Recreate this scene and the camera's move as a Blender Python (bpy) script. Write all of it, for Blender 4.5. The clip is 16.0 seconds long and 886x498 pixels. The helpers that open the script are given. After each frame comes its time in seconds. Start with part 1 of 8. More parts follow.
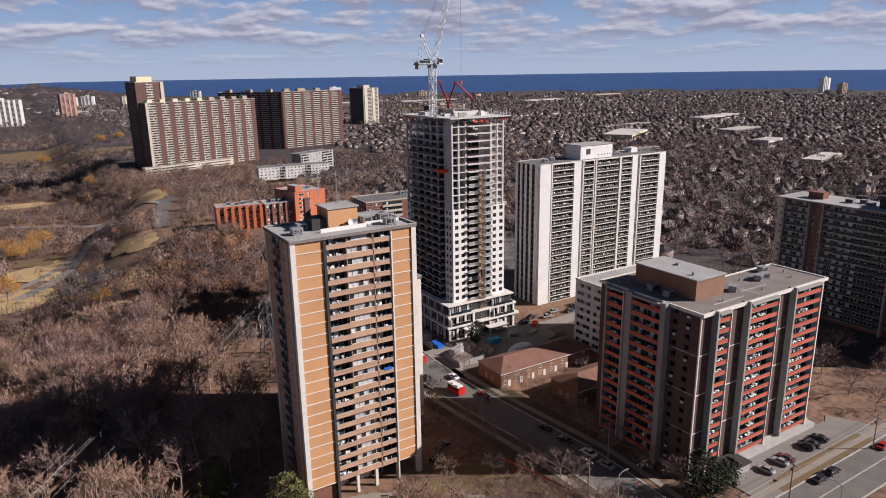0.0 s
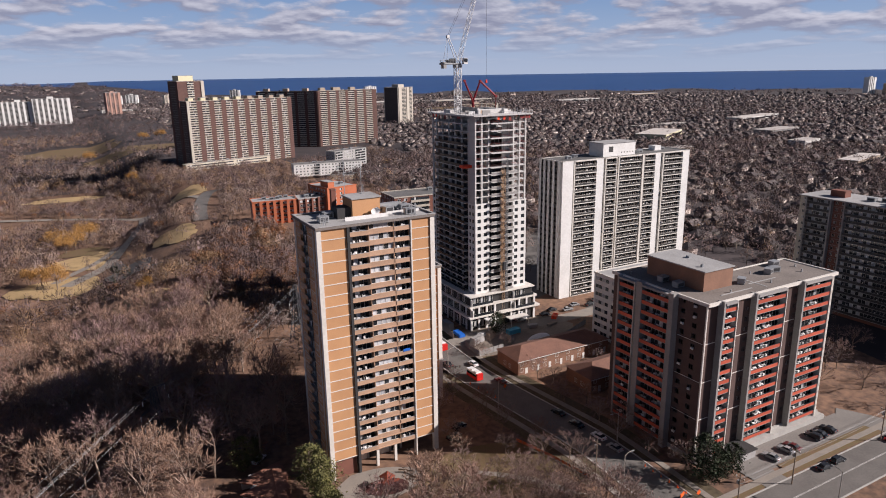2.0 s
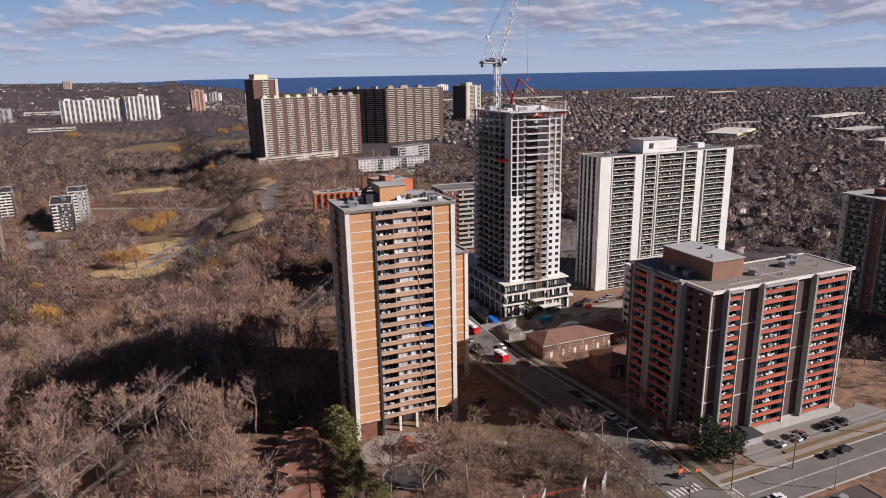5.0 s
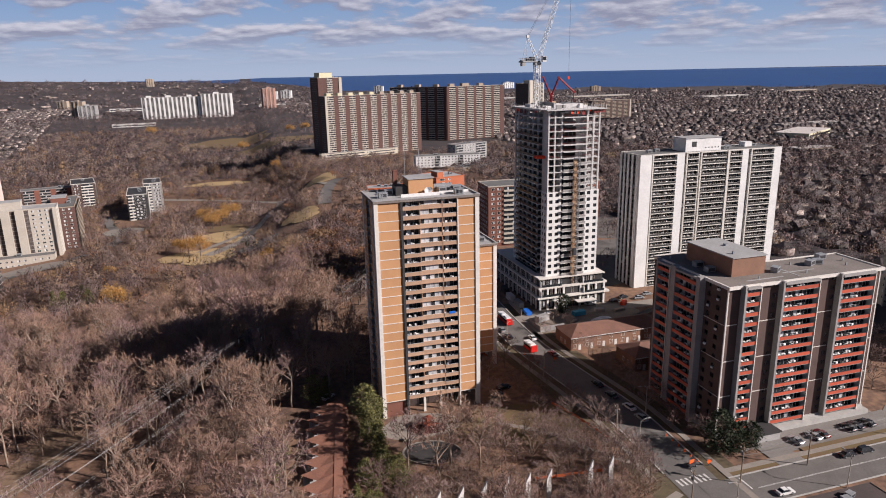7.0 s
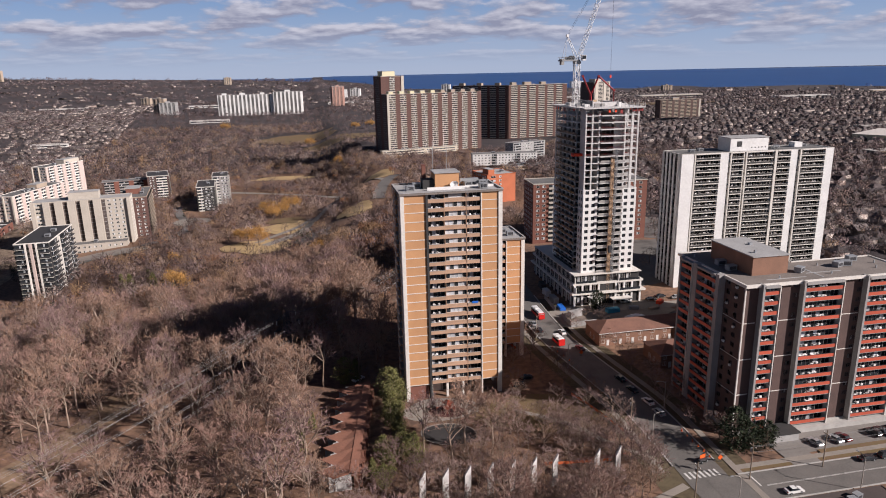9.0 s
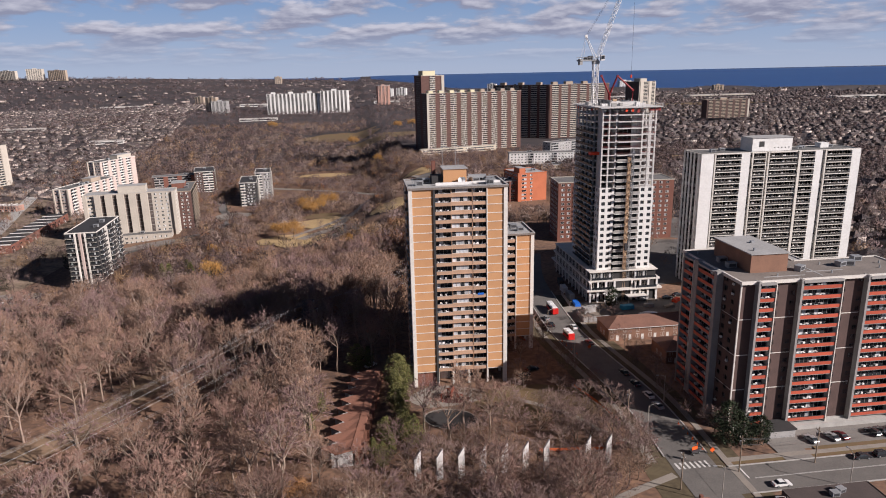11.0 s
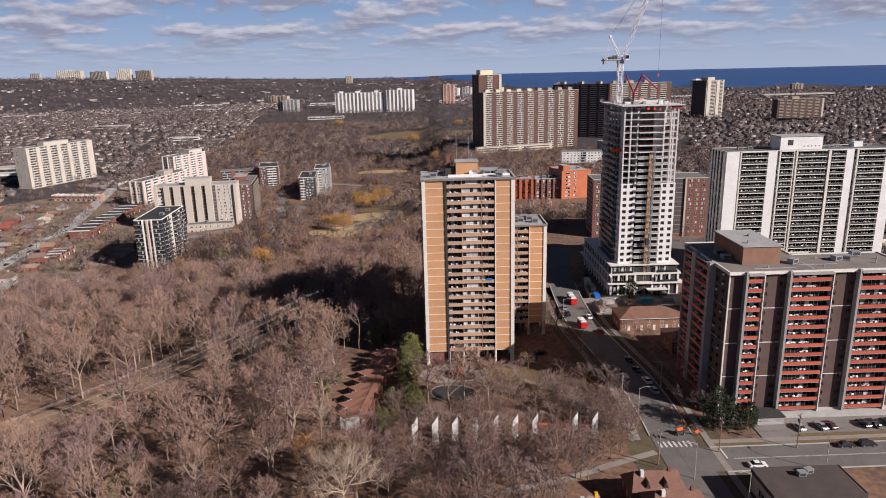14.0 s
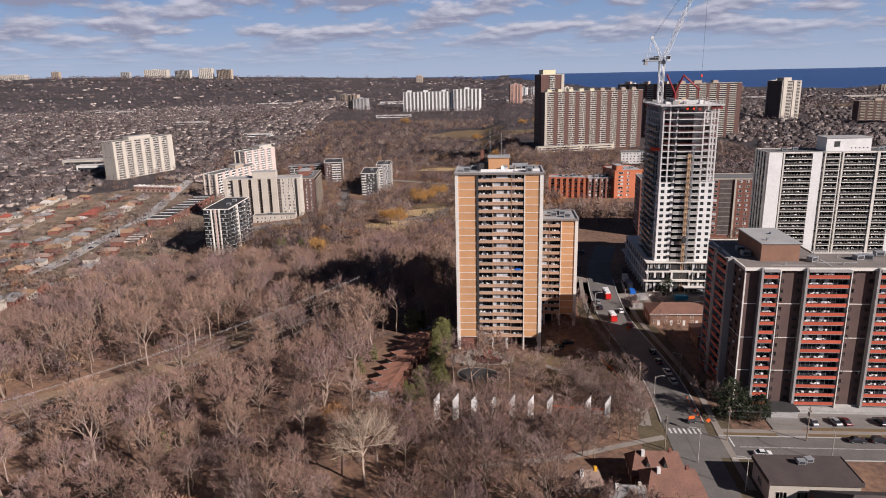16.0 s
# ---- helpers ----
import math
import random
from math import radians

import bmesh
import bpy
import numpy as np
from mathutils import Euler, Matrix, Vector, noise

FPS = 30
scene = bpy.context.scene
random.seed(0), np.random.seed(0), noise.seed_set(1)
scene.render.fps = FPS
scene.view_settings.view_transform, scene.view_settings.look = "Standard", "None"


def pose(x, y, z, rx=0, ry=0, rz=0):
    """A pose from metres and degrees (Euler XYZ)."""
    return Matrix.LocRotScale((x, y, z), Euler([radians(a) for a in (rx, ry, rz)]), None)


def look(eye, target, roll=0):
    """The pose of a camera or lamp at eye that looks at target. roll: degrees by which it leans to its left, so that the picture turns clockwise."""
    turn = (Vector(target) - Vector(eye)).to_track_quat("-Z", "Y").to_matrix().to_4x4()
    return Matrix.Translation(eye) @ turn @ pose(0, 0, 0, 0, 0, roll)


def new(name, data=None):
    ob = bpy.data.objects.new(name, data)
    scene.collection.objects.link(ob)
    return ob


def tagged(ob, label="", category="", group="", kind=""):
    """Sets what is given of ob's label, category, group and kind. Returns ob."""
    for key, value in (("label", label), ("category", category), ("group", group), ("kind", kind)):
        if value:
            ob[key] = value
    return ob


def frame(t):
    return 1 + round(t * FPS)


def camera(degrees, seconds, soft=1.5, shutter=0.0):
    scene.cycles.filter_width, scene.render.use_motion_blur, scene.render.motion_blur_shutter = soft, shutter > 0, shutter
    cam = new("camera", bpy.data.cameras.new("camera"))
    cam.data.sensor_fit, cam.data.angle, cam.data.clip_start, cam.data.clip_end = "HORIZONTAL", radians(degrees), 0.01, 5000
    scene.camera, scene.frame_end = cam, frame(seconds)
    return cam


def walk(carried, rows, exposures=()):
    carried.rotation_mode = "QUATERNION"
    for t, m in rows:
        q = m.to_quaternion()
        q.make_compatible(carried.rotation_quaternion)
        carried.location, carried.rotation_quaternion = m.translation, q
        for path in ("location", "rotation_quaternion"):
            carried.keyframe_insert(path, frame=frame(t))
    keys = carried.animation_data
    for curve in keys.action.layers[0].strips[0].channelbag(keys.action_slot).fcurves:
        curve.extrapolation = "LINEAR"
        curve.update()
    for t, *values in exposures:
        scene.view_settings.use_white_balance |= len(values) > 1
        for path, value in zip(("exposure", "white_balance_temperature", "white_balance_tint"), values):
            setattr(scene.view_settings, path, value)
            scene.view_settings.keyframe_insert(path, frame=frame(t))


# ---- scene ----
cam = camera(67.0, 16.0, soft=1.0)
PATH = [
    (0, (-43.872, -132.014, 98.649), (-42.858, -130.368, 98.135), -0.9),
    (0.5, (-44.429, -134.523, 98.638), (-43.429, -132.869, 98.125), -0.9),
    (1, (-44.886, -137.113, 98.594), (-43.906, -135.447, 98.081), -0.9),
    (1.5, (-45.28, -139.787, 98.552), (-44.325, -138.107, 98.038), -0.9),
    (2, (-45.51, -142.569, 98.537), (-44.583, -140.873, 98.023), -0.9),
    (2.5, (-45.518, -145.483, 98.529), (-44.623, -143.77, 98.015), -0.9),
    (3, (-45.227, -148.628, 98.532), (-44.365, -146.899, 98.017), -1.0),
    (3.5, (-44.453, -151.912, 98.531), (-43.618, -150.169, 98.015), -1.0),
    (4, (-43.236, -155.304, 98.525), (-42.429, -153.549, 98.009), -1.0),
    (6.5, (-35.493, -171.874, 98.735), (-34.889, -170.038, 98.218), -1.2),
    (7, (-33.499, -174.987, 98.757), (-32.943, -173.137, 98.239), -1.2),
    (7.5, (-31.351, -177.958, 98.746), (-30.842, -176.095, 98.229), -1.2),
    (8, (-29.015, -180.782, 98.692), (-28.553, -178.906, 98.174), -1.2),
    (8.5, (-26.515, -183.532, 98.624), (-26.101, -181.645, 98.106), -1.2),
    (9, (-23.951, -186.148, 98.594), (-23.585, -184.251, 98.076), -1.2),
    (11.5, (-11.217, -199.348, 98.625), (-11.013, -197.427, 98.108), -1.3),
    (12, (-8.553, -202.226, 98.579), (-8.377, -200.302, 98.062), -1.4),
    (12.5, (-5.798, -205.073, 98.531), (-5.652, -203.147, 98.015), -1.4),
    (13, (-3.025, -207.909, 98.505), (-2.914, -205.98, 97.99), -1.4),
    (13.5, (-0.191, -210.882, 98.482), (-0.119, -208.951, 97.966), -1.4),
    (14, (2.67, -213.992, 98.447), (2.702, -212.059, 97.932), -1.4),
    (14.5, (5.57, -217.267, 98.45), (5.556, -215.335, 97.935), -1.3),
    (15, (8.548, -220.656, 98.469), (8.484, -218.724, 97.955), -1.3),
    (15.5, (11.649, -224.174, 98.477), (11.536, -222.244, 97.963), -1.4),
    (16, (14.87, -227.767, 98.492), (14.703, -225.841, 97.98), -1.3),
]
walk(cam, [(t, look(eye, target, roll)) for t, eye, target, roll in PATH], [(0, 0.66, 6300, 18), (5, 0.66, 6300, 18), (10, 0.62, 6300, 18), (16, 0.6, 6300, 18)])

# ---- world, sun, exposure ----
SUN_TO = Vector((1.54, -1.0, 1.0)).normalized()
SUN_EL = math.asin(SUN_TO.z)
SUN_ROT = math.atan2(SUN_TO.x, SUN_TO.y)


def make_world():
    w = bpy.data.worlds.new("sky")
    scene.world = w
    w.use_nodes = True
    nt = w.node_tree
    nt.nodes.clear()
    N, L = nt.nodes.new, nt.links.new
    out = N("ShaderNodeOutputWorld")
    bg = N("ShaderNodeBackground")
    bg.inputs["Strength"].default_value = 0.027
    sky = N("ShaderNodeTexSky")
    sky.sky_type = 'NISHITA'
    sky.sun_disc = False
    sky.sun_elevation, sky.sun_rotation = SUN_EL, SUN_ROT
    sky.altitude, sky.air_density, sky.dust_density, sky.ozone_density = 200, 0.6, 0.0, 3.0
    # flat layers of broken cloud, laid out on a plane far overhead
    co = N("ShaderNodeTexCoord")
    sep = N("ShaderNodeSeparateXYZ")
    L(co.outputs["Generated"], sep.inputs[0])
    zz = N("ShaderNodeMath"); zz.operation = 'MAXIMUM'; zz.inputs[1].default_value = 0.0
    L(sep.outputs["Z"], zz.inputs[0])
    za = N("ShaderNodeMath"); za.operation = 'ADD'; za.inputs[1].default_value = 0.028
    L(zz.outputs[0], za.inputs[0])
    az = N("ShaderNodeMath"); az.operation = 'ARCTAN2'
    L(sep.outputs["X"], az.inputs[0]); L(sep.outputs["Y"], az.inputs[1])
    lg = N("ShaderNodeMath"); lg.operation = 'LOGARITHM'; lg.inputs[1].default_value = math.e
    L(za.outputs[0], lg.inputs[0])
    cmb = N("ShaderNodeCombineXYZ")
    L(az.outputs[0], cmb.inputs[0]); L(lg.outputs[0], cmb.inputs[1])
    st = N("ShaderNodeMapping"); st.inputs["Scale"].default_value = (10.5, 3.6, 1); st.inputs["Location"].default_value = (1.7, 0.6, 0)
    L(cmb.outputs[0], st.inputs[0])
    # the same field a little higher up: where it thins out upwards a cloud's sunlit top shows
    s2 = N("ShaderNodeMapping"); s2.inputs["Location"].default_value = (0.05, 0.2, 0)
    L(st.outputs[0], s2.inputs[0])
    n1 = N("ShaderNodeTexNoise"); n1.inputs["Scale"].default_value = 1.0; n1.inputs["Detail"].default_value = 8; n1.inputs["Roughness"].default_value = 0.52
    n2 = N("ShaderNodeTexNoise"); n2.inputs["Scale"].default_value = 1.0; n2.inputs["Detail"].default_value = 5; n2.inputs["Roughness"].default_value = 0.5
    L(st.outputs[0], n1.inputs["Vector"]); L(s2.outputs[0], n2.inputs["Vector"])
    df = N("ShaderNodeMath"); df.operation = 'SUBTRACT'
    L(n1.outputs["Fac"], df.inputs[0]); L(n2.outputs["Fac"], df.inputs[1])
    r1 = N("ShaderNodeValToRGB")
    r1.color_ramp.elements[0].position, r1.color_ramp.elements[1].position = 0.43, 0.53
    L(n1.outputs["Fac"], r1.inputs[0])
    up = N("ShaderNodeMapRange"); up.inputs["From Min"].default_value = 0.008; up.inputs["From Max"].default_value = 0.055
    L(sep.outputs["Z"], up.inputs["Value"])
    fac = N("ShaderNodeMath"); fac.operation = 'MULTIPLY'
    L(r1.outputs["Color"], fac.inputs[0]); L(up.outputs[0], fac.inputs[1])
    # the cloud layer thins out overhead
    hi = N("ShaderNodeMapRange"); hi.inputs["From Min"].default_value = 0.10; hi.inputs["From Max"].default_value = 0.24
    hi.inputs["To Min"].default_value, hi.inputs["To Max"].default_value = 0.92, 0.05
    L(sep.outputs["Z"], hi.inputs["Value"])
    f2 = N("ShaderNodeMath"); f2.operation = 'MULTIPLY'
    L(fac.outputs[0], f2.inputs[0]); L(hi.outputs[0], f2.inputs[1])
    sh = N("ShaderNodeMapRange"); sh.inputs["From Min"].default_value = -0.07; sh.inputs["From Max"].default_value = 0.13
    L(df.outputs[0], sh.inputs["Value"])
    r2 = N("ShaderNodeValToRGB")
    r2.color_ramp.elements[0].position, r2.color_ramp.elements[1].position = 0.1, 0.95
    r2.color_ramp.elements[0].color = (6.6, 7.0, 9.0, 1)
    r2.color_ramp.elements[1].color = (14.0, 14.2, 15.4, 1)
    L(sh.outputs[0], r2.inputs[0])
    # pale haze low over the lake
    hz = N("ShaderNodeMapRange"); hz.inputs["From Min"].default_value = 0.0; hz.inputs["From Max"].default_value = 0.10
    hz.inputs["To Min"].default_value, hz.inputs["To Max"].default_value = 0.8, 0.0
    L(sep.outputs["Z"], hz.inputs["Value"])
    hm = N("ShaderNodeMixRGB"); hm.inputs[2].default_value = (10.2, 11.8, 14.3, 1)
    # deep blue between the clouds, away from the sun
    bl = N("ShaderNodeMixRGB"); bl.inputs[2].default_value = (6.2, 9.9, 15.6, 1)
    bf = N("ShaderNodeMapRange"); bf.inputs["From Min"].default_value = 0.12; bf.inputs["From Max"].default_value = 0.26
    bf.inputs["To Min"].default_value, bf.inputs["To Max"].default_value = 0.65, 0.0
    L(sep.outputs["Z"], bf.inputs["Value"]); L(bf.outputs[0], bl.inputs[0])
    L(sky.outputs[0], bl.inputs[1])
    L(hz.outputs[0], hm.inputs[0]); L(bl.outputs[0], hm.inputs[1])
    mx = N("ShaderNodeMixRGB")
    L(f2.outputs[0], mx.inputs[0]); L(hm.outputs[0], mx.inputs[1]); L(r2.outputs["Color"], mx.inputs[2])
    L(mx.outputs[0], bg.inputs["Color"]); L(bg.outputs[0], out.inputs[0])


make_world()
sun = new("sun", bpy.data.lights.new("sun", 'SUN'))
sun.data.energy, sun.data.angle, sun.data.color = 5.0, radians(0.5), (1.0, 0.93, 0.84)
sun.matrix_world = look(SUN_TO * 100, (0, 0, 0))


# ---- materials ----
def mat(name, col, rough=0.8, col2=None, scale=1.0, fine=None, bump=0.0, metal=0.0, obj_rand=0.0, isl_rand=0.0, spec=0.3, stretch=(1, 1, 1)):
    """Principled surface: two colours mixed by a large and a fine noise, with per-piece variation."""
    m = bpy.data.materials.new(name)
    m.use_nodes = True
    nt = m.node_tree
    N, L = nt.nodes.new, nt.links.new
    b = nt.nodes["Principled BSDF"]
    b.inputs["Roughness"].default_value = rough
    b.inputs["Metallic"].default_value = metal
    b.inputs["Specular IOR Level"].default_value = spec
    col2 = col2 or tuple(c * 0.78 for c in col)
    geo = N("ShaderNodeNewGeometry")
    mp = N("ShaderNodeMapping"); mp.inputs["Scale"].default_value = stretch
    L(geo.outputs["Position"], mp.inputs[0])
    n1 = N("ShaderNodeTexNoise"); n1.inputs["Scale"].default_value = scale; n1.inputs["Detail"].default_value = 4
    n2 = N("ShaderNodeTexNoise"); n2.inputs["Scale"].default_value = fine or scale * 9; n2.inputs["Detail"].default_value = 3
    L(mp.outputs[0], n1.inputs["Vector"]); L(mp.outputs[0], n2.inputs["Vector"])
    ad = N("ShaderNodeMath"); ad.operation = 'ADD'
    L(n1.outputs["Fac"], ad.inputs[0]); L(n2.outputs["Fac"], ad.inputs[1])
    mr = N("ShaderNodeMapRange"); mr.inputs["From Min"].default_value = 0.75; mr.inputs["From Max"].default_value = 1.25
    L(ad.outputs[0], mr.inputs["Value"])
    mx = N("ShaderNodeMixRGB")
    mx.inputs[1].default_value, mx.inputs[2].default_value = (*col, 1), (*col2, 1)
    L(mr.outputs[0], mx.inputs[0])
    last = mx.outputs[0]
    if obj_rand or isl_rand:
        hs = N("ShaderNodeHueSaturation")
        r = N("ShaderNodeMapRange"); amt = obj_rand or isl_rand
        r.inputs["To Min"].default_value, r.inputs["To Max"].default_value = 1 - amt, 1 + amt
        if obj_rand:
            oi = N("ShaderNodeObjectInfo"); L(oi.outputs["Random"], r.inputs["Value"])
        else:
            L(geo.outputs["Random Per Island"], r.inputs["Value"])
        L(r.outputs[0], hs.inputs["Value"]); L(last, hs.inputs["Color"])
        last = hs.outputs[0]
    L(last, b.inputs["Base Color"])
    if bump:
        bp = N("ShaderNodeBump"); bp.inputs["Strength"].default_value = bump; bp.inputs["Distance"].default_value = 0.05
        L(n2.outputs["Fac"], bp.inputs["Height"]); L(bp.outputs[0], b.inputs["Normal"])
    return m


M = {}
M["twig_pink"] = mat("twig_pink", (0.30, 0.205, 0.182), 0.9, (0.20, 0.138, 0.126), 0.06, 0.6, obj_rand=0.3)
M["lot"] = mat("lot", (0.215, 0.198, 0.18), 0.9, (0.16, 0.147, 0.135), 0.15, 2.5)
M["far_purple"] = mat("far_purple", (0.235, 0.165, 0.163), 0.95, (0.12, 0.086, 0.088), 0.02, 0.2, isl_rand=0.1)
M["far_tan"] = mat("far_tan", (0.33, 0.22, 0.155), 0.95, (0.185, 0.122, 0.093), 0.02, 0.2, isl_rand=0.12)
M["mown"] = mat("mown", (0.27, 0.18, 0.115), 0.95, (0.17, 0.115, 0.075), 0.06, 0.8)
M["umber_brick"] = mat("umber_brick", (0.120, 0.064, 0.053), 0.85, (0.09, 0.050, 0.043), 0.3, 6)
M["yard"] = mat("yard", (0.27, 0.20, 0.145), 0.95, (0.10, 0.075, 0.053), 0.08, 0.4)
M["twig_purple"] = mat("twig_purple", (0.215, 0.135, 0.125), 0.9, (0.128, 0.082, 0.079), 0.06, 0.6, obj_rand=0.3)
M["twig_tan"] = mat("twig_tan", (0.275, 0.172, 0.12), 0.9, (0.175, 0.11, 0.082), 0.06, 0.6, obj_rand=0.3)
M["bark_light"] = mat("bark_light", (0.285, 0.212, 0.17), 0.9, (0.185, 0.138, 0.112), 0.8, 6, obj_rand=0.25)
M["roof_brownish"] = mat("roof_brownish", (0.215, 0.185, 0.165), 0.9, (0.14, 0.122, 0.11), 0.12, 2)
M["pale_pink"] = mat("pale_pink", (0.50, 0.405, 0.365), 0.8, (0.42, 0.335, 0.30), 0.2)
M["rubber_red"] = mat("rubber_red", (0.085, 0.03, 0.026), 0.95, (0.06, 0.024, 0.022), 0.4, 4)
M["concrete"] = mat("concrete", (0.36, 0.35, 0.34), 0.85, scale=0.3)
M["white_panel"] = mat("white_panel", (0.69, 0.68, 0.66), 0.7, (0.58, 0.57, 0.55), 0.15)
M["orange_brick"] = mat("orange_brick", (0.50, 0.275, 0.135), 0.85, (0.43, 0.23, 0.115), 0.25, 6, obj_rand=0.05)
M["dark_brick"] = mat("dark_brick", (0.105, 0.066, 0.058), 0.85, (0.075, 0.05, 0.045), 0.3, 6)
M["brown_brick"] = mat("brown_brick", (0.20, 0.085, 0.06), 0.85, (0.15, 0.065, 0.05), 0.3, 6)
M["red_panel"] = mat("red_panel", (0.47, 0.092, 0.05), 0.6, (0.38, 0.075, 0.043), 0.4, 5, obj_rand=0.12)
M["roof_gravel"] = mat("roof_gravel", (0.16, 0.155, 0.15), 0.9, (0.10, 0.098, 0.095), 0.12, 2)
M["beige"] = mat("beige", (0.52, 0.46, 0.37), 0.8, (0.45, 0.40, 0.33), 0.1)
M["grass"] = mat("grass", (0.112, 0.088, 0.052), 0.95, (0.066, 0.05, 0.031), 0.08, 0.9)
M["litter"] = mat("litter", (0.245, 0.142, 0.09), 0.95, (0.092, 0.058, 0.044), 0.03, 0.5)
M["asphalt"] = mat("asphalt", (0.15, 0.138, 0.127), 0.85, (0.108, 0.10, 0.093), 0.2, 3)
M["street_twig"] = mat("street_twig", (0.135, 0.095, 0.092), 0.95, (0.07, 0.05, 0.05), 0.008, 0.1, isl_rand=0.1)
M["street_grey"] = mat("street_grey", (0.155, 0.117, 0.115), 0.95, (0.08, 0.062, 0.064), 0.01, 0.1, isl_rand=0.1)
M["far_dark"] = mat("far_dark", (0.13, 0.088, 0.082), 0.95, (0.075, 0.052, 0.05), 0.02, 0.2, isl_rand=0.1)
M["far_pale"] = mat("far_pale", (0.36, 0.275, 0.235), 0.95, (0.22, 0.165, 0.145), 0.02, 0.2, isl_rand=0.12)
M["far_ochre"] = mat("far_ochre", (0.36, 0.225, 0.125), 0.95, (0.22, 0.135, 0.08), 0.02, 0.2, isl_rand=0.12)
# twigs near the skyline, distance haze mixed into the base colour as purple-grey
M["distant_twig"] = mat("distant_twig", (0.25, 0.196, 0.196), 0.95, (0.14, 0.112, 0.118), 0.004, 0.05, isl_rand=0.1)
M["water"] = mat("water", (0.010, 0.048, 0.165), 0.35, (0.014, 0.060, 0.19), 0.003, 0.02, spec=0.2)
M["soil"] = mat("soil", (0.25, 0.205, 0.168), 0.95, (0.15, 0.122, 0.10), 0.12, 1.5)
M["paving"] = mat("paving", (0.26, 0.228, 0.195), 0.9, (0.205, 0.182, 0.158), 0.3, 3)
M["kerb"] = mat("kerb", (0.40, 0.385, 0.36), 0.9, scale=0.6)
M["paint"] = mat("paint", (0.62, 0.61, 0.58), 0.8, (0.42, 0.41, 0.39), 1.2)
M["lawn"] = mat("lawn", (0.13, 0.098, 0.045), 0.95, (0.155, 0.098, 0.058), 0.12, 1.2)
M["dry_field"] = mat("dry_field", (0.45, 0.315, 0.155), 0.95, (0.32, 0.225, 0.115), 0.04, 0.7)
# far ground, darkened so that its colour carries the shade among trees and houses
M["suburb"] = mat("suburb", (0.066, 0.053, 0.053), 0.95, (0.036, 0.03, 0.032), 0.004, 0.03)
M["white_conc"] = mat("white_conc", (0.64, 0.605, 0.555), 0.8, (0.53, 0.50, 0.455), 0.2)
M["dark_metal"] = mat("dark_metal", (0.05, 0.05, 0.055), 0.5, scale=0.5)
M["grey_metal"] = mat("grey_metal", (0.33, 0.34, 0.35), 0.5, scale=0.5, metal=0.3)
M["glass"] = mat("glass", (0.018, 0.021, 0.026), 0.14, (0.036, 0.04, 0.044), 0.5, 2, spec=0.35, obj_rand=0.35)
M["curtain"] = mat("curtain", (0.50, 0.50, 0.50), 0.6, (0.32, 0.34, 0.37), 0.6, 2, obj_rand=0.3)
M["parapet_brown"] = mat("parapet_brown", (0.43, 0.275, 0.185), 0.8, (0.34, 0.22, 0.15), 0.4, 4, obj_rand=0.12)
# dark brown that paints in the shade inside rooms and behind balconies
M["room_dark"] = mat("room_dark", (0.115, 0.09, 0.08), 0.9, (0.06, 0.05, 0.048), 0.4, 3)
M["clutter"] = mat("clutter", (0.72, 0.70, 0.68), 0.7, (0.36, 0.34, 0.33), 0.8, isl_rand=0.6)
M["blue_tarp"] = mat("blue_tarp", (0.02, 0.14, 0.55), 0.5, scale=2)
M["roof_light"] = mat("roof_light", (0.36, 0.355, 0.35), 0.9, (0.26, 0.255, 0.25), 0.12, 2)
M["fin_grey"] = mat("fin_grey", (0.30, 0.285, 0.275), 0.8, (0.24, 0.23, 0.22), 0.3)
M["net_red"] = mat("net_red", (0.30, 0.045, 0.04), 0.8, (0.07, 0.04, 0.04), 0.5, 1.2, obj_rand=0.4)
M["hoist_orange"] = mat("hoist_orange", (0.52, 0.36, 0.23), 0.7, (0.38, 0.26, 0.17), 0.5)
M["signal_red"] = mat("signal_red", (0.75, 0.07, 0.02), 0.6, (0.6, 0.05, 0.02), 0.6)
M["crane_white"] = mat("crane_white", (0.72, 0.71, 0.70), 0.5, scale=0.4)
M["raw_concrete"] = mat("raw_concrete", (0.56, 0.545, 0.53), 0.9, (0.43, 0.42, 0.41), 0.25)
M["charcoal"] = mat("charcoal", (0.045, 0.043, 0.043), 0.7, scale=0.4)
M["boom_red"] = mat("boom_red", (0.22, 0.015, 0.018), 0.5, scale=0.5)
M["pink_brick"] = mat("pink_brick", (0.40, 0.235, 0.185), 0.8, (0.33, 0.195, 0.155), 0.2)
M["cream"] = mat("cream", (0.45, 0.405, 0.345), 0.8, (0.38, 0.342, 0.292), 0.1)
M["red_brick"] = mat("red_brick", (0.46, 0.145, 0.07), 0.85, (0.38, 0.12, 0.06), 0.2, 3)
M["tan"] = mat("tan", (0.36, 0.29, 0.22), 0.85, (0.30, 0.24, 0.19), 0.2)
M["yellow_cap"] = mat("yellow_cap", (0.60, 0.55, 0.36), 0.8, (0.5, 0.46, 0.32), 0.2)
M["bark"] = mat("bark", (0.235, 0.175, 0.135), 0.9, (0.14, 0.105, 0.082), 0.8, 6, obj_rand=0.3)
M["bark_pale"] = mat("bark_pale", (0.47, 0.37, 0.285), 0.9, (0.34, 0.265, 0.21), 0.8, 6)
M["twig"] = mat("twig", (0.25, 0.15, 0.118), 0.9, (0.155, 0.096, 0.08), 0.06, 0.6, obj_rand=0.3)
M["twig_pale"] = mat("twig_pale", (0.40, 0.31, 0.22), 0.9, (0.30, 0.23, 0.17), 0.3, 2)
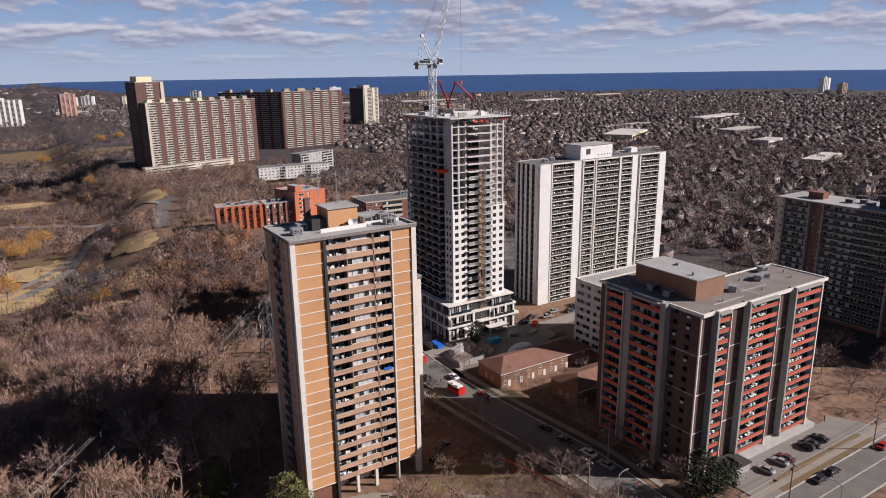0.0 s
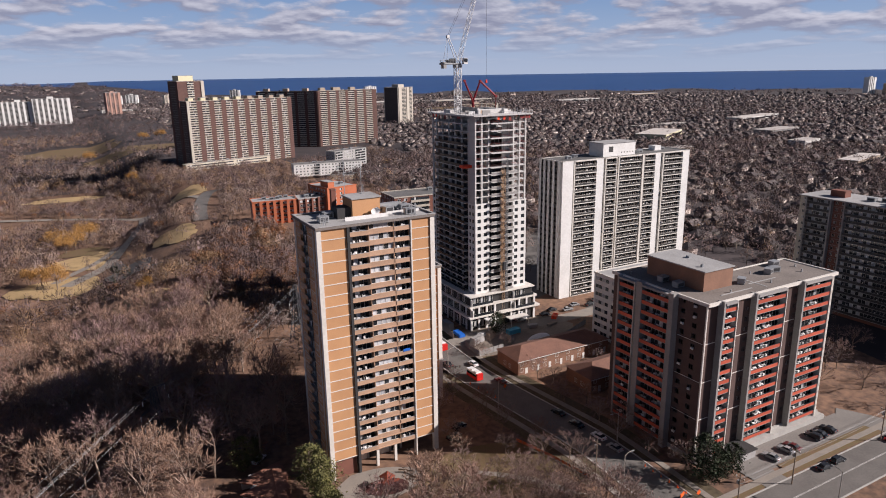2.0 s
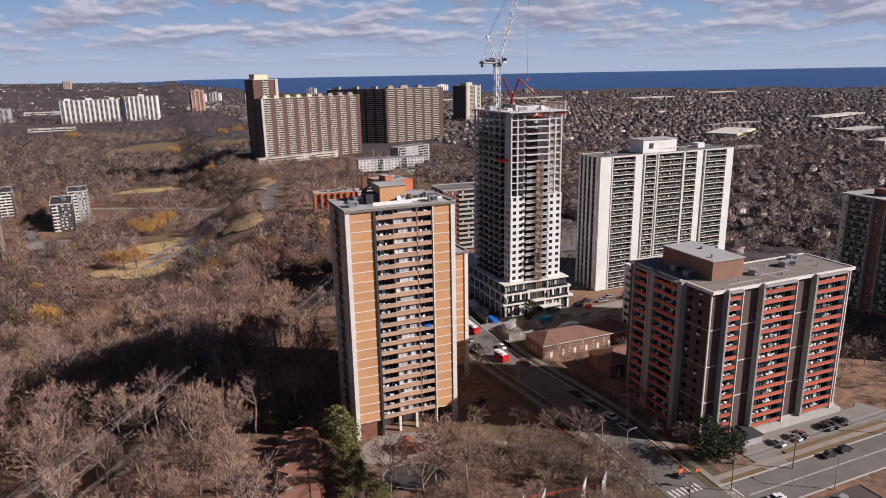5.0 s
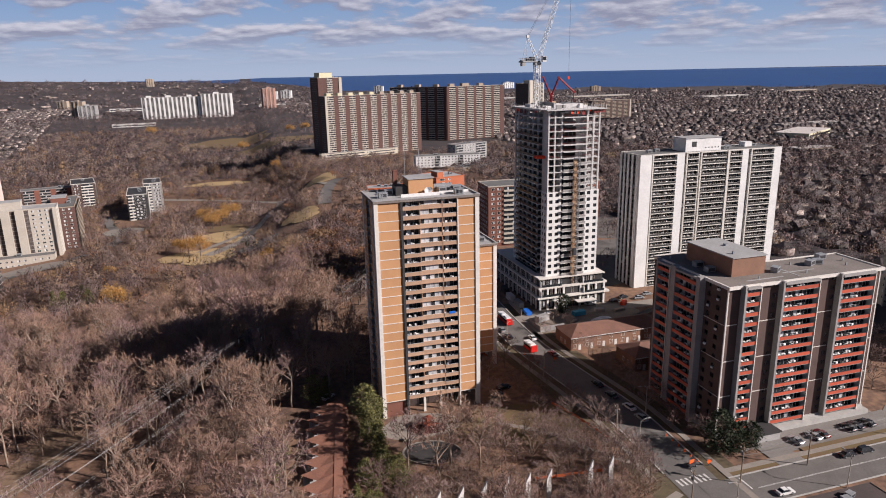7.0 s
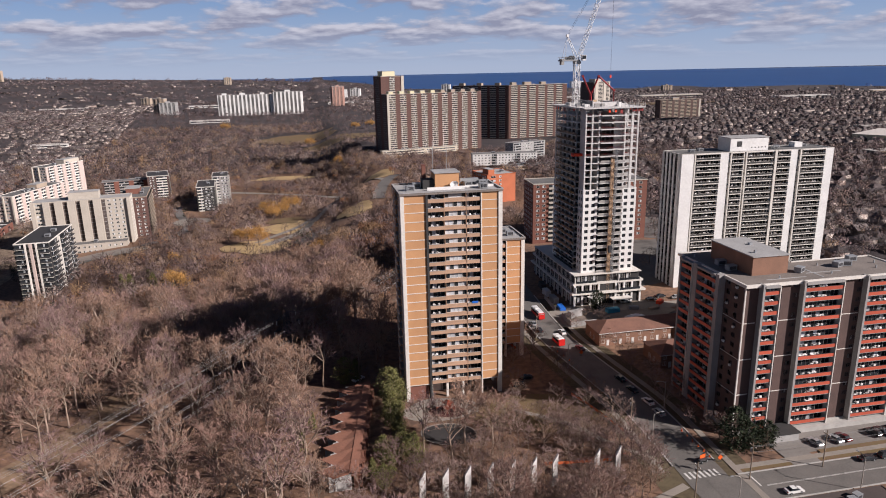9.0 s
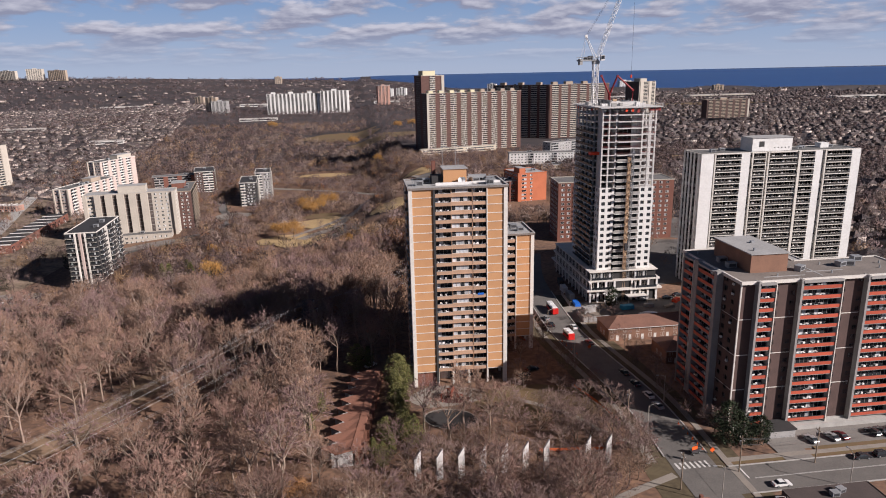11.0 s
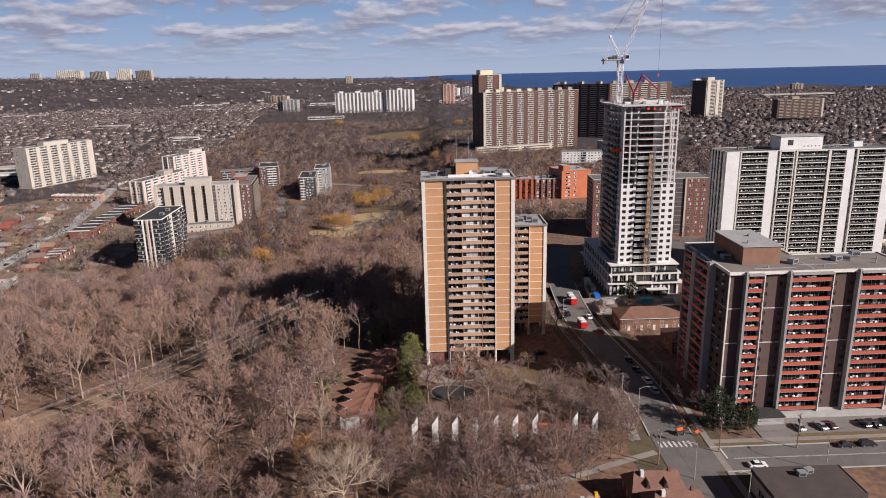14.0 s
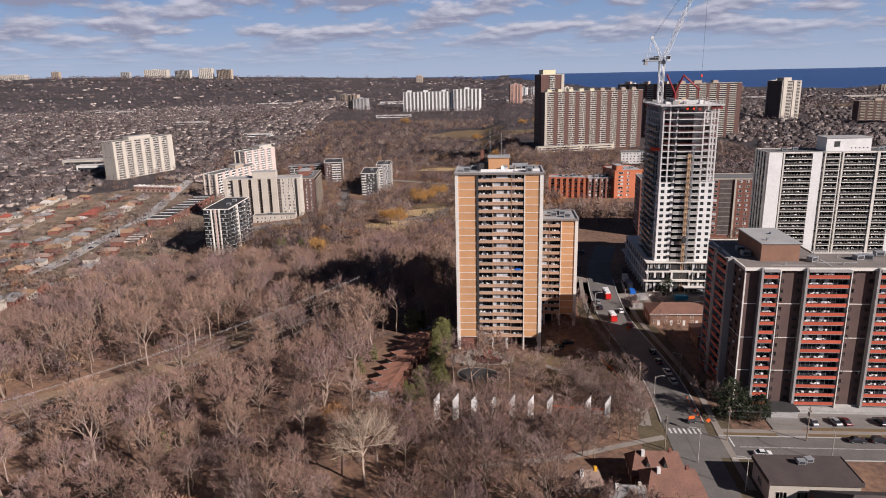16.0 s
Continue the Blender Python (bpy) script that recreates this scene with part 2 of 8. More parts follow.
M["leaf_rust"] = mat("leaf_rust", (0.29, 0.145, 0.06), 0.9, (0.20, 0.10, 0.045), 0.3, 2, obj_rand=0.2)
M["willow"] = mat("willow", (0.43, 0.235, 0.072), 0.9, (0.30, 0.165, 0.058), 0.3, 2, isl_rand=0.3)
M["needle"] = mat("needle", (0.185, 0.172, 0.058), 0.85, (0.085, 0.088, 0.035), 0.5, 3, isl_rand=0.4)
M["needle_dark"] = mat("needle_dark", (0.030, 0.042, 0.018), 0.85, (0.016, 0.024, 0.012), 0.5, 3, isl_rand=0.4)
M["far_twig"] = mat("far_twig", (0.26, 0.182, 0.16), 0.95, (0.13, 0.092, 0.084), 0.014, 0.12, isl_rand=0.12)
M["far_rust"] = mat("far_rust", (0.34, 0.165, 0.085), 0.95, (0.21, 0.11, 0.066), 0.03, 0.3, isl_rand=0.25)
M["house_wall"] = mat("house_wall", (0.40, 0.35, 0.315), 0.85, (0.10, 0.066, 0.055), 0.05, isl_rand=0.8)
M["house_roof"] = mat("house_roof", (0.115, 0.095, 0.092), 0.9, (0.06, 0.05, 0.05), 0.05, isl_rand=0.5)
M["roof_brown"] = mat("roof_brown", (0.235, 0.165, 0.13), 0.9, (0.17, 0.12, 0.098), 0.2, 3, obj_rand=0.3)
M["roof_tan"] = mat("roof_tan", (0.36, 0.225, 0.135), 0.9, (0.27, 0.17, 0.11), 0.2, 3, obj_rand=0.25)
M["roof_red"] = mat("roof_red", (0.30, 0.075, 0.05), 0.9, (0.22, 0.07, 0.055), 0.2, 3)
M["roof_grey"] = mat("roof_grey", (0.24, 0.23, 0.225), 0.9, (0.17, 0.165, 0.16), 0.2, 3, obj_rand=0.25)
M["roof_pale"] = mat("roof_pale", (0.46, 0.42, 0.385), 0.9, (0.37, 0.34, 0.315), 0.2, 3, obj_rand=0.2)
M["white_siding"] = mat("white_siding", (0.62, 0.60, 0.57), 0.8, (0.54, 0.52, 0.49), 0.3)
M["car_dark"] = mat("car_dark", (0.018, 0.02, 0.024), 0.25, (0.022, 0.024, 0.028), 0.5, spec=0.6)
M["car_silver"] = mat("car_silver", (0.42, 0.43, 0.44), 0.3, scale=0.5, metal=0.4, spec=0.6)
M["car_white"] = mat("car_white", (0.72, 0.72, 0.71), 0.3, scale=0.5, spec=0.6)
M["car_red"] = mat("car_red", (0.42, 0.02, 0.02), 0.3, scale=0.5, spec=0.6)
M["car_maroon"] = mat("car_maroon", (0.10, 0.012, 0.015), 0.3, scale=0.5, spec=0.6)
M["tyre"] = mat("tyre", (0.02, 0.02, 0.02), 0.9, scale=2)
M["bus_red"] = mat("bus_red", (0.60, 0.025, 0.02), 0.4, scale=0.5)
M["brick_tan"] = mat("brick_tan", (0.25, 0.135, 0.09), 0.85, (0.19, 0.105, 0.072), 0.3, 4)
M["tile_brown"] = mat("tile_brown", (0.285, 0.132, 0.088), 0.9, (0.20, 0.097, 0.069), 0.3, 3)
M["tile_dark"] = mat("tile_dark", (0.205, 0.106, 0.076), 0.9, (0.14, 0.075, 0.057), 0.3, 3)
M["roof_felt"] = mat("roof_felt", (0.085, 0.065, 0.06), 0.9, (0.06, 0.048, 0.045), 0.25, 3)
M["pole"] = mat("pole", (0.40, 0.37, 0.33), 0.8, scale=1)
M["wood_pole"] = mat("wood_pole", (0.26, 0.20, 0.15), 0.9, scale=1)
M["sign_orange"] = mat("sign_orange", (0.85, 0.13, 0.02), 0.6, scale=1)
M["play_orange"] = mat("play_orange", (0.20, 0.042, 0.02), 0.6, scale=1)
M["yellow"] = mat("yellow", (0.70, 0.36, 0.03), 0.6, scale=1)
M["render_white"] = mat("render_white", (0.50, 0.48, 0.46), 0.85, (0.36, 0.345, 0.33), 0.35, 3)
M["tarp_cyan"] = mat("tarp_cyan", (0.05, 0.32, 0.48), 0.6, scale=0.6)
M["tent_white"] = mat("tent_white", (0.78, 0.77, 0.75), 0.7, scale=0.4)
M["fence_orange"] = mat("fence_orange", (0.60, 0.13, 0.04), 0.8, scale=0.5)
M["wire"] = mat("wire", (0.30, 0.30, 0.30), 0.5, scale=1, metal=0.3)


# ---- mesh helpers ----
class Geo:
    """Collects boxes and faces for one mesh."""

    def __init__(self):
        self.v, self.f, self.m = [], [], []

    def face(self, pts, mi=0):
        n = len(self.v)
        self.v += [tuple(p) for p in pts]
        self.f.append(tuple(range(n, n + len(pts))))
        self.m.append(mi)

    def box(self, x0, x1, y0, y1, z0, z1, mi=0):
        n = len(self.v)
        self.v += [(x0, y0, z0), (x1, y0, z0), (x1, y1, z0), (x0, y1, z0), (x0, y0, z1), (x1, y0, z1), (x1, y1, z1), (x0, y1, z1)]
        for q in ((3, 2, 1, 0), (4, 5, 6, 7), (0, 1, 5, 4), (1, 2, 6, 5), (2, 3, 7, 6), (3, 0, 4, 7)):
            self.f.append(tuple(n + i for i in q))
            self.m.append(mi)
        return self

    def mesh(self, name, mats, smooth=False):
        me = bpy.data.meshes.new(name)
        me.from_pydata(self.v, [], self.f)
        for k in mats if isinstance(mats, (list, tuple)) else [mats]:
            me.materials.append(M[k])
        if any(self.m):
            me.polygons.foreach_set("material_index", self.m)
        if smooth:
            me.polygons.foreach_set("use_smooth", [True] * len(self.f))
        me.update()
        return me


def box_mesh(name, mats, *b):
    return Geo().box(*b).mesh(name, mats)


def thing(name, x, y, z, rz=0, label="", category="", group="", kind=""):
    ob = new(name)
    ob.matrix_basis = pose(x, y, z, 0, 0, rz)
    ob.empty_display_size = 0.5
    return tagged(ob, label, category, group, kind)


def part(name, me, parent, x=0, y=0, z=0, rz=0, label=""):
    ob = new(name, me)
    ob.location = (x, y, z)
    if rz:
        ob.rotation_euler = (0, 0, radians(rz))
    ob.parent = parent
    if label:
        ob["label"] = label
    return ob


# ---- ground ----


def smooth(a, b, x):
    t = min(1.0, max(0.0, (x - a) / (b - a)))
    return t * t * (3 - 2 * t)


def ground_z(x, y):
    """Plateau under the towers, a wooded ravine on the west side, a slow rise at the far edge."""
    edge = -24 + 50 * smooth(110, 360, y) + 30 * smooth(400, 520, y) - 20 * smooth(600, 700, y)
    west = smooth(edge, edge - 62, x)
    deep = -9 - 6 * smooth(0, 200, y) - 19 * smooth(180, 600, y) + 22 * smooth(800, 1600, y)
    z = west * deep
    bank = smooth(-140, -200, x) * (1 - smooth(760, 1000, y)) * smooth(60, 160, y)
    z += bank * (-24 - 8 * smooth(470, 590, y) * smooth(-380, -300, x) - z)
    z += (-9 * smooth(420, 560, y) + 7 * smooth(900, 1500, y)) * (1 - west)
    z += -1.7 * smooth(-14, -40, y) * (1 - west)
    r = math.hypot(x, y + 180)
    hills = 58 * smooth(0, -34, math.degrees(math.atan2(x, y + 180))) if y > 0 else 0
    return z + (66 + hills) * smooth(2500, 5000, r)


def make_ground():
    g = Geo()
    xs = sorted({*range(-360, 261, 10), *[360 * s + s * round(k ** 1.75 * 13) for s in (-1, 1) for k in range(1, 31)], *range(270, 361, 30)})
    ys = sorted({-1500, -900, -500, *range(-300, 701, 10), *[700 + round(k ** 1.6 * 15) for k in range(1, 36)]})
    xs = [x for x in xs if abs(x) <= 4990]
    ys = [y for y in ys if y <= 4850]
    idx = {}
    for j, y in enumerate(ys):
        for i, x in enumerate(xs):
            idx[i, j] = len(g.v)
            g.v.append((x, y, ground_z(x, y)))
    for j in range(len(ys) - 1):
        for i in range(len(xs) - 1):
            cx, cy = (xs[i] + xs[i + 1]) / 2, (ys[j] + ys[j + 1]) / 2
            # these cells get the ground colour with tree shade painted in
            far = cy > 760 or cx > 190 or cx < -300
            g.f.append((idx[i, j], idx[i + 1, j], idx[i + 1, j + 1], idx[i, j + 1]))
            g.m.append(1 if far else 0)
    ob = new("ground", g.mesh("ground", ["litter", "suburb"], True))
    tagged(ob, "brown winter ground with dry grass and leaf litter", "ground", kind="structure")


make_ground()


def sea():
    """The lake: its shore runs obliquely away towards the left."""
    g = Geo()
    r_shore = lambda b: 2950 + 1900 * smooth(12, -7, b) + 60 * math.sin(b * 0.7) + 35 * math.sin(b * 2.1)
    bs = [-8 + 2 * k for k in range(62)]
    rows = []
    for b in bs:
        r0 = r_shore(b)
        rows.append([(r, b) for r in (r0, r0 + 0.25 * (4980 - r0), r0 + 0.5 * (4980 - r0), r0 + 0.75 * (4980 - r0), 4980)])
    pt = lambda r, b: (r * math.sin(radians(b)), -180 + r * math.cos(radians(b)), ground_z(r * math.sin(radians(b)), -180 + r * math.cos(radians(b))) + (3 if r > r_shore(b) + 1 else -2))
    for p, q in zip(rows, rows[1:]):
        for k in range(4):
            g.face([pt(*p[k]), pt(*q[k]), pt(*q[k + 1]), pt(*p[k + 1])])
    tagged(new("water", g.mesh("water", "water", True)), "deep blue lake stretching to the horizon", "lake", kind="structure")


sea()


def oval(name, cx, cy, rx, ry, dz, m, label, rz=0, n=36, wob=0.0, thick=0.0):
    c, s = math.cos(radians(rz)), math.sin(radians(rz))
    ring = []
    for k in range(n):
        a = 2 * math.pi * k / n
        r = 1 + wob * (math.sin(3 * a + cx) + 0.6 * math.sin(5 * a + cy) + 0.45 * math.sin(8 * a + cx * 2) + 0.35 * math.sin(13 * a + cy * 3))
        u, v = rx * r * math.cos(a), ry * r * math.sin(a)
        x, y = cx + c * u - s * v, cy + s * u + c * v
        ring.append((x, y))
    g = Geo()
    steps = (1.0, 0.9, 0.78, 0.64, 0.5, 0.36, 0.2, 0.0)
    for q, q2 in zip(steps, steps[1:]):
        for k in range(n):
            j = (k + 1) % n
            P = lambda e, i: (cx + (ring[i][0] - cx) * e, cy + (ring[i][1] - cy) * e, ground_z(cx + (ring[i][0] - cx) * e, cy + (ring[i][1] - cy) * e) + dz)
            g.face([P(q, k), P(q, j), P(q2, j), P(q2, k)] if q2 else [P(q, k), P(q, j), P(0, k)])
    return tagged(new(name, g.mesh(name, m)), label, "ground", kind="structure")


def ribbon(name, pts, w, dz, m, label, category="road", thick=0.0):
    """A strip of road or path along a smooth line, laid on the ground."""
    P = []
    for a, b, c, d in zip([pts[0]] + pts[:-2], pts[:-1], pts[1:], pts[2:] + [pts[-1]]):
        n = max(2, int(math.dist(b, c) / 6))
        for k in range(n):
            t = k / n
            P.append(tuple(0.5 * (2 * b[i] + (c[i] - a[i]) * t + (2 * a[i] - 5 * b[i] + 4 * c[i] - d[i]) * t * t + (3 * b[i] - a[i] - 3 * c[i] + d[i]) * t ** 3) for i in (0, 1)))
    P.append(pts[-1])
    g = Geo()
    L, R = [], []
    for k, p in enumerate(P):
        q0, q1 = P[max(0, k - 1)], P[min(len(P) - 1, k + 1)]
        dx, dy = q1[0] - q0[0], q1[1] - q0[1]
        n = math.hypot(dx, dy) or 1
        nx, ny = -dy / n * w / 2, dx / n * w / 2
        L.append((p[0] + nx, p[1] + ny, ground_z(p[0] + nx, p[1] + ny) + dz)); R.append((p[0] - nx, p[1] - ny, ground_z(p[0] - nx, p[1] - ny) + dz))
    for k in range(len(P) - 1):
        g.face([R[k], R[k + 1], L[k + 1], L[k]])
        if thick:
            dn = lambda v: (v[0], v[1], v[2] - thick)
            g.face([L[k], L[k + 1], dn(L[k + 1]), dn(L[k])]); g.face([dn(R[k]), dn(R[k + 1]), R[k + 1], R[k]])
    return tagged(new(name, g.mesh(name, m)), label, category, kind="structure")


# streets beside the towers
NS = [(67, -420), (67, -320), (67, -230), (67, -160), (67, -110), (67.2, -80), (67.6, -55), (68.4, -32), (66.3, -8), (63.5, 15), (61.5, 35), (61.8, 60), (64, 90), (67, 113), (76, 150)]
off = lambda pts, d: [(x + d, y) for x, y in pts]
ribbon("lawn", [(67, -420), (67, -300), (67, -200), (67, -130), (67, -84), (67.6, -58), (68, -32), (66.3, -8), (63.5, 15), (61.5, 35), (61.8, 60), (63, 80)], 27, 0.05, "grass", "dry verge grass along the street", "grass")
ribbon("road", NS, 11.5, 0.13, "asphalt", "grey asphalt side street running past the towers")
ribbon("road", [(67, -60.4), (90, -60.4), (160, -60), (420, -58)], 11.0, 0.17, "asphalt", "grey asphalt street with parked cars")
ribbon("pavement", off(NS[5:12], 9.2), 1.8, 0.2, "paving", "pale concrete pavement", "pavement", 0.15)
ribbon("pavement", [(57.8, -50), (59, -32), (56.8, -8), (54, 15), (52, 35), (52.3, 60), (54, 85)], 1.8, 0.2, "paving", "pale concrete pavement", "pavement", 0.15)
for d in (6.0, -6.0):
    ribbon("kerb", off([(67.9, -48), (68.4, -32), (66.3, -8), (63.5, 15), (61.5, 35), (61.8, 60), (63.4, 85)], d), 0.4, 0.27, "kerb", "pale concrete kerb", "kerb", 0.15)
ribbon("kerb", [(76, -54.7), (100, -54.6), (160, -54.3)], 0.4, 0.3, "kerb", "pale concrete kerb", "kerb", 0.15)
ribbon("kerb", [(76, -66.1), (100, -66.0), (160, -65.6)], 0.4, 0.3, "kerb", "pale concrete kerb", "kerb", 0.15)
ribbon("pavement", [(76, -51.9), (100, -51.8), (160, -51.4)], 1.8, 0.22, "paving", "pale concrete pavement", "pavement", 0.15)
ribbon("lawn", [(76, -53.4), (100, -53.3), (160, -53)], 1.3, 0.14, "lawn", "thin strip of dry grass", "grass")
ribbon("lawn", [(103, -50.3), (142, -50.0)], 1.5, 0.3, "lawn", "narrow planted strip beside the car park", "grass", 0.2)
ribbon("car_park", [(93, -45.2), (110, -45.4), (142, -45.2)], 9.2, 0.15, "lot", "pale worn asphalt car park", "car park")
ribbon("driveway", [(96.3, -41), (96.3, -55)], 8.0, 0.19, "lot", "wide driveway into the car park", "driveway")
ribbon("driveway", [(142, -41), (146, -48), (148, -55)], 8.0, 0.16, "lot", "driveway at the far end of the car park", "driveway")
ribbon("pavement", [(86, -40.2), (110, -40.0), (138, -39.8)], 1.5, 0.25, "paving", "pale walkway along the block", "pavement", 0.1)
# painted lines
for k in range(7):
    ribbon("crosswalk", [(63.2 + 1.35 * k, -51.2), (63.4 + 1.35 * k, -54.0)], 0.6, 0.175, "paint", "worn white crosswalk bar", "road marking")
ribbon("road_marking", [(78.5, -55.5), (78.5, -60.3)], 0.4, 0.21, "paint", "white stop line", "road marking")
for d in (-0.12, 0.12):
    ribbon("road_marking", [(80, -60.4 + d), (160, -60 + d)], 0.1, 0.21, "paint", "faded centre line", "road marking")
# playground and garden in front of the tall tower
oval("paving", 8.8, -7.5, 11.5, 7.0, 0.04, "paving", "pale paving before the tower", wob=0.04)
oval("paving", 8.5, -21.0, 8.0, 5.25, 0.05, "paving", "pale paving ring", rz=-15)
oval("playground", 10.6, -9.2, 5.6, 3.4, 0.07, "rubber_red", "dark red rubber playground surface", rz=-14)
oval("court", 8.6, -21.3, 7.6, 4.9, 0.08, "charcoal", "dark asphalt oval", rz=-15)
oval("lawn", 36, -15, 19, 11, 0.03, "lawn", "olive dry lawn", rz=-12, wob=0.05)
ribbon("path", [(56, -50), (58, -42), (50, -33), (44, -24), (30, -13)], 1.8, 0.09, "paving", "pale garden path", "path")
ribbon("path", [(61, -56), (48, -61), (34, -67), (22, -70), (10, -73)], 2.2, 0.1, "paving", "pale winding path", "path")
oval("soil", 47, -36, 9, 5, 0.05, "brown_brick", "reddish bare planting bed", wob=0.1)
# building site
oval("soil", 92, 56, 30, 15, 0.06, "soil", "bare brown soil of the building site", wob=0.08)
oval("soil", 58, 62, 12, 30, 0.05, "soil", "muddy ground beside the street", wob=0.08, rz=12)
ribbon("road", [(64, 60), (90, 62), (125, 60), (160, 62)], 7, 0.1, "paving", "pale dusty site road")
oval("car_park", 158, 142, 36, 24, 0.06, "asphalt", "grey yard behind the white slab", wob=0.05)
oval("car_park", 190, 190, 30, 30, 0.05, "asphalt", "dull asphalt lot among bare trees", wob=0.05)
# park in the ravine
oval("field", -34, 172, 30, 18, 0.45, "dry_field", "tan winter field among bare trees", wob=0.09, rz=4)
oval("field", 42, 510, 18, 54, 0.5, "dry_field", "tan winter field in the ravine", wob=0.08, rz=-14)
oval("field", 6, 318, 14, 26, 0.5, "dry_field", "dry grass bank", wob=0.12)
oval("field", -46, 352, 20, 32, 0.5, "dry_field", "dry grass clearing", wob=0.12, rz=-12)
oval("field", -64, 280, 24, 24, 0.5, "dry_field", "tan clearing beside the willows", wob=0.1)
oval("field", -47, 392, 18, 18, 0.5, "lawn", "olive grass clearing", wob=0.1)
oval("field", -60, 700, 40, 16, 0.7, "dry_field", "tan clearing", wob=0.1)
oval("field", 32, 984, 74, 48, 0.9, "lawn", "dull green park clearing", wob=0.12)
oval("field", -46, 1129, 76, 66, 1.2, "lawn", "olive park clearing", wob=0.12)
oval("field", 420, 560, 90, 30, 0.6, "dry_field", "tan sports field", wob=0.03)
oval("field", 900, 1500, 160, 50, 2.0, "lawn", "green sports ground far off", wob=0.03)
ribbon("road", [(4, 530), (-4, 470), (-12, 410), (-22, 380), (-31, 347), (-38, 320), (-60, 280)], 8, 0.62, "paving", "pale winding park road")
ribbon("path", [(-66, 292), (-59, 307), (-40, 347), (-28, 386)], 5, 0.66, "paving", "pale park drive", "path")
ribbon("road", [(-130, 612), (-100, 600), (-45, 570), (4, 528), (30, 470), (44, 430)], 9, 0.6, "paving", "pale road across the ravine")
ribbon("road", [(26, 340), (34, 390), (46, 440), (58, 480), (76, 500), (90, 470)], 10, 0.66, "asphalt", "grey road climbing out of the ravine")
ribbon("path", [(-31, 330), (-30, 300), (-23, 262), (-12, 243)], 7, 0.72, "asphalt", "grey loop of the park car park", "road")
oval("car_park", -26, 276, 13, 22, 0.6, "asphalt", "grey park car park", wob=0.05)
oval("car_park", -131, 420, 16, 22, 0.6, "paving", "pale yard with parked cars behind the flats", wob=0.05)
oval("car_park", 120, 108, 34, 22, 0.07, "asphalt", "grey yard behind the building site", wob=0.04)
oval("car_park", 178, 58, 44, 20, 0.07, "asphalt", "grey car park before the white slab", wob=0.04)
ribbon("path", [(-176, -58), (-148, -33), (-121, -11), (-105, 10), (-95, 34), (-90, 60)], 13, 0.25, "mown", "mown tan strip under the power line", "grass")
# streets on the west side
oval("yard", -335, 290, 116, 250, 0.25, "yard", "bungalow gardens, drives and worn lawns", wob=0.03, rz=8)
oval("car_park", -212, 192, 22, 14, 0.5, "paving", "pale car park beside the charcoal block", wob=0.06)
ribbon("road", [(-322, 60), (-296, 130), (-288, 185), (-296, 257), (-304, 331), (-318, 395), (-361, 547), (-420, 760)], 11, 0.5, "kerb", "pale suburban street")
ribbon("road", [(-430, 262), (-360, 254), (-296, 248)], 8, 0.52, "paving", "suburban cross street")
ribbon("road", [(-215, 270), (-150, 310), (-128, 380), (-150, 470), (-170, 560)], 8, 0.42, "asphalt", "street behind the flats")
oval("car_park", -165, 300, 26, 12, 0.5, "paving", "pale yard beside the flats", wob=0.06)
oval("car_park", -215, 150, 30, 10, 0.5, "asphalt", "car park at the edge of the wood", wob=0.06, rz=30)


# ---- towers ----


class Face:
    """One side of a building: u runs along it from left to right as seen from outside, v into the wall."""

    def __init__(self, root, rz, ox, oy):
        self.root, self.rz, self.ox, self.oy = root, rz, ox, oy
        self.c, self.s = math.cos(radians(rz)), math.sin(radians(rz))

    def put(self, name, me, u, z, v=0.0, label=""):
        return part(name, me, self.root, self.ox + self.c * u - self.s * v, self.oy + self.s * u + self.c * v, z, self.rz, label)


def window_mesh(w, h, panes=2, curtained=0, frame_mat="white_conc", t=0.07):
    """A framed window in its wall plane: frame bars, recessed panes, some with a drawn blind behind."""
    g = Geo()
    g.box(0, w, -0.03, 0.08, 0, t, 1); g.box(0, w, -0.03, 0.08, h - t, h, 1)
    for k in range(panes + 1):
        x = k * (w - t) / panes
        g.box(x, x + t, -0.03, 0.08, t, h - t, 1)
    for k in range(panes):
        x0, x1 = k * (w - t) / panes + t, (k + 1) * (w - t) / panes
        g.face([(x0, 0.05, t), (x1, 0.05, t), (x1, 0.05, h - t), (x0, 0.05, h - t)], 2 if (curtained >> k) & 1 else 0)
    return g.mesh("window", ["glass", frame_mat, "curtain"])


class Clutter:
    """Chairs, boxes, washing and bicycles behind balcony fronts, as small uneven solids; one heap of stuff per building."""

    def __init__(self, root):
        self.g, self.root = Geo(), root

    def add(self, f, src, u, z, v):
        n = len(self.g.v)
        for a, b, c in src.v:
            a, b = a + u, b + v
            self.g.v.append((f.ox + f.c * a - f.s * b, f.oy + f.s * a + f.c * b, c + z))
        self.g.f += [tuple(i + n for i in q) for q in src.f]
        self.g.m += src.m

    def done(self):
        tagged(part("balcony_clutter", self.g.mesh("balcony_clutter", "clutter"), self.root), kind="stuff")


def clutter_geo(rng, w, d, n):
    g = Geo()
    for _ in range(n):
        x, y = rng.uniform(0.1, max(0.2, w - 0.6)), rng.uniform(0.1, d - 0.2)
        a, b, h = rng.uniform(0.15, 0.7), rng.uniform(0.1, 0.4), rng.uniform(0.7, 1.45)
        n0 = len(g.v)
        g.box(x, x + a, y, y + b, rng.uniform(0.0, 0.8), h, 0)
        k = rng.uniform(-0.15, 0.15)
        g.v[n0 + 4:n0 + 8] = [(p[0] + k, p[1] + k * 0.5, p[2]) for p in g.v[n0 + 4:n0 + 8]]
    return g


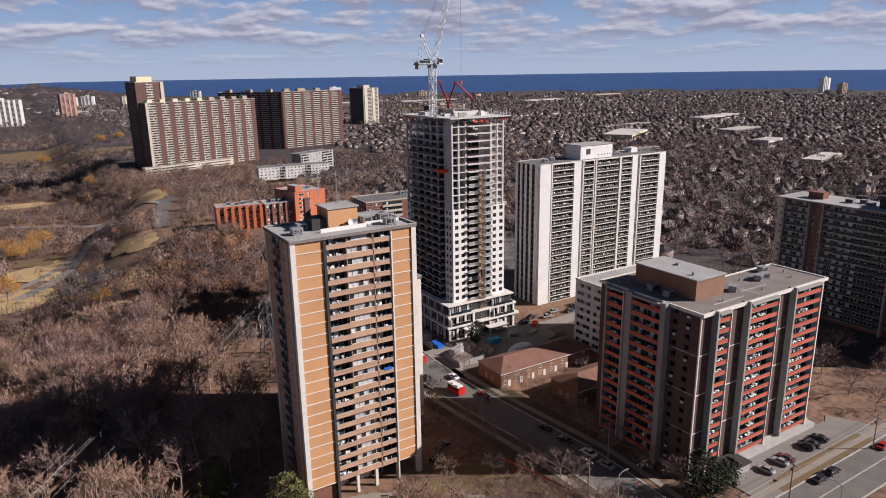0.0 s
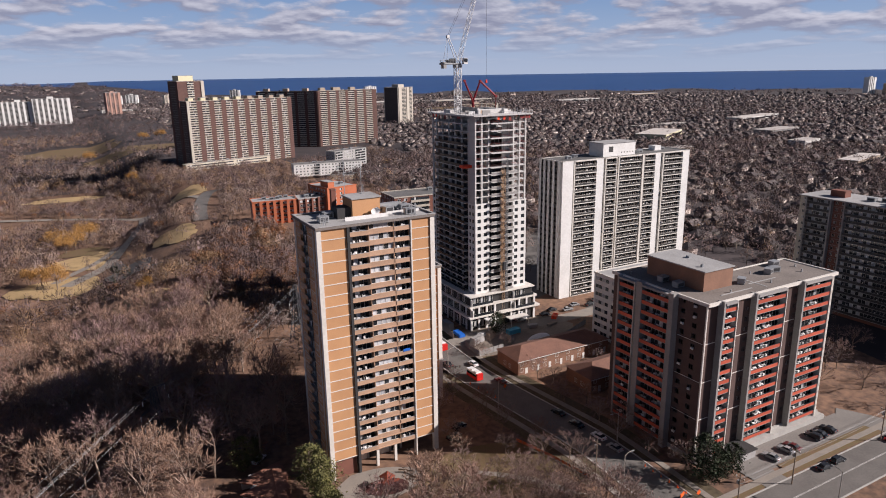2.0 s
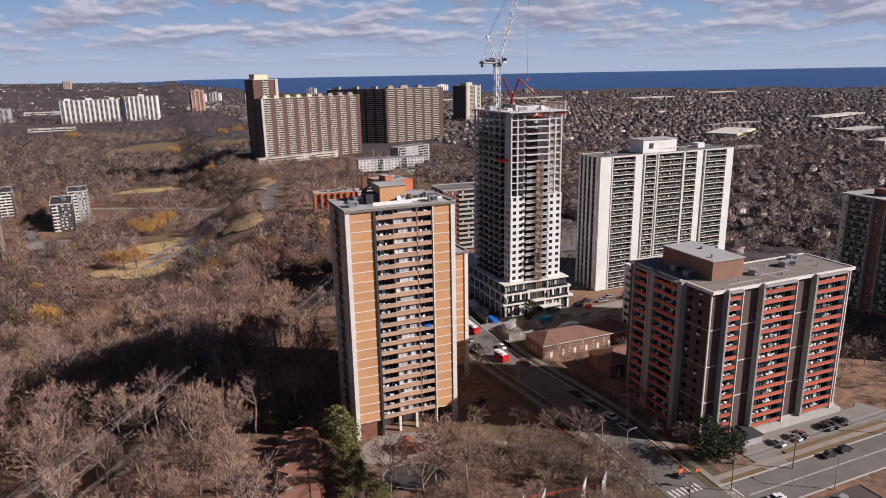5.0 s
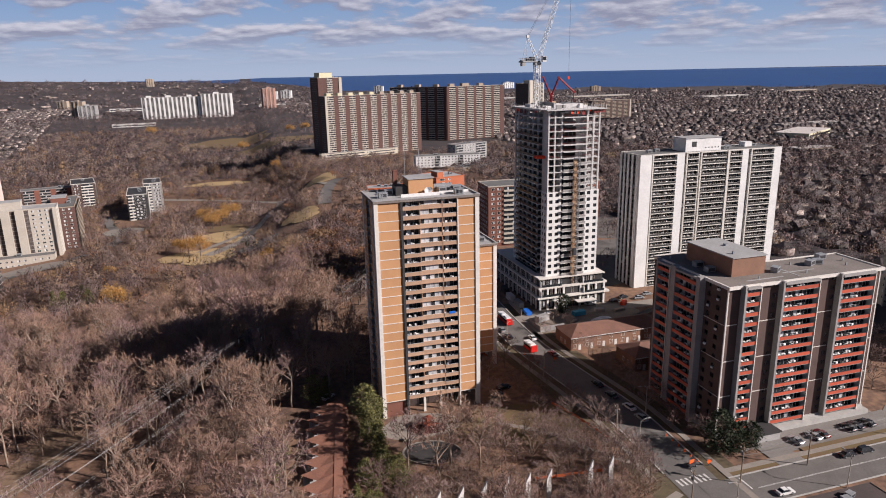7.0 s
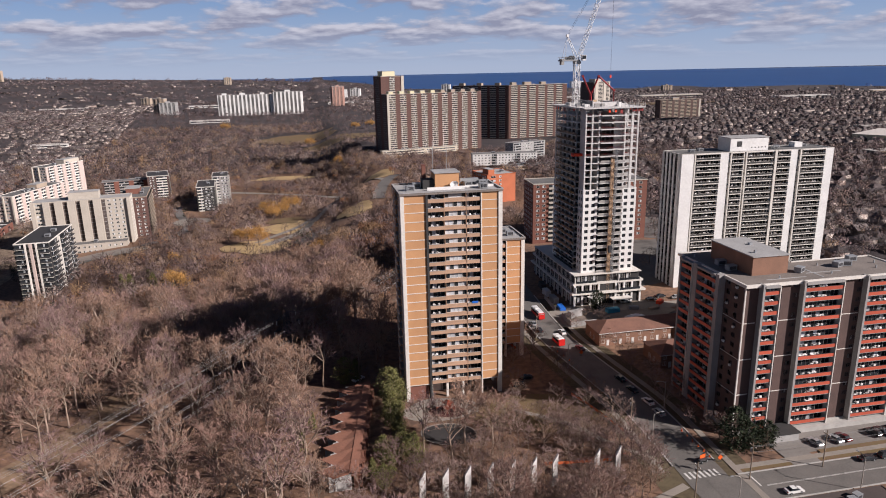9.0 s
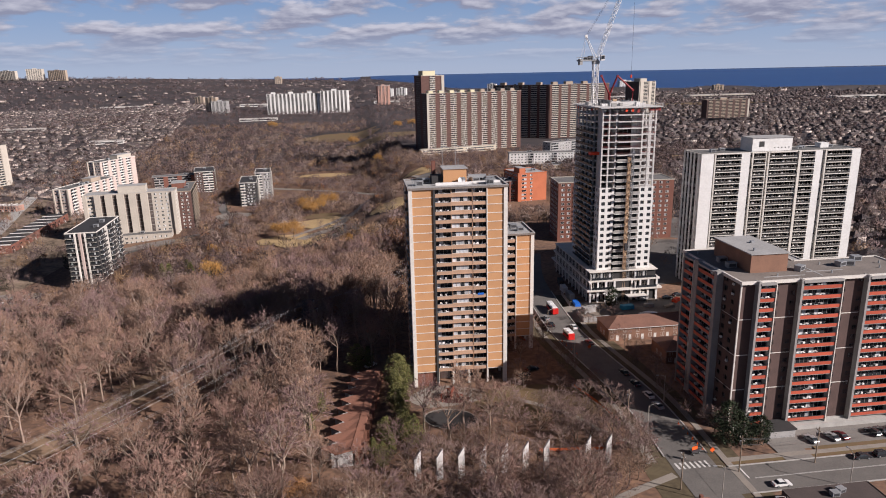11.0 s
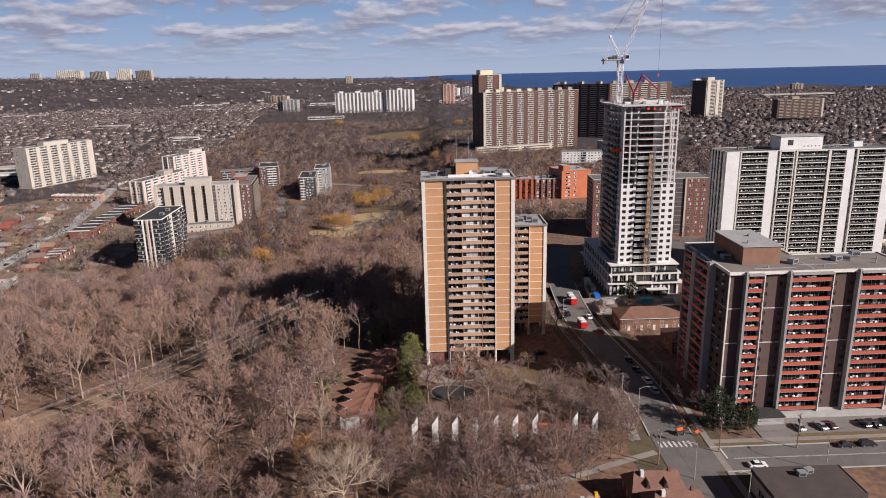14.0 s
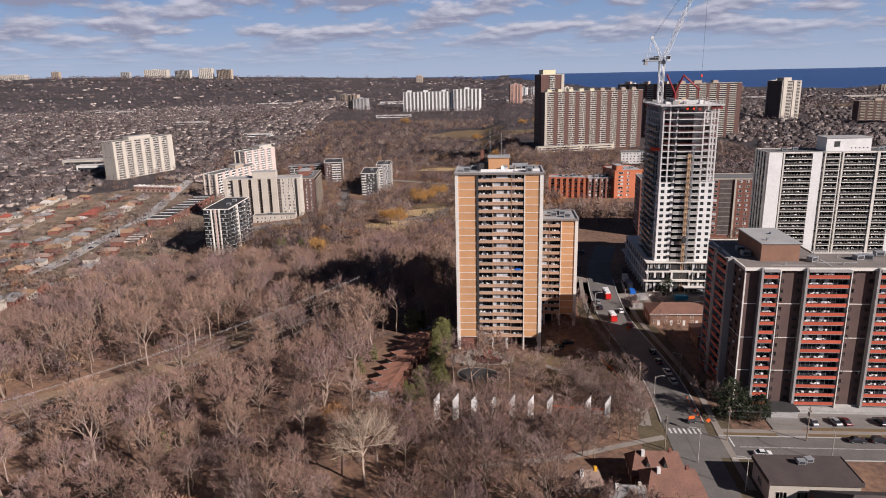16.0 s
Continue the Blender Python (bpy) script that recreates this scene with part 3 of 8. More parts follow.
def roof_unit_mesh(w, d, h):
    g = Geo()
    g.box(0, w, 0, d, 0.15, h); g.box(-0.06, w + 0.06, -0.06, d + 0.06, h, h + 0.07)
    g.box(0.1, 0.25, 0.1, d - 0.1, 0, 0.15); g.box(w - 0.25, w - 0.1, 0.1, d - 0.1, 0, 0.15)
    g.box(w * 0.12, w * 0.88, -0.03, 0.02, h * 0.25, h * 0.85, 1)
    return g.mesh("roof_unit", ["grey_metal", "dark_metal"])


def dish_mesh(r=0.9):
    g = Geo()
    n = 14
    rim = [(r * math.cos(2 * math.pi * k / n), -0.35, r * math.sin(2 * math.pi * k / n) + 1.4) for k in range(n)]
    mid = [(0.55 * r * math.cos(2 * math.pi * k / n), -0.10, 0.55 * r * math.sin(2 * math.pi * k / n) + 1.4) for k in range(n)]
    for k in range(n):
        j = (k + 1) % n
        g.face([rim[k], rim[j], mid[j], mid[k]]); g.face([mid[k], mid[j], (0, 0, 1.4)])
    g.box(-0.06, 0.06, 0.0, 0.12, 0, 1.4, 0)
    return g.mesh("satellite_dish", "crane_white")


def mast_mesh(h, w=0.12, mt="grey_metal"):
    g = Geo()
    g.box(-w / 2, w / 2, -w / 2, w / 2, 0, h)
    for k in range(3):
        z = h * (0.55 + 0.17 * k)
        g.box(-0.5 + 0.1 * k, 0.5 - 0.1 * k, -0.03, 0.03, z, z + 0.07)
    g.box(-0.3, 0.3, -0.3, 0.3, 0, 0.12)
    return g.mesh("antenna", mt)


# Storey pieces of the pair of orange brick towers, shared by both
FH = 2.7


def orange_tower(x, y, floors, label):
    W, D, B0 = 29.7, 16.8, 4.9
    H = B0 + floors * FH
    t = thing("apartment_tower", x, y, 0, 0, label, "apartment tower", "pair of orange brick towers")
    # inner box coloured dark to stand in for shade behind the balconies
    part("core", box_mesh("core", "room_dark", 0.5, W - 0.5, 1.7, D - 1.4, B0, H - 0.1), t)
    slab = Geo().box(0, 7.4, -0.1, D - 0.02, -0.20, 0).box(23.5, W, -0.1, D - 0.02, -0.20, 0).box(7.4, 23.5, -0.06, D - 0.02, -0.17, 0, 1).mesh("floor_slab", ["white_conc", "parapet_brown"])
    panel_l = box_mesh("brick_panel", "orange_brick", 0, 6.25, 0, 1.7, 0, FH - 0.2)
    panel_r = box_mesh("brick_panel", "orange_brick", 0, 5.05, 0, 1.7, 0, FH - 0.2)
    spandrel = box_mesh("brick_panel", "parapet_brown", 0, 6.3, 0.12, 1.7, 0, 1.0)
    front_l = Geo().box(0, 4.8, 0, 0.12, 0.0, 0.92).box(0, 4.8, -0.03, 0.15, 0.92, 0.99, 1).mesh("balcony_front", ["parapet_brown", "concrete"])
    front_r = Geo().box(0, 4.5, 0, 0.12, 0.0, 0.92).box(0, 4.5, -0.03, 0.15, 0.92, 0.99, 1).mesh("balcony_front", ["parapet_brown", "concrete"])
    divider = box_mesh("divider", "parapet_brown", 0, 0.15, 0.1, 1.7, 0, FH - 0.2)
    wins = [window_mesh(6.3, FH - 1.2, 5, c) for c in (0b01011, 0b10110, 0b00101, 0b11010, 0b01110)]
    doors = [window_mesh(4.6, 2.2, 4, c, "fin_grey") for c in (0b0001, 0b0000, 0b0010)]
    f = Face(t, 0, 0, 0)
    rng = random.Random(floors)
    heap = Clutter(t)
    clut = [clutter_geo(rng, 4.2, 1.2, k) for k in (5, 7, 9, 4, 6)]
    for k in range(floors):
        z = B0 + k * FH
        f.put("floor_slab", slab, 0, z + 0.2)
        f.put("brick_panel", panel_l, 0.85, z + 0.2)
        f.put("brick_panel", panel_r, 23.75, z + 0.2)
        f.put("brick_panel", spandrel, 12.75, z + 0.2)
        f.put("window", wins[rng.randrange(5)], 12.75, z + 1.2, 0.5)
        f.put("balcony_front", front_l, 7.8, z + 0.2)
        f.put("balcony_front", front_r, 19.2, z + 0.2)
        f.put("divider", divider, 12.6, z + 0.2)
        f.put("divider", divider, 19.05, z + 0.2)
        f.put("balcony_door", doors[rng.randrange(3)], 7.9, z + 0.2, 1.6)
        f.put("balcony_door", doors[rng.randrange(3)], 19.1, z + 0.2, 1.6)
        if rng.random() < 0.75:
            heap.add(f, clut[rng.randrange(5)], 8.0, z + 0.2, 0.25)
        if rng.random() < 0.8:
            heap.add(f, clut[rng.randrange(5)], 19.35, z + 0.2, 0.25)
    heap.done()
    if floors > 20:
        tarp = Geo().box(0, 1.9, -0.08, 0.25, 0.75, 1.35).mesh("tarp", "blue_tarp")
        f.put("tarp", tarp, 20.6, B0 + 9 * FH + 0.2, 0.0, "blue tarpaulin hung over a balcony front")
    # full-height piers, the left one standing on the ground
    part("pier", Geo().box(-0.25, 0.85, -0.3, 0.9, 0, H + 0.1).mesh("pier", "white_conc"), t)
    part("pier", Geo().box(28.75, 29.95, -0.3, 0.9, 0, H + 0.1).mesh("pier", "white_conc"), t)
    part("pier", Geo().box(23.45, 23.75, -0.22, 0.6, 0, H + 0.1).mesh("pier", "white_conc"), t)
    part("dark_fin", Geo().box(7.1, 7.75, -0.35, 1.2, 0.0, H + 0.1).mesh("dark_fin", "charcoal"), t, label="dark recessed downpipe fin")
    # west side: two balcony stacks, brick between, white corner piers
    lf = Face(t, -90, 0, D)
    sp = box_mesh("brick_panel", "orange_brick", 0, 4.0, 0, 0.5, 0, FH - 0.2)
    bw = Geo().box(0, 4.6, -0.9, -0.78, 0, 0.95).box(0, 4.6, -0.9, 0.5, -0.12, 0.02, 1).mesh("balcony_front", ["parapet_brown", "concrete"])
    swin = [window_mesh(4.4, 2.3, 4, c) for c in (0b0010, 0b0101, 0b0000)]
    nwin = [window_mesh(1.8, 1.4, 2, c) for c in (1, 2, 0)]
    for k in range(floors):
        z = B0 + k * FH + 0.2
        lf.put("brick_panel", sp, 0.4, z)
        lf.put("window", nwin[rng.randrange(3)], 1.4, z + 0.9, -0.02)
        lf.put("balcony_front", bw, 4.6, z)
        lf.put("window", swin[rng.randrange(3)], 4.7, z, 0.42)
        lf.put("brick_panel", sp, 9.4, z)
        lf.put("window", nwin[rng.randrange(3)], 10.6, z + 0.9, -0.02)
    part("brick_wall", Geo().box(0.0, 0.5, 0.9, 3.2, B0, H - 0.2).mesh("brick_wall", "orange_brick"), t)
    part("pier", Geo().box(-0.3, 0.5, 2.4, 2.75, 0, H + 0.1).mesh("pier", "white_conc"), t)
    part("pier", Geo().box(-0.25, 0.6, D - 0.6, D + 0.2, 0, H + 0.1).mesh("pier", "white_conc"), t)
    # east and north sides
    part("brick_wall", Geo().box(W - 0.5, W, 0.9, D, B0, H - 0.2).mesh("brick_wall", "orange_brick"), t)
    part("brick_wall", Geo().box(0.6, W - 0.5, D - 1.4, D - 0.1, B0, H - 0.2).mesh("brick_wall", "orange_brick"), t)
    rf = Face(t, 90, W, 0)
    for k in range(floors):
        rf.put("window", nwin[k % 3], 7.0, B0 + k * FH + 1.1, -0.02)
        rf.put("window", nwin[(k + 1) % 3], 12.0, B0 + k * FH + 1.1, -0.02)
    # open ground floor on columns, with a recessed lobby
    col = box_mesh("column", "white_conc", -0.35, 0.35, -0.35, 0.35, 0, B0)
    for cx in (7.6, 12.6, 17.6, 23.6, 29.2):
        for cy in (0.6, 8.0, 15.5):
            part("column", col, t, cx, cy, 0)
    part("lobby_wall", Geo().box(0.9, 6.8, 0.5, 6.0, 0, B0).mesh("lobby_wall", "brown_brick"), t, label="red brick ground-floor room")
    lob = Geo().box(8.2, 21.5, 5.0, 13.5, 0, B0 - 0.3)
    for k in range(4):
        lob.box(8.8 + 3.2 * k, 11.2 + 3.2 * k, 4.93, 5.0, 0.1, 2.9, 1 if k % 2 else 2)
    part("lobby_wall", lob.mesh("lobby_wall", ["concrete", "glass", "white_panel"]), t, label="pale lobby wall with glazed doors")
    # roof: dark fascia, gravel, penthouse with dishes, stacks and plant
    for a in ((-0.45, W + 0.45, -0.5, -0.1), (-0.45, W + 0.45, D - 0.1, D + 0.4), (-0.45, -0.05, -0.1, D - 0.1), (W + 0.05, W + 0.45, -0.1, D - 0.1)):
        part("roof_fascia", Geo().box(*a, H - 0.15, H + 0.55).box(a[0] - 0.06, a[1] + 0.06, a[2] - 0.06, a[3] + 0.06, H + 0.5, H + 0.65, 1).mesh("roof_fascia", ["roof_brownish", "roof_light"]), t)
    part("roof_deck", Geo().box(-0.05, W + 0.05, -0.1, D - 0.1, H - 0.1, H + 0.22).mesh("roof_deck", "roof_light"), t, label="pale gravel roof deck")
    R = H + 0.22
    if floors > 20:
        px, py = 11.2, 6.2
        part("penthouse", Geo().box(px, px + 7.2, py, py + 6.5, R, R + 4.6).box(px - 0.3, px + 7.5, py - 0.3, py + 6.8, R + 4.6, R + 4.9, 1).mesh("penthouse", ["orange_brick", "roof_light"]), t)
        part("penthouse", Geo().box(px - 3.5, px, py + 1, py + 5.5, R, R + 2.6).mesh("penthouse", "charcoal"), t)
        part("chimney", Geo().box(8.3, 9.5, 12.5, 13.7, R, R + 6.3).box(8.2, 9.6, 12.4, 13.8, R + 6.3, R + 6.5).mesh("chimney", "brown_brick"), t)
        part("parapet_wall", Geo().box(8.5, 20, 4.2, 4.4, R, R + 0.9).box(20.2, 29, 6.2, 6.4, R, R + 0.7).mesh("parapet_wall", "white_panel"), t)
        for dx, dy in ((px + 5.2, py - 0.9), (px + 5.9, py - 0.6)):
            part("satellite_dish", dish_mesh(), t, dx, dy, R)
        ru = roof_unit_mesh(2.4, 1.8, 1.5)
        for dx, dy, rr in ((20.5, 7.5, 8), (22.5, 10.5, -5), (25.0, 8.0, 0), (2.5, 5.0, 4), (5.0, 9.0, 0), (24, 3, 0)):
            part("roof_unit", ru, t, dx, dy, R, rr)
        duct = Geo().box(0, 4.5, 0, 1.1, 0.5, 1.6).box(4.5, 5.6, 0, 1.1, 0, 1.6).box(0, 0.2, 0.1, 1.0, 0, 0.5)
        part("duct", duct.mesh("duct", "grey_metal"), t, 19.5, 9.4, R + 0.6)
        part("duct", Geo().box(0, 3.5, 0, 0.9, 0.4, 1.2).box(0.1, 0.4, 0.1, 0.8, 0, 0.4).mesh("duct", "hoist_orange"), t, 20.2, 11.6, R)
        for dx, dy, hh in ((1.2, 0.8, 3.2), (2.0, 0.9, 2.5), (2.6, 1.0, 2.8), (24.5, 1.2, 3.6), (26.0, 2.0, 2.8), (px + 0.5, py + 6, 9.0), (px + 4.5, py + 5, 7.5), (16.8, 12.8, 7.0)):
            part("antenna", mast_mesh(hh), t, dx, dy, R + (4.9 if hh > 7 and dx < 16 else 0))
    else:
        part("penthouse", Geo().box(9, 16, 5, 11, R, R + 4).mesh("penthouse", "orange_brick"), t)
        ru = roof_unit_mesh(2.4, 1.8, 1.5)
        for dx, dy in ((20, 6), (23.5, 8.5), (25, 4), (21.5, 11)):
            part("roof_unit", ru, t, dx, dy, R)
        part("antenna", mast_mesh(2.6), t, 22, 10, R)
    return t


orange_tower(0, 0, 22, "tall orange brick apartment tower with white piers and balconies")
orange_tower(15.0, 24.6, 14, "lower orange brick apartment tower standing behind a taller one")


# Red-balconied block
def red_block():
    W, D, D2, W2 = 51.2, 15.7, 32.5, 25.0
    z0, H = -1.7, 44.3
    t = thing("apartment_block", 85.1, -38.1, z0, 0, "dark brick apartment block with red balconies and grey fins", "apartment block")
    B, fh = 2.3, 2.8
    n = 15
    part("wall", Geo().box(0, W, 0, D, 0.6, H - 0.6).mesh("wall", "dark_brick"), t)
    part("wall", Geo().box(0, W2, D, D2, 0.6, H - 0.6).mesh("wall", "dark_brick"), t)
    part("plinth", Geo().box(-0.2, W + 0.2, -0.6, D, 0, 1.9).box(14.5, W, -2.8, -0.6, 0, 1.5).mesh("plinth", "kerb"), t, label="pale concrete plinth and terrace")
    rng = random.Random(5)
    heap = Clutter(t)
    clut = [clutter_geo(rng, 3.4, 1.1, k) for k in (6, 8, 10, 5)]
    wsmall = [window_mesh(1.3, 1.3, 2, c, "dark_metal") for c in (0, 1, 2, 0)]

    def bay(f, u0, u1, lit=True, left_fin=0.65):
        w = u1 - u0
        fr = Geo().box(0, w, -1.55, -1.43, 0, 1.0).box(0, w, -1.6, -1.4, 1.0, 1.06, 1).mesh("balcony_front", ["red_panel", "dark_metal"])
        sl = box_mesh("balcony_slab", "fin_grey", 0, w, -1.5, 0.0, -0.18, 0)
        dr = [window_mesh(w - 0.4, 2.3, max(3, round(w / 1.3)), c, "fin_grey") for c in (0b10010, 0b0000, 0b100000)]
        for k in range(n):
            z = B + k * fh
            f.put("balcony_slab", sl, u0, z)
            f.put("balcony_front", fr, u0, z)
            f.put("balcony_door", dr[rng.randrange(3)], u0 + 0.2, z + 0.02, -0.06)
            for q in range(max(1, int(w / 4.2))):
                if rng.random() < 0.85:
                    heap.add(f, clut[rng.randrange(4)], u0 + 0.3 + q * 3.7, z, -1.38)
        f.put("fin", box_mesh("fin", "fin_grey", -left_fin, 0, -1.75, 0.3, 0.3, H + 0.15), u0, 0)
        f.put("fin", box_mesh("fin", "white_conc", 0, 0.25, -1.75, 0.3, 0.3, H - 0.3), u1, 0)
        f.put("balcony_roof", box_mesh("balcony_roof", "fin_grey", 0, w, -1.9, 0.2, H - 0.9, H - 0.3), u0, 0)

    f = Face(t, 0, 0, 0)
    bay(f, 4.6, 9.0)
    bay(f, 16.8, 28.3)
    bay(f, 36.2, 47.7)
    lf = Face(t, -90, 0, D2)
    bay(lf, 3.8, 9.5)
    bay(lf, 12.4, 21.8, left_fin=2.0)
    heap.done()
    lf.put("fin", box_mesh("fin", "fin_grey", 0, 1.6, -2.0, 0.3, 0.3, H + 0.15), 22.0, 0)
    # thin pale joints across the brick every fourth storey, corner strip, windows
    joint_f = [(0, 3.7), (9.3, 15.9), (28.6, 35.2), (48, 51.2)]
    for k in range(1, 4):
        z = H - 0.6 - k * 10.4
        for a, b in joint_f:
            f.put("joint", box_mesh("joint", "white_conc", 0, b - a, -0.07, 0.05, 0, 0.22), a, z)
        lf.put("joint", box_mesh("joint", "white_conc", 0, 8.4, -0.05, 0.05, 0, 0.14), 23.9, z)
        lf.put("joint", box_mesh("joint", "white_conc", 0, 2.5, -0.05, 0.05, 0, 0.14), 9.8, z)
    part("corner_strip", box_mesh("corner_strip", "white_conc", -0.1, 0.28, -0.12, 0.25, 0.3, H - 0.3), t)
    part("corner_strip", box_mesh("corner_strip", "white_conc", W - 0.25, W + 0.1, -0.12, 0.25, 0.3, H - 0.3), t)
    for k in range(n):
        z = B + k * fh + 0.9
        for u in (24.6, 28.4):
            lf.put("window", wsmall[rng.randrange(4)], u, z, -0.05)
        if rng.random() < 0.6:
            lf.put("air_conditioner", box_mesh("air_conditioner", "white_panel", 0, 0.8, -0.45, 0.02, 0, 0.55), 24.9 + 3.8 * rng.randrange(2), z - 0.1)
        for u in (9.6, 29.0):
            f.put("window", wsmall[rng.randrange(4)], u, z, -0.05)
        for u in (14.3, 33.9):
            f.put("window", wsmall[rng.randrange(4)], u, z, -0.05)
    rf = Face(t, 90, W, 0)
    for k in range(n):
        for u in (3, 7, 11):
            rf.put("window", wsmall[k % 4], u, B + k * fh + 0.9, -0.05)
    # roof
    g = Geo()
    g.box(-0.3, W + 0.3, -0.5, D + 0.2, H - 0.6, H - 0.15); g.box(-0.3, W2 + 0.3, D + 0.2, D2 + 0.3, H - 0.6, H - 0.15)
    part("roof_deck", g.mesh("roof_deck", "roof_brownish"), t, label="brown-grey gravel roof deck with patched felt")
    e = Geo()
    for a in ((-0.5, W + 0.5, -0.9, -0.4), (W, W + 0.5, -0.4, D + 0.3), (-0.5, 0, -0.4, D2 + 0.4), (0, W2, D2, D2 + 0.4), (W2, W2 + 0.4, D + 0.3, D2 + 0.4), (W2 + 0.4, W, D - 0.1, D + 0.3)):
        e.box(*a, H - 0.75, H + 0.12)
    part("roof_edge", e.mesh("roof_edge", "white_conc"), t)
    R = H - 0.15
    part("penthouse", Geo().box(6.5, 17.4, 7.0, 26.5, R, R + 5.2).mesh("penthouse", "brick_tan"), t, label="brown brick lift penthouse")
    part("penthouse_roof", Geo().box(6.2, 17.7, 6.7, 26.8, R + 5.2, R + 5.5).box(9, 9.6, 10, 10.6, R + 5.5, R + 6.3, 1).box(13, 14, 18, 19, R + 5.5, R + 6.1, 1).mesh("penthouse_roof", ["roof_light", "grey_metal"]), t)
    ru = roof_unit_mesh(2.6, 1.9, 1.5)
    for dx, dy, rr in ((34, 7.5, 20), (36.2, 8.5, -15), (20.5, 5.5, 30), (3.5, 18, 0), (3.2, 12.5, 0), (41.5, 12, 0)):
        part("roof_unit", ru, t, dx, dy, R, rr)
    pv = Geo().box(0, 0.3, 0, 0.3, 0, 0.8).mesh("vent_pipe", "grey_metal")
    for dx, dy in ((28, 3), (30, 11), (44, 5), (23, 8), (47, 9), (12, 3), (2, 28)):
        part("vent_pipe", pv, t, dx, dy, R)
    part("felt_patch", Geo().box(22, 33, 5.2, 5.6, R, R + 0.08).box(8, 20, 2.6, 3.0, R, R + 0.08).box(24, 24.5, 1.5, 9, R, R + 0.06).mesh("felt_patch", "roof_light"), t)
    part("porch", Geo().box(9.0, 16.5, -6.0, -0.6, 0.2, 2.4).box(8.7, 16.8, -6.3, -0.6, 2.4, 2.75, 1).mesh("porch", ["concrete", "charcoal"]), t, label="flat-roofed entrance porch")


red_block()


# White slab
def white_slab():
    W, D, z0 = 75.6, 15.2, -1.5
    n, fh, B = 23, 2.62, 1.6
    H = B + n * fh
    t = thing("apartment_slab", 134.0, 80.4, z0, 0, "tall white apartment slab with dark balcony stacks", "apartment slab")
    # inner wall of the white slab, balcony shade put into its colour
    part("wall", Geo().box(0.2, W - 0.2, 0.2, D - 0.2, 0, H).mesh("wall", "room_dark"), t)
    f = Face(t, 0, 0, 0)
    rng = random.Random(11)

    def strip(u0, u1, v, m, nm="white_panel"):
        part("wall_panel", Geo().box(u0, u1, v, 0.9, 0, H + 0.3).mesh("wall_panel", m), t)

    for u0, u1 in ((0, 5.7), (18.6, 22.6), (53.6, 57.0), (71.3, W)):
        strip(u0, u1, -0.9, "white_panel")
    for u0, u1 in ((5.7, 6.8), (22.6, 24.2), (30.0, 31.9), (44.9, 47.0), (57.0, 59.2)):
        strip(u0, u1, -0.15, "concrete")
    for u0, u1 in ((31.2, 31.9), (45.7, 46.9), (58.5, 59.2), (6.2, 6.8), (23.7, 24.3), (30.0, 30.4)):
        strip(u0, u1, -0.9, "white_conc")
    ws = [window_mesh(0.95, 1.2, 1, c) for c in (0, 0, 1)]
    heap = Clutter(t)
    cl = [clutter_geo(rng, 4.5, 0.9, k) for k in (5, 7, 8)]
    for u0, u1 in ((6.8, 18.6), (24.3, 30.0), (31.9, 44.9), (47.0, 53.6), (59.2, 71.3)):
        w = u1 - u0
        fr = Geo().box(0, w, -1.0, -0.92, 0.0, 0.12, 1).box(0, w, -0.97, -0.93, 0.12, 0.95, 0).box(0, w, -1.0, -0.9, 0.95, 1.0, 1).mesh("balcony_front", ["charcoal", "white_conc"])
        sl = box_mesh("balcony_slab", "white_conc", 0, w, -1.02, 0.3, -0.24, 0)
        dr = [window_mesh(w - 0.3, 2.2, max(4, round(w / 1.3)), c) for c in (0b0100100, 0b10010, 0b01000100)]
        for k in range(n):
            z = B + k * fh
            f.put("balcony_slab", sl, u0, z)
            f.put("balcony_front", fr, u0, z)
            f.put("balcony_door", dr[rng.randrange(3)], u0 + 0.15, z, 0.15)
            for q in range(max(1, int(w / 5))):
                if rng.random() < 0.8:
                    heap.add(f, cl[rng.randrange(3)], u0 + 0.3 + q * 5.4, z, -0.85)
        part("balcony_roof", box_mesh("balcony_roof", "white_conc", u0, u1, -1.0, 0.3, H - 0.1, H + 0.3), t)
    heap.done()
    for u in (22.9, 30.6, 45.0, 57.4):
        for k in range(n):
            f.put("window", ws[rng.randrange(3)], u, B + k * fh + 0.8, -0.2)
    lf = Face(t, -90, 0, D)
    part("wall_panel", Geo().box(-0.05, 0.3, 0, D, 0, H + 0.3).mesh("wall_panel", "fin_grey"), t)
    for a in (0.0, 3.0, 6.0, 9.3, 12.9):
        lf.put("wall_panel", Geo().box(0, 1.5 if a < 12 else 2.3, -0.25, 0.1, 0, H + 0.3).mesh("wall_panel", "white_panel"), a, 0)
    wd = [window_mesh(1.3, 1.5, 1, c, "charcoal") for c in (0, 0, 1)]
    sp = box_mesh("spandrel", "charcoal", 0, 1.45, -0.12, 0.0, 0, 0.9)
    for k in range(n):
        for a in (1.55, 4.55, 7.7, 11.0):
            lf.put("window", wd[rng.randrange(3)], a, B + k * fh + 0.95, -0.1)
            lf.put("spandrel", sp, a, B + k * fh)
    part("wall_panel", Geo().box(W - 0.3, W + 0.05, 0, D, 0, H + 0.3).box(0, W, D - 0.3, D, 0, H + 0.3).mesh("wall_panel", "white_panel"), t)
    part("roof_deck", Geo().box(0.1, W - 0.1, -0.8, D, H + 0.05, H + 0.2).mesh("roof_deck", "roof_gravel"), t)
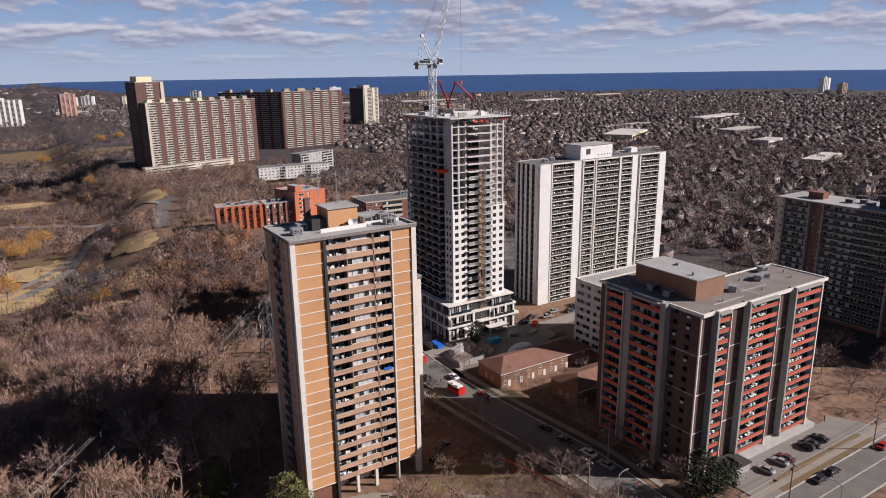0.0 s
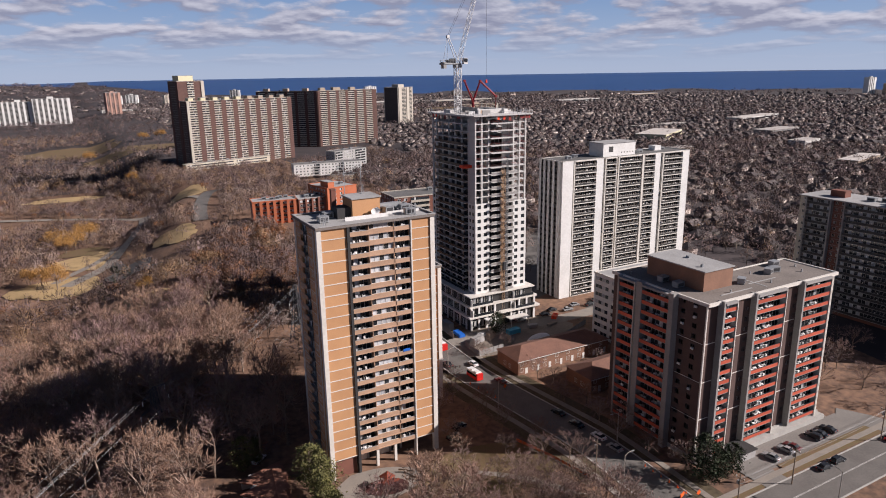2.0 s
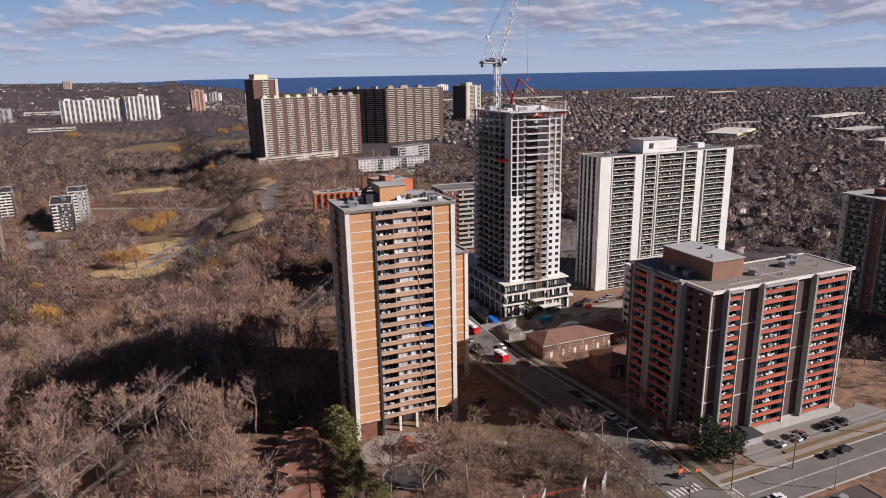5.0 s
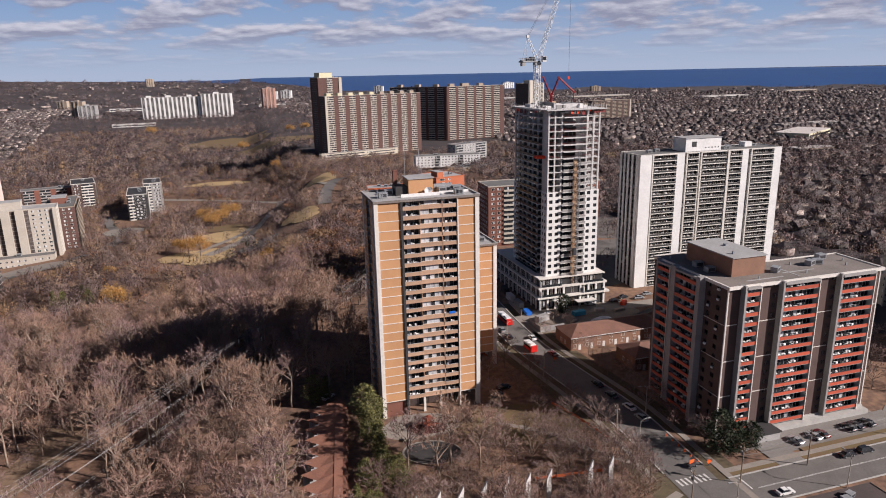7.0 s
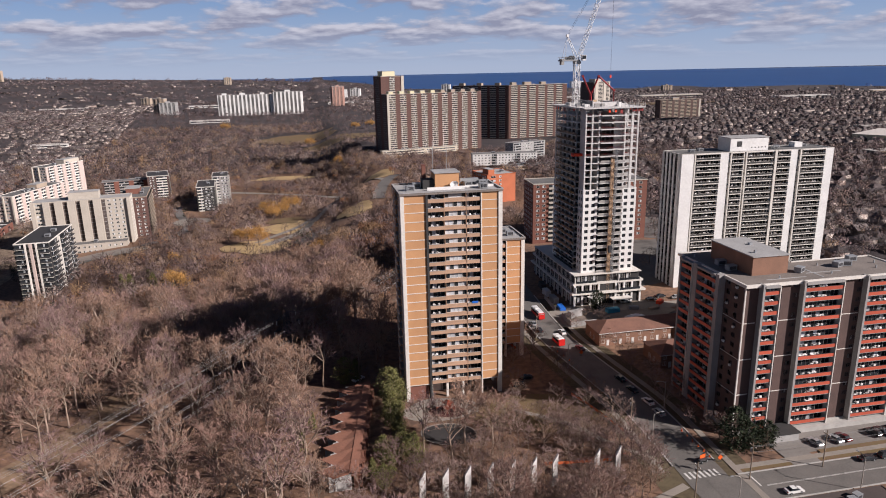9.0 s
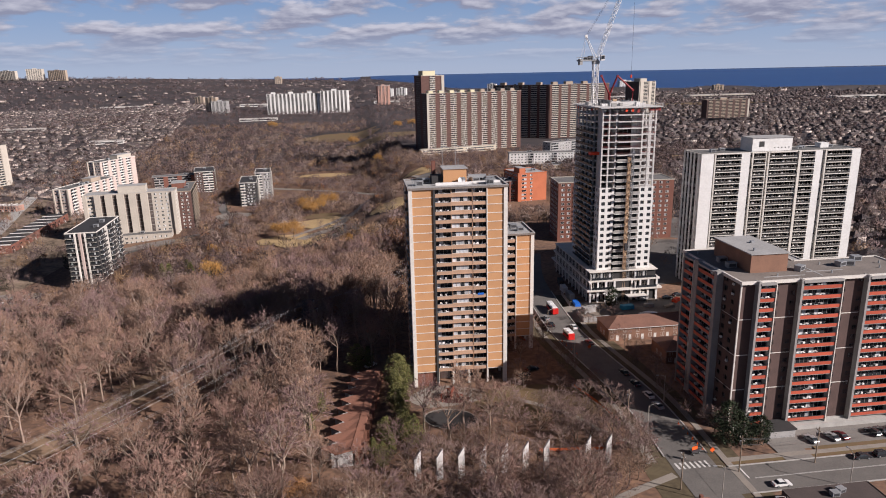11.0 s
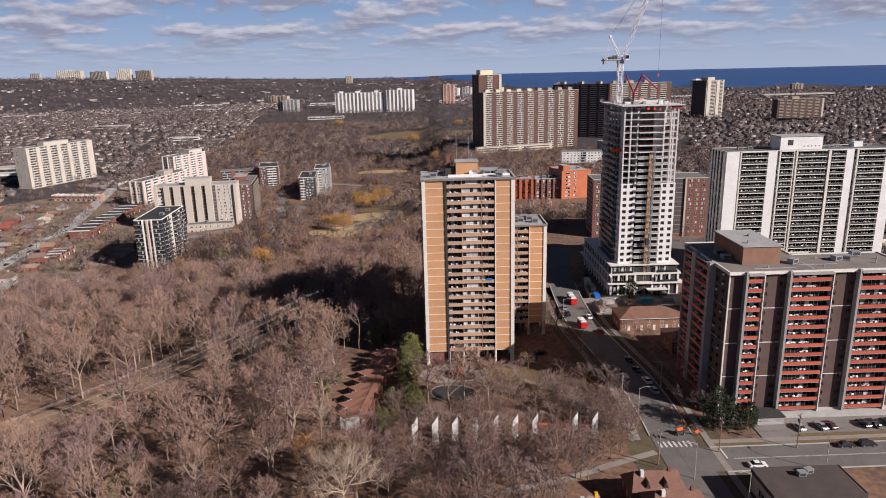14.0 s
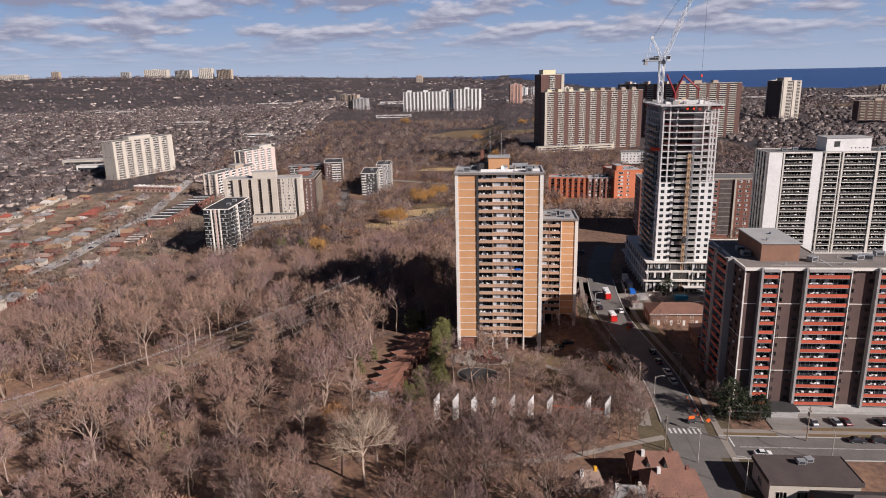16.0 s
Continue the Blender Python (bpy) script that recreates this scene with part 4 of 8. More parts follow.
    e = Geo().box(0, W, -0.95, -0.65, H + 0.3, H + 0.5).box(0, 0.3, -0.65, D, H + 0.3, H + 0.5).box(W - 0.3, W, -0.65, D, H + 0.3, H + 0.5).box(0.3, W - 0.3, D - 0.3, D, H + 0.2, H + 0.5)
    part("roof_edge", e.mesh("roof_edge", "white_conc"), t)
    ph = Geo().box(25.5, 44.5, 3.0, 12.5, H + 0.2, H + 6.0).box(25.2, 44.8, 2.7, 12.8, H + 6.0, H + 6.3, 1).box(28.8, 31.2, 2.92, 3.0, H + 2.2, H + 4.6, 2)
    for k in range(5):
        ph.box(36 + 1.7 * k, 36.5 + 1.7 * k, 2.94, 3.0, H + 1.4, H + 1.9, 2)
    part("penthouse", ph.mesh("penthouse", ["white_panel", "roof_light", "charcoal"]), t, label="white machine-room penthouse")
    ru = roof_unit_mesh(2.2, 1.8, 1.2)
    for dx, dy in ((8, 6), (14, 9), (52, 8), (66, 8), (49, 5)):
        part("roof_unit", ru, t, dx, dy, H + 0.2)
    part("stair_head", Geo().box(62, 66, 8, 12, H + 0.2, H + 2.4).mesh("stair_head", "white_panel"), t)


white_slab()


# Dark balcony slab
def dark_slab():
    L, D, H, n = 76.0, 17.0, 46.5, 17
    fh = (H - 2.0) / n
    t = thing("apartment_slab", 217.5, 26.5, 0, -90, "dark brown brick apartment slab with long shaded balconies", "apartment slab")
    part("wall", Geo().box(0, L, 0.1, D, 0, H).mesh("wall", "brown_brick"), t)
    f = Face(t, 0, 0, 0)
    rng = random.Random(21)
    ws = [window_mesh(1.2, 1.2, 2, c) for c in (0, 1, 0)]
    heap = Clutter(t)
    cl = [clutter_geo(rng, 5.5, 0.9, k) for k in (4, 6)]
    part("end_panel", Geo().box(-0.1, 3.6, -0.3, 0.4, 0, H + 0.2).mesh("end_panel", "beige"), t)
    for a, b in ((3.6, 13.2), (19.4, 45.0), (50.5, 72.0)):
        w = b - a
        fr = Geo().box(0, w, -1.4, -1.32, 0.05, 0.95).box(0, w, -1.45, -1.3, 0.95, 1.02, 1).mesh("balcony_front", ["charcoal", "fin_grey"])
        sl = box_mesh("balcony_slab", "fin_grey", 0, w, -1.42, 0.1, -0.2, 0)
        dr = [window_mesh(w - 0.4, 2.1, round(w / 1.5), c) for c in (0b100101001, 0b01010010)]
        for k in range(n):
            z = 2.0 + k * fh
            f.put("balcony_slab", sl, a, z); f.put("balcony_front", fr, a, z); f.put("balcony_door", dr[rng.randrange(2)], a + 0.2, z, -0.02)
            for q in range(int(w / 6)):
                if rng.random() < 0.6:
                    heap.add(f, cl[rng.randrange(2)], a + 0.3 + 6 * q, z, -1.25)
        f.put("fin", box_mesh("fin", "fin_grey", -0.6, 0, -1.7, 0.2, 0, H + 0.3), a, 0)
        f.put("fin", box_mesh("fin", "fin_grey", 0, 0.6, -1.7, 0.2, 0, H + 0.3), b, 0)
    heap.done()
    for k in range(n):
        f.put("window", ws[k % 3], 1.2, 2.9 + k * fh, -0.36)
        for u in (14.6, 17.2, 46.5, 48.6):
            f.put("window", ws[rng.randrange(3)], u, 2.9 + k * fh, 0.05)
        f.put("joint", box_mesh("joint", "fin_grey", 0, 5.0, 0.02, 0.12, 0, 0.12), 13.9, 2.0 + k * fh)
    part("roof_deck", Geo().box(-0.2, L + 0.2, -1.6, D + 0.2, H, H + 0.4).mesh("roof_deck", "roof_light"), t)
    part("penthouse", Geo().box(9, 15, 5, 9, H + 0.4, H + 3.0).mesh("penthouse", "brown_brick"), t)
    part("penthouse", Geo().box(36, 52, 5, 12, H + 0.4, H + 5.0).mesh("penthouse", "charcoal"), t)
    ru = roof_unit_mesh(3.0, 2.0, 1.4)
    for dx, dy in ((23, 6), (27, 9), (31, 5)):
        part("roof_unit", ru, t, dx, dy, H + 0.4)


dark_slab()


# ---- tower under construction, with its crane ----
def beam(g, a, b, r, mi=0):
    """A square bar from a to b."""
    a, b = Vector(a), Vector(b)
    d = (b - a).normalized()
    s = d.orthogonal().normalized() * r
    q = d.cross(s).normalized() * r
    n = len(g.v)
    for p in (a, b):
        g.v += [tuple(p + s + q), tuple(p - s + q), tuple(p - s - q), tuple(p + s - q)]
    for f in ((0, 1, 5, 4), (1, 2, 6, 5), (2, 3, 7, 6), (3, 0, 4, 7), (3, 2, 1, 0), (4, 5, 6, 7)):
        g.f.append(tuple(n + i for i in f)); g.m.append(mi)


def lattice(g, a, b, w, step, r=0.1, mi=0):
    """A square lattice boom from a to b: four chords with zigzag bracing."""
    a, b = Vector(a), Vector(b)
    d = (b - a).normalized()
    s = d.orthogonal().normalized()
    if abs(d.z) > 0.9:
        s = Vector((1, 0, 0))
        s = (s - d * s.dot(d)).normalized()
    q = d.cross(s).normalized()
    n = max(2, int((b - a).length / step))
    ring = lambda k: [a + (b - a) * (k / n) + (s * i + q * j) * w / 2 for i, j in ((1, 1), (-1, 1), (-1, -1), (1, -1))]
    for c in range(4):
        beam(g, ring(0)[c], ring(n)[c], r, mi)
    for k in range(n):
        p0, p1 = ring(k), ring(k + 1)
        for c in range(4):
            beam(g, p0[c], p1[(c + 1) % 4] if k % 2 else p1[(c + 3) % 4], r * 0.6, mi)
            beam(g, p1[c], p1[(c + 1) % 4], r * 0.5, mi)


def construction_tower():
    W, D, z0, n = 23.2, 33.6, 13.8, 25
    top = 82.2
    fh = (top - z0) / n
    t = thing("tower_under_construction", 84.9, 70.1, 0, 0, "concrete tower under construction, lower half clad in white panels", "tower")
    rng = random.Random(3)
    part("core_wall", Geo().box(7.5, 16, 10, 24, 0, top + 1.4).mesh("core_wall", "raw_concrete"), t)
    # added dark box filling the floors, painted as the gloom of unlit rooms
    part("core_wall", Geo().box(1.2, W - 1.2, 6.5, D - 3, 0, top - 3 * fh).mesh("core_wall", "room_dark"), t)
    part("shear_wall", Geo().box(13.6, 17.4, 2.6, 2.9, z0, top).mesh("shear_wall", "raw_concrete"), t)
    part("shear_wall", Geo().box(17.2, 17.45, 0.4, 7, z0, top).mesh("shear_wall", "raw_concrete"), t)
    part("shear_wall", Geo().box(6.0, 6.25, 1.4, 7, z0, top).mesh("shear_wall", "raw_concrete"), t)
    part("shear_wall", Geo().box(0.2, 0.45, 0.9, 5.0, z0, top).mesh("shear_wall", "raw_concrete"), t)
    col = box_mesh("column", "raw_concrete", -0.28, 0.28, -0.4, 0.4, z0, top)
    for cx, cy in [(u, 0.45) for u in (0.3, 3.1, 6.1, 17.3, 20.2, 22.9)] + [(u, v) for u in (0.3, 22.9) for v in (5, 10, 15, 20, 25, 30, 33.2)] + [(u, 33.2) for u in (5, 10, 15, 19)]:
        part("column", col, t, cx, cy, 0)
    slab = Geo().box(0, W, 0, D, -0.3, 0).box(6.3, 17.1, -1.5, 0, -0.3, 0).box(-1.6, 0, 5.5, 28.5, -0.3, 0).mesh("floor_slab", "raw_concrete")
    rail_f = Geo().box(6.4, 11.0, -1.48, -1.42, 0.98, 1.05).box(13.2, 17.0, -1.48, -1.42, 0.98, 1.05).box(6.4, 11.0, -1.46, -1.44, 0.08, 0.98, 1).box(13.2, 17.0, -1.46, -1.44, 0.08, 0.98, 1).mesh("balcony_rail", ["white_conc", "fin_grey"])
    rail_l = Geo().box(-1.58, -1.52, 5.6, 28.4, 0.05, 1.05).mesh("balcony_rail", "glass")
    glz_f = [window_mesh(10.6, fh - 0.25, 7, c, "dark_metal") for c in (0, 0b0010000)]
    glz_l = [window_mesh(22.6, fh - 0.25, 14, c, "dark_metal") for c in (0, 0b100000)]

    def clad(w, wins):
        g = Geo()
        g.box(0, w, -0.35, 0, 0, 0.85); g.box(0, w, -0.35, 0, fh - 0.45, fh)
        edges = [0] + [e for a, b in wins for e in (a, b)] + [w]
        for a, b in zip(edges[::2], edges[1::2]):
            g.box(a, b, -0.35, 0, 0.85, fh - 0.45)
        for a, b in wins:
            g.face([(a, -0.12, 0.85), (b, -0.12, 0.85), (b, -0.12, fh - 0.45), (a, -0.12, fh - 0.45)], 1)
            g.box((a + b) / 2 - 0.03, (a + b) / 2 + 0.03, -0.16, -0.1, 0.85, fh - 0.45, 2)
        return g.mesh("cladding_panel", ["white_panel", "glass", "dark_metal"])

    cl, cr, cs = clad(6.3, [(0.9, 2.5), (3.7, 5.3)]), clad(6.3, [(0.8, 2.4), (3.9, 5.5)]), clad(4.6, [(0.6, 1.9), (2.8, 4.1)])
    f, lf, rf = Face(t, 0, 0, 0), Face(t, -90, 0, D), Face(t, 90, W, 0)
    for k in range(n + 1):
        z = z0 + k * fh
        part("floor_slab", slab, t, 0, 0, z)
        if k == n:
            break
        if k < 13:
            f.put("cladding_panel", cl, -0.1, z)
            f.put("cladding_panel", cr, 17.1, z)
            lf.put("cladding_panel", cs, D - 4.6, z)
            lf.put("cladding_panel", cs, 0.1, z)
            rf.put("cladding_panel", cs, 0.0, z)
            rf.put("cladding_panel", cs, 10.0, z)
        if k < 18:
            f.put("window", glz_f[k % 2], 6.4, z + 0.02, 0.9)
            part("balcony_rail", rail_f, t, 0, 0, z)
        if k < 22:
            lf.put("window", glz_l[k % 2], 5.4, z + 0.02, 0.5)
            part("balcony_rail", rail_l, t, 0, 0, z)
    # podium
    for bx, m in (((-4.5, W + 4.2, -3.2, D + 16, 9.2, 10.0), "white_conc"), ((-3.6, W + 2.6, -2.0, D + 14, 10.0, 13.4), "charcoal"), ((-4.2, W + 3.2, -3.0, D + 14.4, 13.4, 13.8), "white_conc"),
                  ((-3.9, W + 3.6, -2.6, D + 15, 0, 5.2), "charcoal"), ((-5.2, W + 5.0, -4.2, D + 17, 5.2, 6.0), "white_conc"), ((-4.0, W + 3.8, -2.7, D + 15, 6.0, 9.2), "charcoal")):
        part("podium_slab" if m == "white_conc" else "podium_storey", box_mesh("podium", m, *bx), t)
    for z, a, b in ((6.0, -5.1, -4.1), (10.0, -4.4, -3.1)):
        for u in (-3.4, 16.2):
            part("terrace_rail", box_mesh("terrace_rail", "glass", u, u + 9.6, b, b + 0.06, z, z + 1.0), t)
            part("terrace_rail", box_mesh("terrace_rail", "white_panel", u - 0.15, u + 0.15, b - 0.02, b + 1.4, z, z + 2.6), t)
    pc = box_mesh("podium_column", "white_panel", -0.4, 0.4, -0.3, 0.3, 0, 9.2)
    for u in (-3.6, -0.2, 3.4, 7.2, 15, 18.8, 22.4, 26.2):
        part("podium_column", pc, t, u, -2.9, 0)
    for v in range(0, 46, 5):
        part("podium_column", pc, t, -4.0, v, 0)
    pw = window_mesh(2.7, 2.5, 3, 0b010)
    for z in (1.2, 6.4, 10.4):
        for u in (-3.0, 0.3, 4.0, 15.4, 19.2):
            f.put("window", pw, u, z, -2.75 if z < 10 else -2.06)
        for v in range(0, 46, 5):
            lf.put("window", pw, D - v - 3.8, z, -4.05 if z < 10 else -3.66)
    part("canopy", Geo().box(2, 7.5, -6.5, -3, 3.9, 4.2).box(2.2, 2.4, -6.3, -6.1, 0, 3.9).box(7.1, 7.3, -6.3, -6.1, 0, 3.9).mesh("canopy", "white_panel"), t)
    part("canopy", Geo().box(12, 21, -7.5, -3.4, 2.9, 3.15).box(12.2, 12.4, -7.3, -7.1, 0, 2.9).box(20.6, 20.8, -7.3, -7.1, 0, 2.9).mesh("canopy", "white_conc"), t)
    # hoist up the front
    h = Geo()
    lattice(h, (11.4, -2.2, 0), (11.4, -2.2, z0 + 17.6 * fh), 0.9, 1.6, 0.07, 0)
    lattice(h, (13.0, -2.2, 0), (13.0, -2.2, z0 + 19.0 * fh), 0.7, 1.6, 0.06, 1)
    for k in range(0, 18):
        h.box(10.9, 13.2, -1.6, -0.3, z0 + k * fh - 0.15, z0 + k * fh, 0)
        h.box(11.2, 12.8, -0.5, -0.4, z0 + k * fh, z0 + k * fh + 2.0, 0)
    h.box(10.8, 13.4, -1.9, 0.2, 0, z0, 0)
    h.box(10.8, 12.0, -3.6, -2.7, z0 + 3.3 * fh, z0 + 4.4 * fh, 2)
    part("hoist", h.mesh("hoist", ["hoist_orange", "grey_metal", "dark_metal"]), t, label="orange builders' hoist tower")
    part("loading_platform", Geo().box(-3.6, 0.4, 2.6, 5.4, z0 + 18.0 * fh, z0 + 18.0 * fh + 1.1).mesh("loading_platform", "signal_red"), t, label="bright orange loading platform")
    # top deck: torn netting, forms, rails
    nets = [box_mesh("safety_net", m, 0, w, -0.04, 0.04, -d, -0.15) for w, d, m in ((2.1, 1.3, "net_red"), (1.2, 1.9, "net_red"), (1.7, 0.8, "fin_grey"), (0.9, 1.5, "signal_red"), (2.3, 1.0, "dark_metal"))]
    for side, n_, rz, ox, oy in ((0, 10, 0, -0.9, -1.05), (1, 14, -90, -0.9, D + 0.4), (2, 14, 90, W + 0.9, -0.6)):
        for k in range(n_):
            if rng.random() < 0.82:
                u = 2.5 * k + rng.uniform(0, 0.4)
                c_, s_ = math.cos(radians(rz)), math.sin(radians(rz))
                part("safety_net", nets[rng.randrange(5)], t, ox + c_ * u, oy + s_ * u, top - 0.1, rz)
    # edge rails and props of the open floors
    er = Geo().box(0, W, -0.06, -0.02, 1.0, 1.06).box(0, W, -0.06, -0.02, 0.5, 0.55).mesh("edge_rail", "net_red")
    for k in range(18, n):
        part("edge_rail", er, t, 0, 0.1, z0 + k * fh)
    prop = box_mesh("prop", "grey_metal", -0.06, 0.06, -0.06, 0.06, 0, fh - 0.22)
    for k in range(n - 5, n):
        for q in range(11):
            part("prop", prop, t, 1.0 + 2.1 * q + rng.uniform(-0.3, 0.3), rng.uniform(0.8, 2.4), z0 + k * fh)
            part("prop", prop, t, rng.uniform(0.6, 2.0), 2.0 + 2.8 * q, z0 + k * fh)
    part("deck", Geo().box(-1.6, W + 1.6, -1.9, D + 1.4, top, top + 0.35).mesh("deck", "raw_concrete"), t)
    posts = [box_mesh("guard_post", m, -0.05, 0.05, -0.05, 0.05, 0.35, q) for m in ("grey_metal", "white_conc") for q in (1.5, 1.9, 2.4)]
    for k in range(16):
        part("guard_post", posts[rng.randrange(6)], t, -1.5 + k * (W + 3) / 15, -1.8, top)
    for k in range(20):
        v = -1.5 + k * (D + 2.6) / 19
        part("guard_post", posts[rng.randrange(6)], t, -1.5, v, top)
        part("guard_post", posts[rng.randrange(6)], t, W + 1.45, v, top)
    part("guard_rail", box_mesh("guard_rail", "grey_metal", -1.45, W + 1.4, -1.82, -1.78, top + 1.35, top + 1.42), t)
    for u in (-1.52, W + 1.43):
        part("guard_rail", box_mesh("guard_rail", "grey_metal", u, u + 0.04, -1.74, D + 1, top + 1.35, top + 1.42), t)
    for k in range(26):
        u, v = rng.uniform(0, W - 2), rng.uniform(0, D - 3)
        a, b, c = rng.uniform(0.4, 2.6), rng.uniform(0.4, 2.0), rng.uniform(0.3, 1.9)
        part("formwork", box_mesh("formwork", rng.choice(("raw_concrete", "hoist_orange", "white_panel", "fin_grey")), 0, a, 0, b, 0.35, 0.35 + c), t, u, v, top)
    for bx, m in (((6.5, 17.5, 8.5, 9.0, 2.0), "raw_concrete"), ((6.5, 7.0, 9.05, 24, 2.6), "fin_grey"), ((17.0, 17.5, 9.05, 24, 2.0), "raw_concrete"), ((1.0, 5.5, 20, 25, 1.6), "raw_concrete")):
        part("formwork", box_mesh("formwork", m, *bx[:4], top + 0.36, top + bx[4]), t)
    # placing boom
    pb = Geo()
    pts = [(3.9, 14, 94.8), (7.7, 14, 87.0), (11.0, 14, 94.6), (17.6, 13, 88.7)]
    for a, b in zip(pts, pts[1:]):
        beam(pb, a, b, 0.26)
    beam(pb, (7.7, 14, top), (7.7, 14, 87.4), 0.4)
    beam(pb, pts[-1], (17.6, 13, 83.2), 0.12)
    for p in pts:
        pb.box(p[0] - 0.4, p[0] + 0.4, p[1] - 0.4, p[1] + 0.4, p[2] - 0.4, p[2] + 0.4)
    boom = new("concrete_boom", pb.mesh("concrete_boom", "boom_red"))
    boom.matrix_basis = pose(84.9, 70.1, 0)
    tagged(boom, "dark red folding concrete placing boom on the deck", "concrete pump")
    # crane
    c = thing("tower_crane", 86.4, 85.0, top, 0, "white lattice luffing crane standing on the unfinished tower", "crane")
    m = Geo()
    lattice(m, (0, 0, 0.3), (0, 0, 17.5), 2.0, 2.0, 0.13)
    m.box(-1.4, 1.4, -1.4, 1.4, 0, 0.35)
    part("mast", m.mesh("mast", "crane_white"), c)
    cd = Vector((-0.93, -0.36, 0))
    sd = Vector((0.36, -0.93, 0))
    m = Geo()
    m.box(-1.3, 1.3, -1.3, 1.3, 17.5, 18.6)
    for s in (-1.1, 1.1):
        beam(m, Vector((0.6, 0.3, 18.9)) + sd * s, cd * 9.2 + sd * s + Vector((0, 0, 18.9)), 0.22)
    for k in range(8):
        beam(m, cd * (1.2 + k) + sd * 1.2 + Vector((0, 0, 18.9)), cd * (1.2 + k) - sd * 1.2 + Vector((0, 0, 18.9)), 0.12)
    for s in (-1.3, 1.3):
        beam(m, sd * s + Vector((0, 0, 20.2)), cd * 9.2 + sd * s + Vector((0, 0, 20.2)), 0.06)
        for k in range(7):
            beam(m, cd * (1.4 * k) + sd * s + Vector((0, 0, 19.1)), cd * (1.4 * k) + sd * s + Vector((0, 0, 20.2)), 0.05)
    part("machinery_deck", m.mesh("machinery_deck", "grey_metal"), c)
    m = Geo()
    for d, w, hh in ((3.0, 0.9, 1.7), (5.3, 0.8, 1.3)):
        p = cd * d
        m.box(p.x - w, p.x + w, p.y - w, p.y + w, 19.1, 19.1 + hh)
    part("winch", m.mesh("winch", "dark_metal"), c)
    m = Geo()
    p = cd * 8.2
    for k in range(3):
        q = p + cd * (0.5 * k - 0.5)
        m.box(q.x - 0.22, q.x + 0.22, q.y - 1.1, q.y + 1.1, 17.2, 19.6)
    part("counterweight", m.mesh("counterweight", "concrete"), c)
    m = Geo().box(1.4, 3.0, -2.6, -1.0, 18.8, 21.0).box(1.5, 2.9, -2.65, -2.6, 19.4, 20.8, 1)
    part("cab", m.mesh("cab", ["crane_white", "glass"]), c)
    jd = Vector((0.47, 0.29, 1.0)).normalized()
    m = Geo()
    lattice(m, (0.6, 0.3, 19.2), Vector((0.6, 0.3, 19.2)) + jd * 52, 1.3, 2.2, 0.055)
    part("jib", m.mesh("jib", "crane_white"), c)
    ap = cd * 5.6 + Vector((0, 0, 28.5))
    m = Geo()
    for s in (-0.9, 0.9):
        beam(m, sd * s + Vector((0.2, 0.1, 19.2)), ap + sd * s * 0.3, 0.10)
        beam(m, cd * 7.5 + sd * s + Vector((0, 0, 19.0)), ap + sd * s * 0.3, 0.05)
    m.box(ap.x - 0.5, ap.x + 0.5, ap.y - 0.5, ap.y + 0.5, ap.z - 0.4, ap.z + 0.6)
    part("a_frame", m.mesh("a_frame", "crane_white"), c)
    m = Geo()
    tip = Vector((0.6, 0.3, 19.2)) + jd * 50
    for s in (-0.4, 0.4):
        beam(m, ap + sd * s, tip + sd * s, 0.03)
    beam(m, tip, Vector((tip.x, tip.y, 12.5)), 0.035)
    part("cable", m.mesh("cable", "dark_metal"), c)
    m = Geo().box(tip.x - 0.3, tip.x + 0.3, tip.y - 0.3, tip.y + 0.3, 11.3, 12.6)
    part("hook_block", m.mesh("hook_block", "signal_red"), c)


construction_tower()


# ---- other blocks ----


